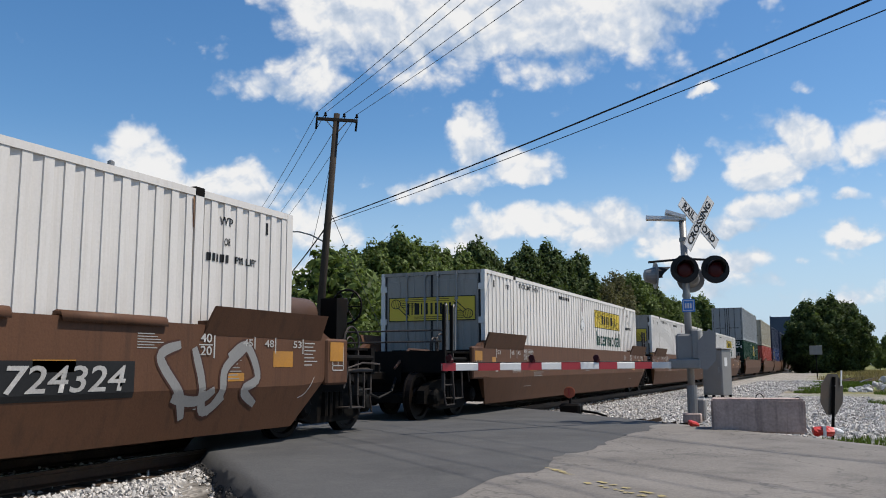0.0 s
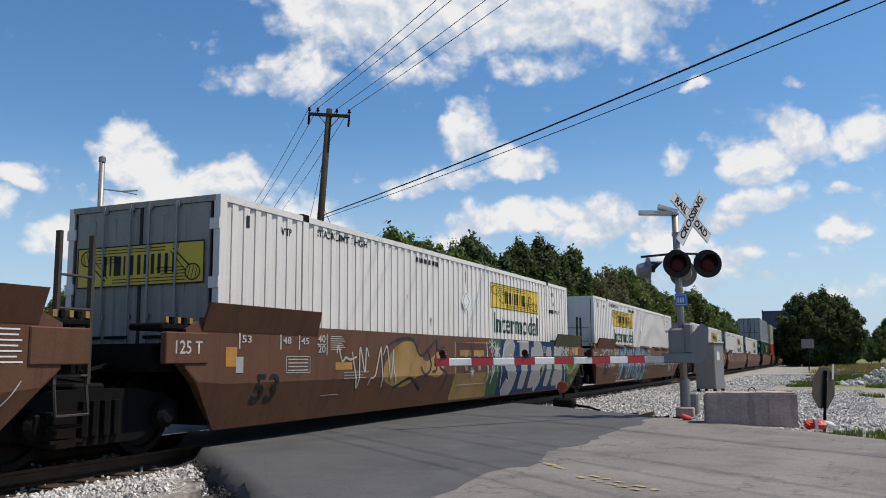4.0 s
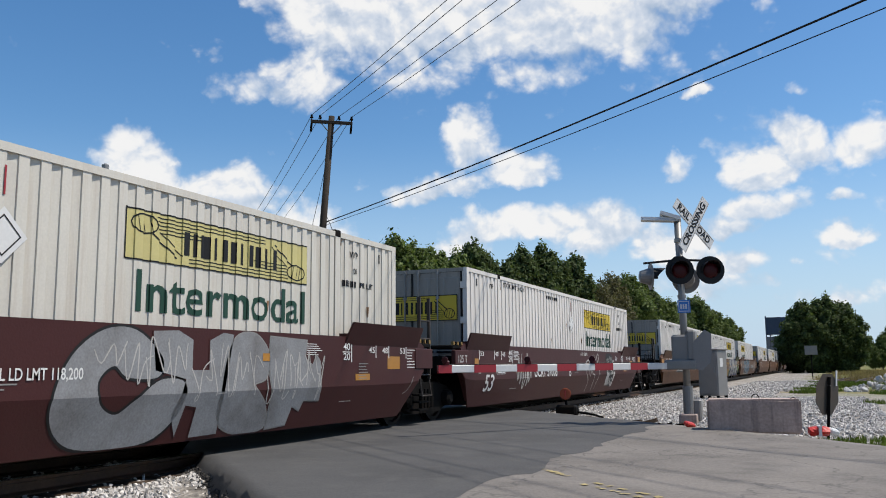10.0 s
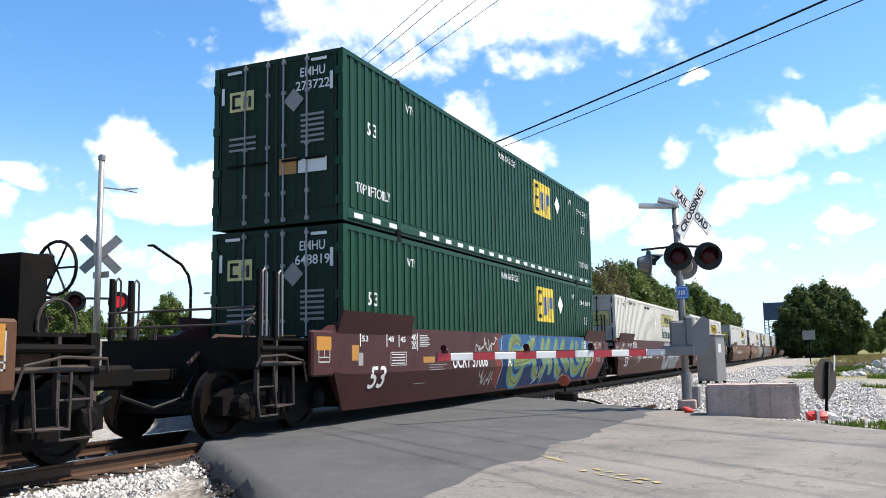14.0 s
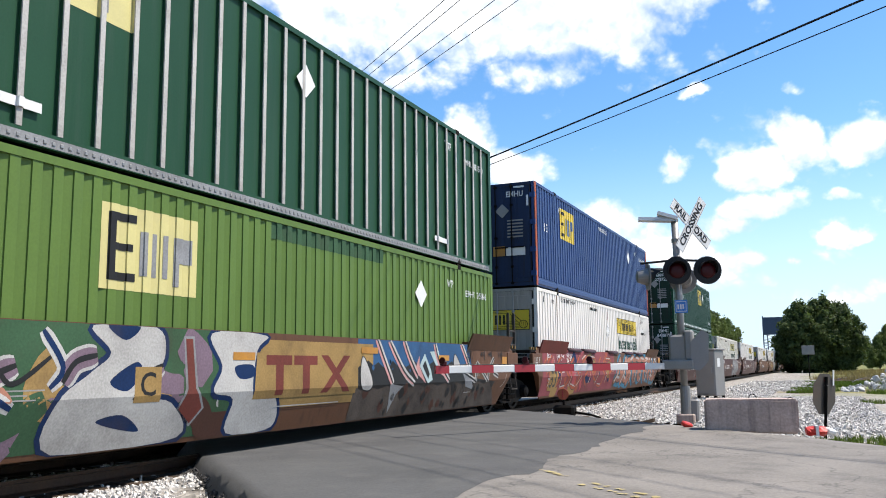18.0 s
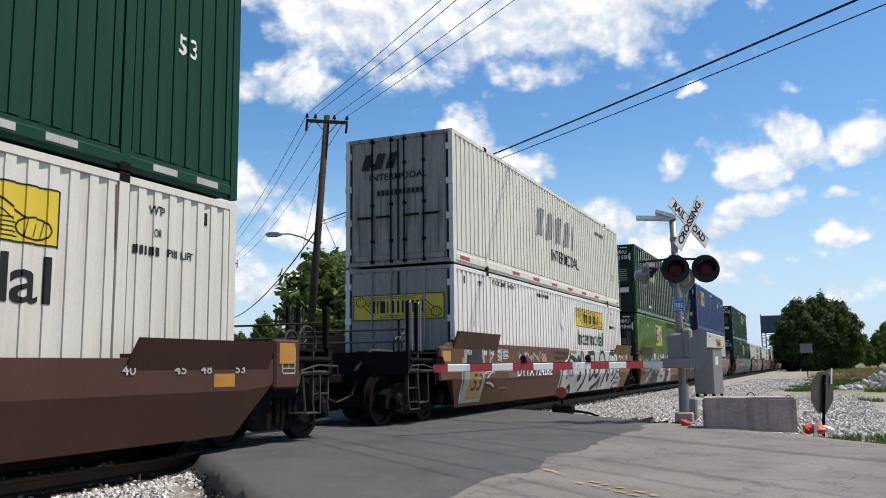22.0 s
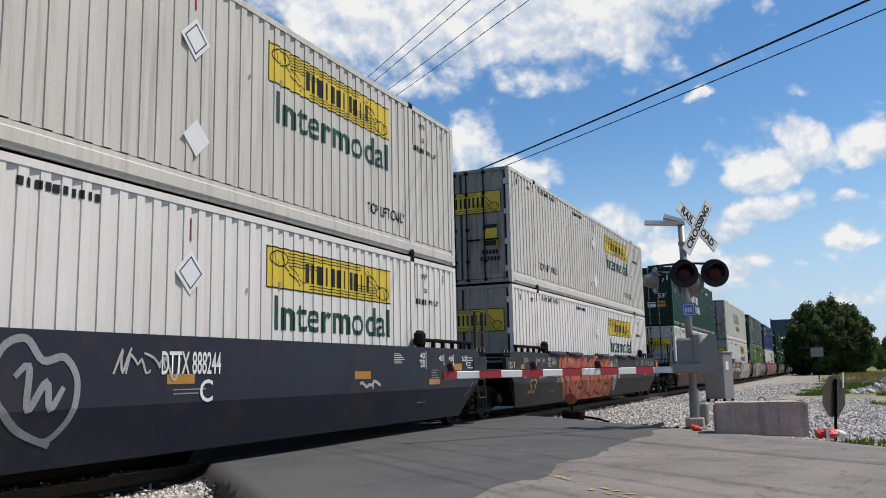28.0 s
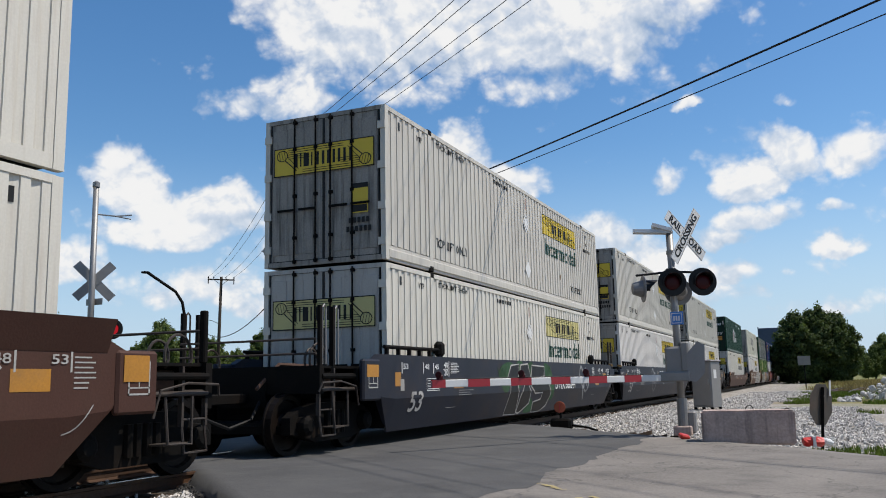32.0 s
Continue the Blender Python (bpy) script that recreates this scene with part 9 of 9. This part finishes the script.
def utility_pole(x, y, h, lean, label, lamp=None, arm=1.05):
    """Wooden pole with a cross-arm, insulators and fittings. lean: how far the top is off."""
    z0 = ground_height(x, y) - 0.3
    root = thing("utility_pole", label, "utility pole", group="utility poles along the road")
    top = Vector((x + lean[0], y + lean[1], h))
    foot = Vector((x, y, z0))
    part("pole", Geo().tube(foot, top, 0.17, 0.12, n=12), M["wood"], root, smooth=True)
    d = Vector((0.86, 0.51, -0.03)).normalized()
    c = top - Vector((0, 0, 0.28))
    g = Geo()
    m = Matrix.Translation(c) @ pose(0, 0, 0, 0, 2, math.degrees(math.atan2(d.y, d.x)))
    g.soft_box(-arm, arm, -0.18, -0.06, -0.06, 0.06, 0.01, m)
    a = part("cross_arm", g, M["wood"], root)
    ends = []
    for s in (-0.95, -0.55, 0.35, 0.95):
        p = m @ Vector((s * arm, -0.12, 0.06))
        g = Geo()
        insulator(g, *p)
        part("insulator", g, M["black"], a)
        ends.append(p + Vector((0, 0, 0.2)))
    for s in (-0.95, 0.95):
        p = m @ Vector((s * arm, -0.1, -0.08))
        part("strain_insulator", Geo().tube(p, p + Vector((-0.12, 0.14, -0.28)), 0.045, n=8), M["black"], a)
    part("brace", Geo().tube(m @ Vector((-0.5 * arm, -0.12, -0.05)), c + Vector((0, 0, -0.5)), 0.02, n=6).tube(m @ Vector((0.5 * arm, -0.12, -0.05)), c + Vector((0, 0, -0.5)), 0.02, n=6), M["galv"], root)
    if lamp:
        q = foot.lerp(top, lamp)
        tip = q + Vector((-1.25, -0.75, 0.42))
        mast = Geo().pipe([q, q + Vector((-0.5, -0.3, 0.3)), q + Vector((-0.9, -0.54, 0.42)), tip], 0.03)
        part("lamp_arm", mast, M["galv"], root)
        hm = Matrix.Translation(tip) @ pose(0, 0, 0, 0, 0, 211)
        part("lamp_head", Geo().prism([(-0.1, -0.05), (0.1, -0.11), (0.42, -0.12), (0.52, -0.04), (0.35, 0.06), (0, 0.05)], -0.11, 0.11, lambda p, q2, k: hm @ Vector((p, k, q2))), M["galv"], root, "grey street lamp head")
    return ends, foot, top


def sag(p, q, drop, n=28):
    return [p.lerp(q, i / n) - Vector((0, 0, drop * 4 * (i / n) * (1 - i / n))) for i in range(n + 1)]


def wire(name, p, q, drop, r, mat, label):
    tagged(new(name, Geo().pipe(sag(Vector(p), Vector(q), drop), r, 5).mesh(name, M[mat])), label, "overhead wire", group="overhead wires")


E1, F1, T1 = utility_pole(-9.75, 27.78, 10.95, (0.68, 0.36), "leaning dark wooden utility pole with cross-arm and street lamp", lamp=0.545, arm=0.82)
E2, F2, T2 = utility_pole(-41.4, 62.9, 11.0, (0.2, 0.1), "distant wooden utility pole with lamp", lamp=0.62, arm=1.2)
E0, F0, T0 = utility_pole(27.0, -1.0, 12.4, (0.0, 0.0), "wooden utility pole across the road", arm=1.4)
for a, b, c in zip(E1, E2, E0):
    wire("power_line", a, c, 0.55, 0.011, "wire", "thin grey power line between wooden poles")
    wire("power_line", a, b, 0.8, 0.012, "wire", "thin grey power line between wooden poles")
CB = Vector((-9.2, 28.06, 6.72))
wire("telephone_cable", CB, (33.6, -3.6, 8.2), 0.58, 0.021, "cable", "thick black telephone cable slung from the pole")
wire("telephone_cable", CB - Vector((0, 0, 0.12)), (33.6, -3.6, 7.75), 0.58, 0.011, "cable", "black telephone cable slung from the pole")
wire("telephone_cable", CB, E2[0] - Vector((0, 0, 5.2)), 1.6, 0.03, "cable", "thick black telephone cable slung from the pole")
wire("guy_wire", T1 - Vector((0, 0, 0.9)), (-9.9, 27.6, 5.2), 0.05, 0.01, "wire", "steel down wire along the pole")
wire("guy_wire", CB + Vector((0, 0, 0.2)), (-8.0, 32.5, 0.0), 0.1, 0.012, "wire", "steel guy wire to the ground")


def street_lamp(x, y, h):
    root = thing("street_lamp", "curved dark street lamp beyond the tracks", "street lamp")
    pts = [(x, y, -0.3), (x, y, h * 0.68), (x - 0.1, y - 0.08, h * 0.78), (x - 0.36, y - 0.3, h * 0.86), (x - 1.4, y - 1.2, h)]
    part("pole", Geo().pipe(pts, 0.075, 8), M["black"], root)
    part("lamp_head", Geo().soft_box(x - 1.65, x - 1.3, y - 1.4, y - 1.12, h - 0.05, h + 0.05, 0.03), M["black"], root)


street_lamp(-20.95, 34.3, 6.81)

# ---------------------------------------------------------------- distance


def billboard():
    """Blue panel on a lattice frame far along the line."""
    root = thing("blue_gantry", "dark blue panel on a steel lattice tower in the distance", "tower")
    x0, x1, y = -6.8, -0.6, 262.0
    part("panel", Geo().soft_box(x0, x1, y - 0.2, y + 0.2, 9.6, 14.6, 0.05), M["bluesteel"], root)
    for k, x in enumerate((x0, x0 + 1.1, -2.6, x1)):
        part("post", Geo().box(x - 0.14, x + 0.14, y + 0.25, y + 0.55, -0.3, 15.0 if k == 0 else 14.0), M["bluesteel"], root)
    for z in (3.0, 5.5, 8.0):
        g = Geo().tube((x0, y + 0.4, z), (x1, y + 0.4, z + 1.8), 0.09, n=6).tube((x0, y + 0.4, z + 1.8), (x1, y + 0.4, z), 0.09, n=6)
        part("brace", g, M["galv"], root)
    for z in np.arange(1.0, 14.0, 0.8):
        part("rung", Geo().tube((x0, y + 0.4, float(z)), (x0 + 1.1, y + 0.4, float(z)), 0.06, n=5), M["bluesteel"], root)


billboard()


def far_yard():
    """Low pale pipe racks and sheds seen beyond the line between the cars."""
    rnd = random.Random(5)
    for i in range(4):
        x, y = -42 - i * 7.5, 52 + i * 3.0 + rnd.uniform(-2, 2)
        root = thing("pipe_rack", "pale steel pipe rack beyond the line", "pipe rack", group="pipe racks in the yard")
        part("beam", Geo().box(x - 3, x + 3, y - 0.12, y + 0.12, 2.2, 2.42), M["whitepaint"], root)
        for dx in (-2.4, -0.6, 1.4, 2.6):
            part("post", Geo().box(x + dx - 0.1, x + dx + 0.1, y - 0.1, y + 0.1, -0.6, 2.2), M["alu"], root)
        part("upper_beam", Geo().box(x - 2, x + 1.0, y - 0.08, y + 0.08, 3.0, 3.14), M["alu"], root)


far_yard()

# ---------------------------------------------------------------- trees and ground cover


def leaf_cloud(blobs, count, size, seed, spike=0.0):
    """Many small leaf clusters inside a set of rounded masses: (x, y, z, rx, ry, rz)."""
    r = np.random.RandomState(seed)
    w = np.array([b[3] * b[4] + b[3] * b[5] for b in blobs])
    pick = r.choice(len(blobs), count, p=w / w.sum())
    d = r.normal(size=(count, 3))
    d /= np.linalg.norm(d, axis=1)[:, None]
    rad = np.abs(r.normal(0.78, 0.26, count))
    b = np.array(blobs)[pick]
    c = b[:, :3] + d * rad[:, None] * b[:, 3:]
    nrm = d + r.normal(size=(count, 3)) * 0.55 + np.array([0, 0, 0.25])
    nrm /= np.linalg.norm(nrm, axis=1)[:, None]
    a = np.cross(nrm, r.normal(size=(count, 3)))
    a /= np.linalg.norm(a, axis=1)[:, None]
    e = np.cross(nrm, a)
    s = size * r.uniform(0.55, 1.35, count)[:, None]
    v = np.empty((count, 5, 3))
    v[:, 0] = c - a * s
    v[:, 1] = c - a * s * 0.2 + e * s * 0.55
    v[:, 2] = c + a * s * (1.0 + spike) + nrm * s * 0.25
    v[:, 3] = c + a * s * 0.3 - e * s * 0.5
    v[:, 4] = c - a * s * 0.5 - e * s * 0.4 + nrm * s * 0.2
    verts = v.reshape(-1, 3).tolist()
    faces = [(5 * i, 5 * i + 4, 5 * i + 3, 5 * i + 2, 5 * i + 1) for i in range(count)]
    return verts, faces


def tree_parts(h, wide, seed, leaf, count, kind="round", size=0.34, low=0.22):
    """Meshes of one tree standing at the origin: trunk with limbs, and crown."""
    r = random.Random(seed)
    g = Geo()
    g.tube((0, 0, -0.4), (r.uniform(-0.2, 0.2), 0, h * 0.45), 0.035 * h * 0.6, 0.02 * h * 0.6, n=9)
    g.tube((0, 0, h * 0.45), (r.uniform(-0.4, 0.4), 0.1, h * 0.9), 0.02 * h * 0.6, 0.004 * h, n=7)
    z0, z1 = h * low, h
    blobs = []
    n = 34
    for i in range(n):
        # boughs over an egg-shaped crown, each ending in a few ragged tufts
        t = ((i + 0.5) / n) ** 0.85
        a = i * 2.399 + r.uniform(-0.35, 0.35)
        girth = math.sin(math.pi * min(1.0, 0.16 + 0.80 * t)) ** 0.7 if kind == "round" else (1 - t) ** 0.55 * 0.95 + 0.05
        reach = wide * girth * r.uniform(0.62, 0.95)
        z = z0 + (z1 - z0) * t * 0.90
        px, py = reach * math.cos(a), reach * math.sin(a)
        br = wide * r.uniform(0.26, 0.40) * (1.0 if t < 0.75 else 0.75)
        g.tube((0, 0, z * r.uniform(0.45, 0.7)), (px * 0.85, py * 0.85, z), 0.04 + 0.005 * h, 0.015, n=5, caps=False)
        blobs.append((px, py, z, br, br, br * r.uniform(0.6, 0.85)))
        blobs.append((px * 0.45, py * 0.45, z, br * 1.15, br * 1.15, br))
        for k in range(3):
            q = br * r.uniform(0.28, 0.5)
            d = br * r.uniform(0.7, 1.05)
            w = a + r.uniform(-1.3, 1.3)
            up = r.uniform(0.25, 0.95)
            blobs.append((px + d * (1 - up * 0.6) * math.cos(w), py + d * (1 - up * 0.6) * math.sin(w), z + d * up, q, q, q * (1.5 if kind == "cone" else 1.05)))
    blobs.append((0, 0, z1 * 0.95, wide * 0.16, wide * 0.16, wide * 0.3))
    trunk = g.mesh("trunk", M["bark"])
    v, f = leaf_cloud(blobs, count, size, seed, 0.5 if kind == "cone" else 0.0)
    crown = bpy.data.meshes.new("crown")
    crown.from_pydata(v, [], f)
    crown.materials.append(M[leaf])
    return trunk, crown


def plant(meshes, name, label, x, y, scale, turn, group, squash=1.0):
    root = thing(name, label, "tree", group=group)
    piece("trunk", meshes[0], root)
    piece("crown", meshes[1], root)
    root.matrix_basis = Matrix.Translation((x, y, ground_height(x, y))) @ pose(0, 0, 0, 0, 0, turn) @ Matrix.Diagonal((scale, scale, scale * squash, 1))
    return root


def build_trees():
    rnd = random.Random(17)
    leafy = [tree_parts(12, 3.3, s, "leaf", 26000, size=0.19, low=0.12) for s in (1, 2, 3)]
    conic = [tree_parts(12, 2.9, s, "leafdark", 24000, "cone", 0.18, low=0.08) for s in (4, 5, 6)]
    pale = [tree_parts(10, 2.3, 7, "leafpale", 7000, size=0.13)]
    # wood behind the train: from close to the leaning pole to far along the line
    line = [
        (-23.4, 53.3, 10.4, "L"), (-23.8, 57.8, 12.2, "L"), (-23.0, 60.5, 12.8, "L"), (-22.6, 62.9, 13.1, "L"), (-22.0, 65.4, 12.9, "L"), (-22.3, 71.8, 13.0, "L"),
        (-21.4, 74.3, 14.4, "C"), (-21.7, 78.5, 14.1, "C"), (-20.0, 79.2, 13.4, "C"), (-19.3, 81.5, 14.1, "C"), (-17.8, 84.1, 15.0, "C"), (-17.4, 88.4, 14.6, "C"),
        (-17.0, 92.7, 14.1, "C"), (-17.5, 101.8, 13.5, "L"), (-14.5, 95.3, 12.3, "P"), (-14.4, 99.5, 12.9, "P"), (-15.9, 115.5, 14.0, "L"), (-15.0, 122.8, 14.4, "C"),
        (-14.1, 126.1, 13.4, "L"), (-13.2, 133.3, 13.3, "L"), (-13.3, 148.4, 13.6, "C"), (-12.2, 158.7, 14.8, "L"), (-11.5, 168.9, 13.3, "L"), (-11.1, 184.0, 13.1, "L"),
        (-11.5, 204.1, 12.9, "L"),
    ]
    for x, y, h, k in line:
        src = {"L": leafy, "C": conic, "P": pale}[k]
        lab = {"L": "full green broadleaf tree behind the train", "C": "dark green ragged cedar tree behind the train", "P": "thin pale half-bare tree among the wood"}[k]
        plant(rnd.choice(src), "tree", lab, x, y, h * rnd.uniform(0.86, 0.98) / (10.0 if k == "P" else 12.0), rnd.uniform(0, 360), "wood behind the train")
    # the wood's back row closes the gaps
    for i in range(22):
        y = 60 + i * 8.5
        plant(rnd.choice(leafy + conic), "tree", "dark tree at the back of the wood", -27 + i * 0.35 + rnd.uniform(-2, 2), y, rnd.uniform(0.55, 0.7), rnd.uniform(0, 360), "wood behind the train")
    # small tree by the leaning pole
    small = tree_parts(7, 2.2, 21, "leaf", 3200, size=0.22, low=0.2)
    plant(small, "tree", "small dark green tree beside the leaning pole", -12.6, 33.5, 0.95, 20, "wood behind the train")
    plant(small, "tree", "small leafy tree behind the leaning pole", -14.5, 38.5, 1.0, 130, "wood behind the train")
    # low trees far off beyond the yard
    for i in range(26):
        a = math.radians(-54 + i * 1.55)
        d = rnd.uniform(125, 160)
        x, y = 8.16 + d * math.sin(a), d * math.cos(a)
        if x > -30:
            continue
        plant(rnd.choice(leafy), "tree", "distant green tree beyond the yard", x, y, rnd.uniform(0.62, 1.0), rnd.uniform(0, 360), "trees beyond the yard")
    # the big tree clump beside the line
    clump = [tree_parts(11.5, 3.9, s, "leafdark", 26000, "round", 0.24, low=0.05) for s in (31, 32)]
    for x, y, s, k, t in ((5.6, 148, 0.98, 0, 0), (8.8, 150, 1.06, 1, 60), (10.9, 150, 0.95, 0, 140), (4.8, 152, 0.80, 1, 200), (11.7, 153, 0.75, 1, 290), (7.2, 153, 1.0, 0, 90)):
        plant(clump[k], "tree", "broad dark green tree clump beside the line", x, y, s, t, "clump beside the line")
    # trees at the right edge and far beyond
    for x, y, s in ((17.6, 201, 0.42), (19.2, 203, 0.62), (21.5, 205, 0.8), (24, 208, 0.85), (28, 212, 0.9), (20, 262, 0.55), (17, 275, 0.5), (22, 290, 0.6), (33, 230, 0.9), (26, 250, 0.6), (15.5, 300, 0.5)):
        plant(rnd.choice(leafy), "tree", "distant green tree at the edge of the field", x, y, s, rnd.uniform(0, 360), "trees beyond the field")


build_trees()


def far_woods():
    """Low wood on the horizon."""
    r = np.random.RandomState(3)
    blobs = []
    for a in np.arange(-70, 75, 0.55):
        d = 420 + 60 * math.sin(a * 0.7)
        h = 5.5 + 2.5 * noise.noise((a * 0.3, 0, 0)) + r.uniform(-1, 1.5)
        w = radians(float(a))
        blobs.append((8 + d * math.sin(w), d * math.cos(w), h * 0.5 + (1.0 if a > 3 else 0), 4.0, 4.0, h * 0.6))
    v, f = leaf_cloud(blobs, 26000, 1.1, 5)
    me = bpy.data.meshes.new("far_woods")
    me.from_pydata(v, [], f)
    me.materials.append(M["leaf"])
    tagged(new("far_woods", me), "low green woods along the horizon", "woods", kind="stuff")


far_woods()


def blades(name, spots, count, height, mat, label, seed):
    """Grass: narrow bent blades scattered over (x, y, radius) spots."""
    r = np.random.RandomState(seed)
    w = np.array([s[2] ** 2 for s in spots])
    pick = r.choice(len(spots), count, p=w / w.sum())
    g = Geo()
    for i in pick:
        x0, y0, rad = spots[i]
        a, d = r.uniform(0, 6.283), rad * math.sqrt(r.uniform())
        x, y = x0 + d * math.cos(a), y0 + d * math.sin(a)
        z = ground_height(x, y)
        h = height * r.uniform(0.4, 1.2)
        t = r.uniform(0, 6.283)
        wd = 0.012 + 0.03 * height
        dx, dy = math.cos(t) * wd, math.sin(t) * wd
        lx, ly = r.uniform(-0.4, 0.4) * h, r.uniform(-0.4, 0.4) * h
        n = len(g.v)
        g.v += [(x - dx, y - dy, z - 0.02), (x + dx, y + dy, z - 0.02), (x + dx * 0.5 + lx * 0.4, y + dy * 0.5 + ly * 0.4, z + h * 0.6), (x + lx, y + ly, z + h)]
        g.f += [(n, n + 1, n + 2), (n, n + 2, n + 3)]
    me = bpy.data.meshes.new(name)
    me.from_pydata(g.v, [], g.f)
    me.materials.append(M[mat])
    tagged(new(name, me), label, "grass", kind="stuff")


blades("grass", [(8.9, 15.6, 0.9), (9.8, 15.0, 1.0), (11.0, 14.8, 1.2), (8.3, 14.9, 0.4), (12.5, 14.5, 1.4)], 5000, 0.12, "grass", "short green grass round the sign post", 1)
blades("grass", [(7.2, 44, 0.7), (7.9, 46, 1.0), (7.6, 50, 1.1), (8.3, 54, 1.3), (9.0, 60, 1.6), (8.4, 66, 1.5), (10.5, 58, 2.0), (13, 43, 1.6), (15, 42, 2.0), (9.6, 31.5, 0.4), (10.8, 42, 1.0), (12, 65, 2.5)], 26000, 0.17, "grass", "green grass strip beyond the gravel", 2)
blades("dry_grass", [(15, 80, 8), (22, 90, 12), (18, 115, 10), (28, 115, 16), (36, 135, 18), (15, 135, 6), (26, 155, 16)], 60000, 0.42, "drygrass", "tall dry brown grass in the field", 3)


def stones(name, spots, count, size, mat, label, seed, lift=0.3, spread=0.35, keep=None):
    """Loose angular stones over (x0, x1, y0, y1) patches kept off the road."""
    r = np.random.RandomState(seed)
    w = np.array([(s[1] - s[0]) * (s[3] - s[2]) for s in spots])
    shapes_ = []
    for k in range(8):
        bm = bmesh.new()
        for i in range(9):
            d = r.normal(size=3)
            d /= np.linalg.norm(d)
            bm.verts.new(d * np.array([1, 0.8, 0.65]) * r.uniform(0.75, 1.0))
        res = bmesh.ops.convex_hull(bm, input=bm.verts)
        bmesh.ops.delete(bm, geom=[e for e in res["geom_interior"] if isinstance(e, bmesh.types.BMVert)], context="VERTS")
        bm.verts.index_update()
        shapes_.append(([np.array(v.co) for v in bm.verts], [tuple(v.index for v in f.verts) for f in bm.faces]))
        bm.free()
    V, F = [], []
    made = 0
    while made < count:
        s = spots[r.choice(len(spots), p=w / w.sum())]
        x, y = r.uniform(s[0], s[1]), r.uniform(s[2], s[3])
        if keep and not keep[0] < x + y + r.normal(0, 0.12) < keep[1]:
            made += 0.05
            continue
        if not keep and ROAD_A - 0.28 < x + y < ROAD_B + 0.25:
            made += 0.2
            continue
        vs, fs = shapes_[r.randint(8)]
        sc = size * (1 + r.uniform(-spread, spread * 1.6))
        m = np.array(Euler(r.uniform(0, 6.28, 3).tolist()).to_matrix())
        n = len(V)
        c = np.array([x, y, ground_height(x, y) + sc * lift])
        V += [tuple(c + m @ (v * sc)) for v in vs]
        F += [tuple(i + n for i in f) for f in fs]
        made += 1
    me = bpy.data.meshes.new(name)
    me.from_pydata(V, [], F)
    me.materials.append(M[mat])
    tagged(new(name, me), label, "stones", kind="stuff")


stones("ballast", [(1.25, 5.0, 3.4, 8.9)], 9000, 0.032, "stone", "pale crushed stone ballast beside the track", 11)
stones("asphalt_crumbs", [(0.9, 6.5, 3.0, 8.9)], 2600, 0.026, "crumb", "dark broken asphalt crumbs along the apron's edge", 14, keep=(9.38, 9.86))
stones("dirt_clods", [(3.4, 5.7, 15.9, 18.4)], 700, 0.045, "tie", "dark clods and broken wood along the road's edge", 15, keep=(21.45, 22.0))
stones("ballast", [(1.3, 6.0, 17.0, 26.0), (1.4, 6.0, 26.0, 46.0), (6.0, 9.5, 15.5, 38.0)], 20000, 0.045, "stone", "pale crushed stone in the yard", 12)
stones("gravel", [(3.0, 8.5, 46.0, 75.0)], 7000, 0.07, "stone", "scattered pale stones in the far yard", 16)
stones("gravel", [(-1.2, 1.2, 2.0, 9.0), (-1.2, 1.2, 21.5, 40.0)], 3000, 0.035, "stone", "dull ballast between the ties", 13)


def rock_pile():
    r = random.Random(6)
    spots = []
    root = thing("rock_pile", "heap of broken grey rocks and rubble in the grass", "rock pile")
    shapes_ = []
    for k in range(6):
        bm = bmesh.new()
        for i in range(12):
            d = Vector((r.gauss(0, 1), r.gauss(0, 1), r.gauss(0, 1))).normalized()
            bm.verts.new(Vector((d.x, d.y * 0.8, d.z * 0.65)) * r.uniform(0.8, 1))
        res = bmesh.ops.convex_hull(bm, input=bm.verts)
        bmesh.ops.delete(bm, geom=[e for e in res["geom_interior"] if isinstance(e, bmesh.types.BMVert)], context="VERTS")
        me = bpy.data.meshes.new("rock")
        bm.to_mesh(me)
        bm.free()
        me.materials.append(M["rock"])
        shapes_.append(me)
    for i in range(299):
        t = r.random()
        x = 9.0 + t * 7.5
        hgt = 1.75 * smooth(0.0, 0.45, t)
        y = 47 + r.uniform(-2.6, 2.6)
        z = ground_height(x, y) + hgt * max(0.0, 1 - abs(y - 47) / 2.8) * r.uniform(0.55, 1.0)
        s = r.uniform(0.10, 0.26)
        ob = piece("rock", r.choice(shapes_), root)
        ob.matrix_basis = Matrix.Translation((x, y, z)) @ pose(0, 0, 0, r.uniform(0, 360), r.uniform(0, 360), r.uniform(0, 360)) @ Matrix.Scale(s, 4)


rock_pile()

build_track("side_track", lambda y: 9.0 + (y - 60) * 0.05 + max(0, y - 60) ** 2 * 0.0022, 62, 240, "rusty side track curving off to the right", (62, 110))


# ---------------------------------------------------------------- movement


def motions():
    """The train rolls along +y; every car and its load keep their spacing."""
    times = [0, 2, 4, 6, 8, 10, 12, 14, 16, 18, 20, 22, 24, 26, 28, 30, 32]
    for ob, u in CARS:
        walk(ob, [(t, Matrix.Translation((0, train_at(t) - u, 0))) for t in times])
    for ob, u, z in CONTAINERS:
        walk(ob, [(t, Matrix.Translation((0, train_at(t) - u, z))) for t in times])


motions()
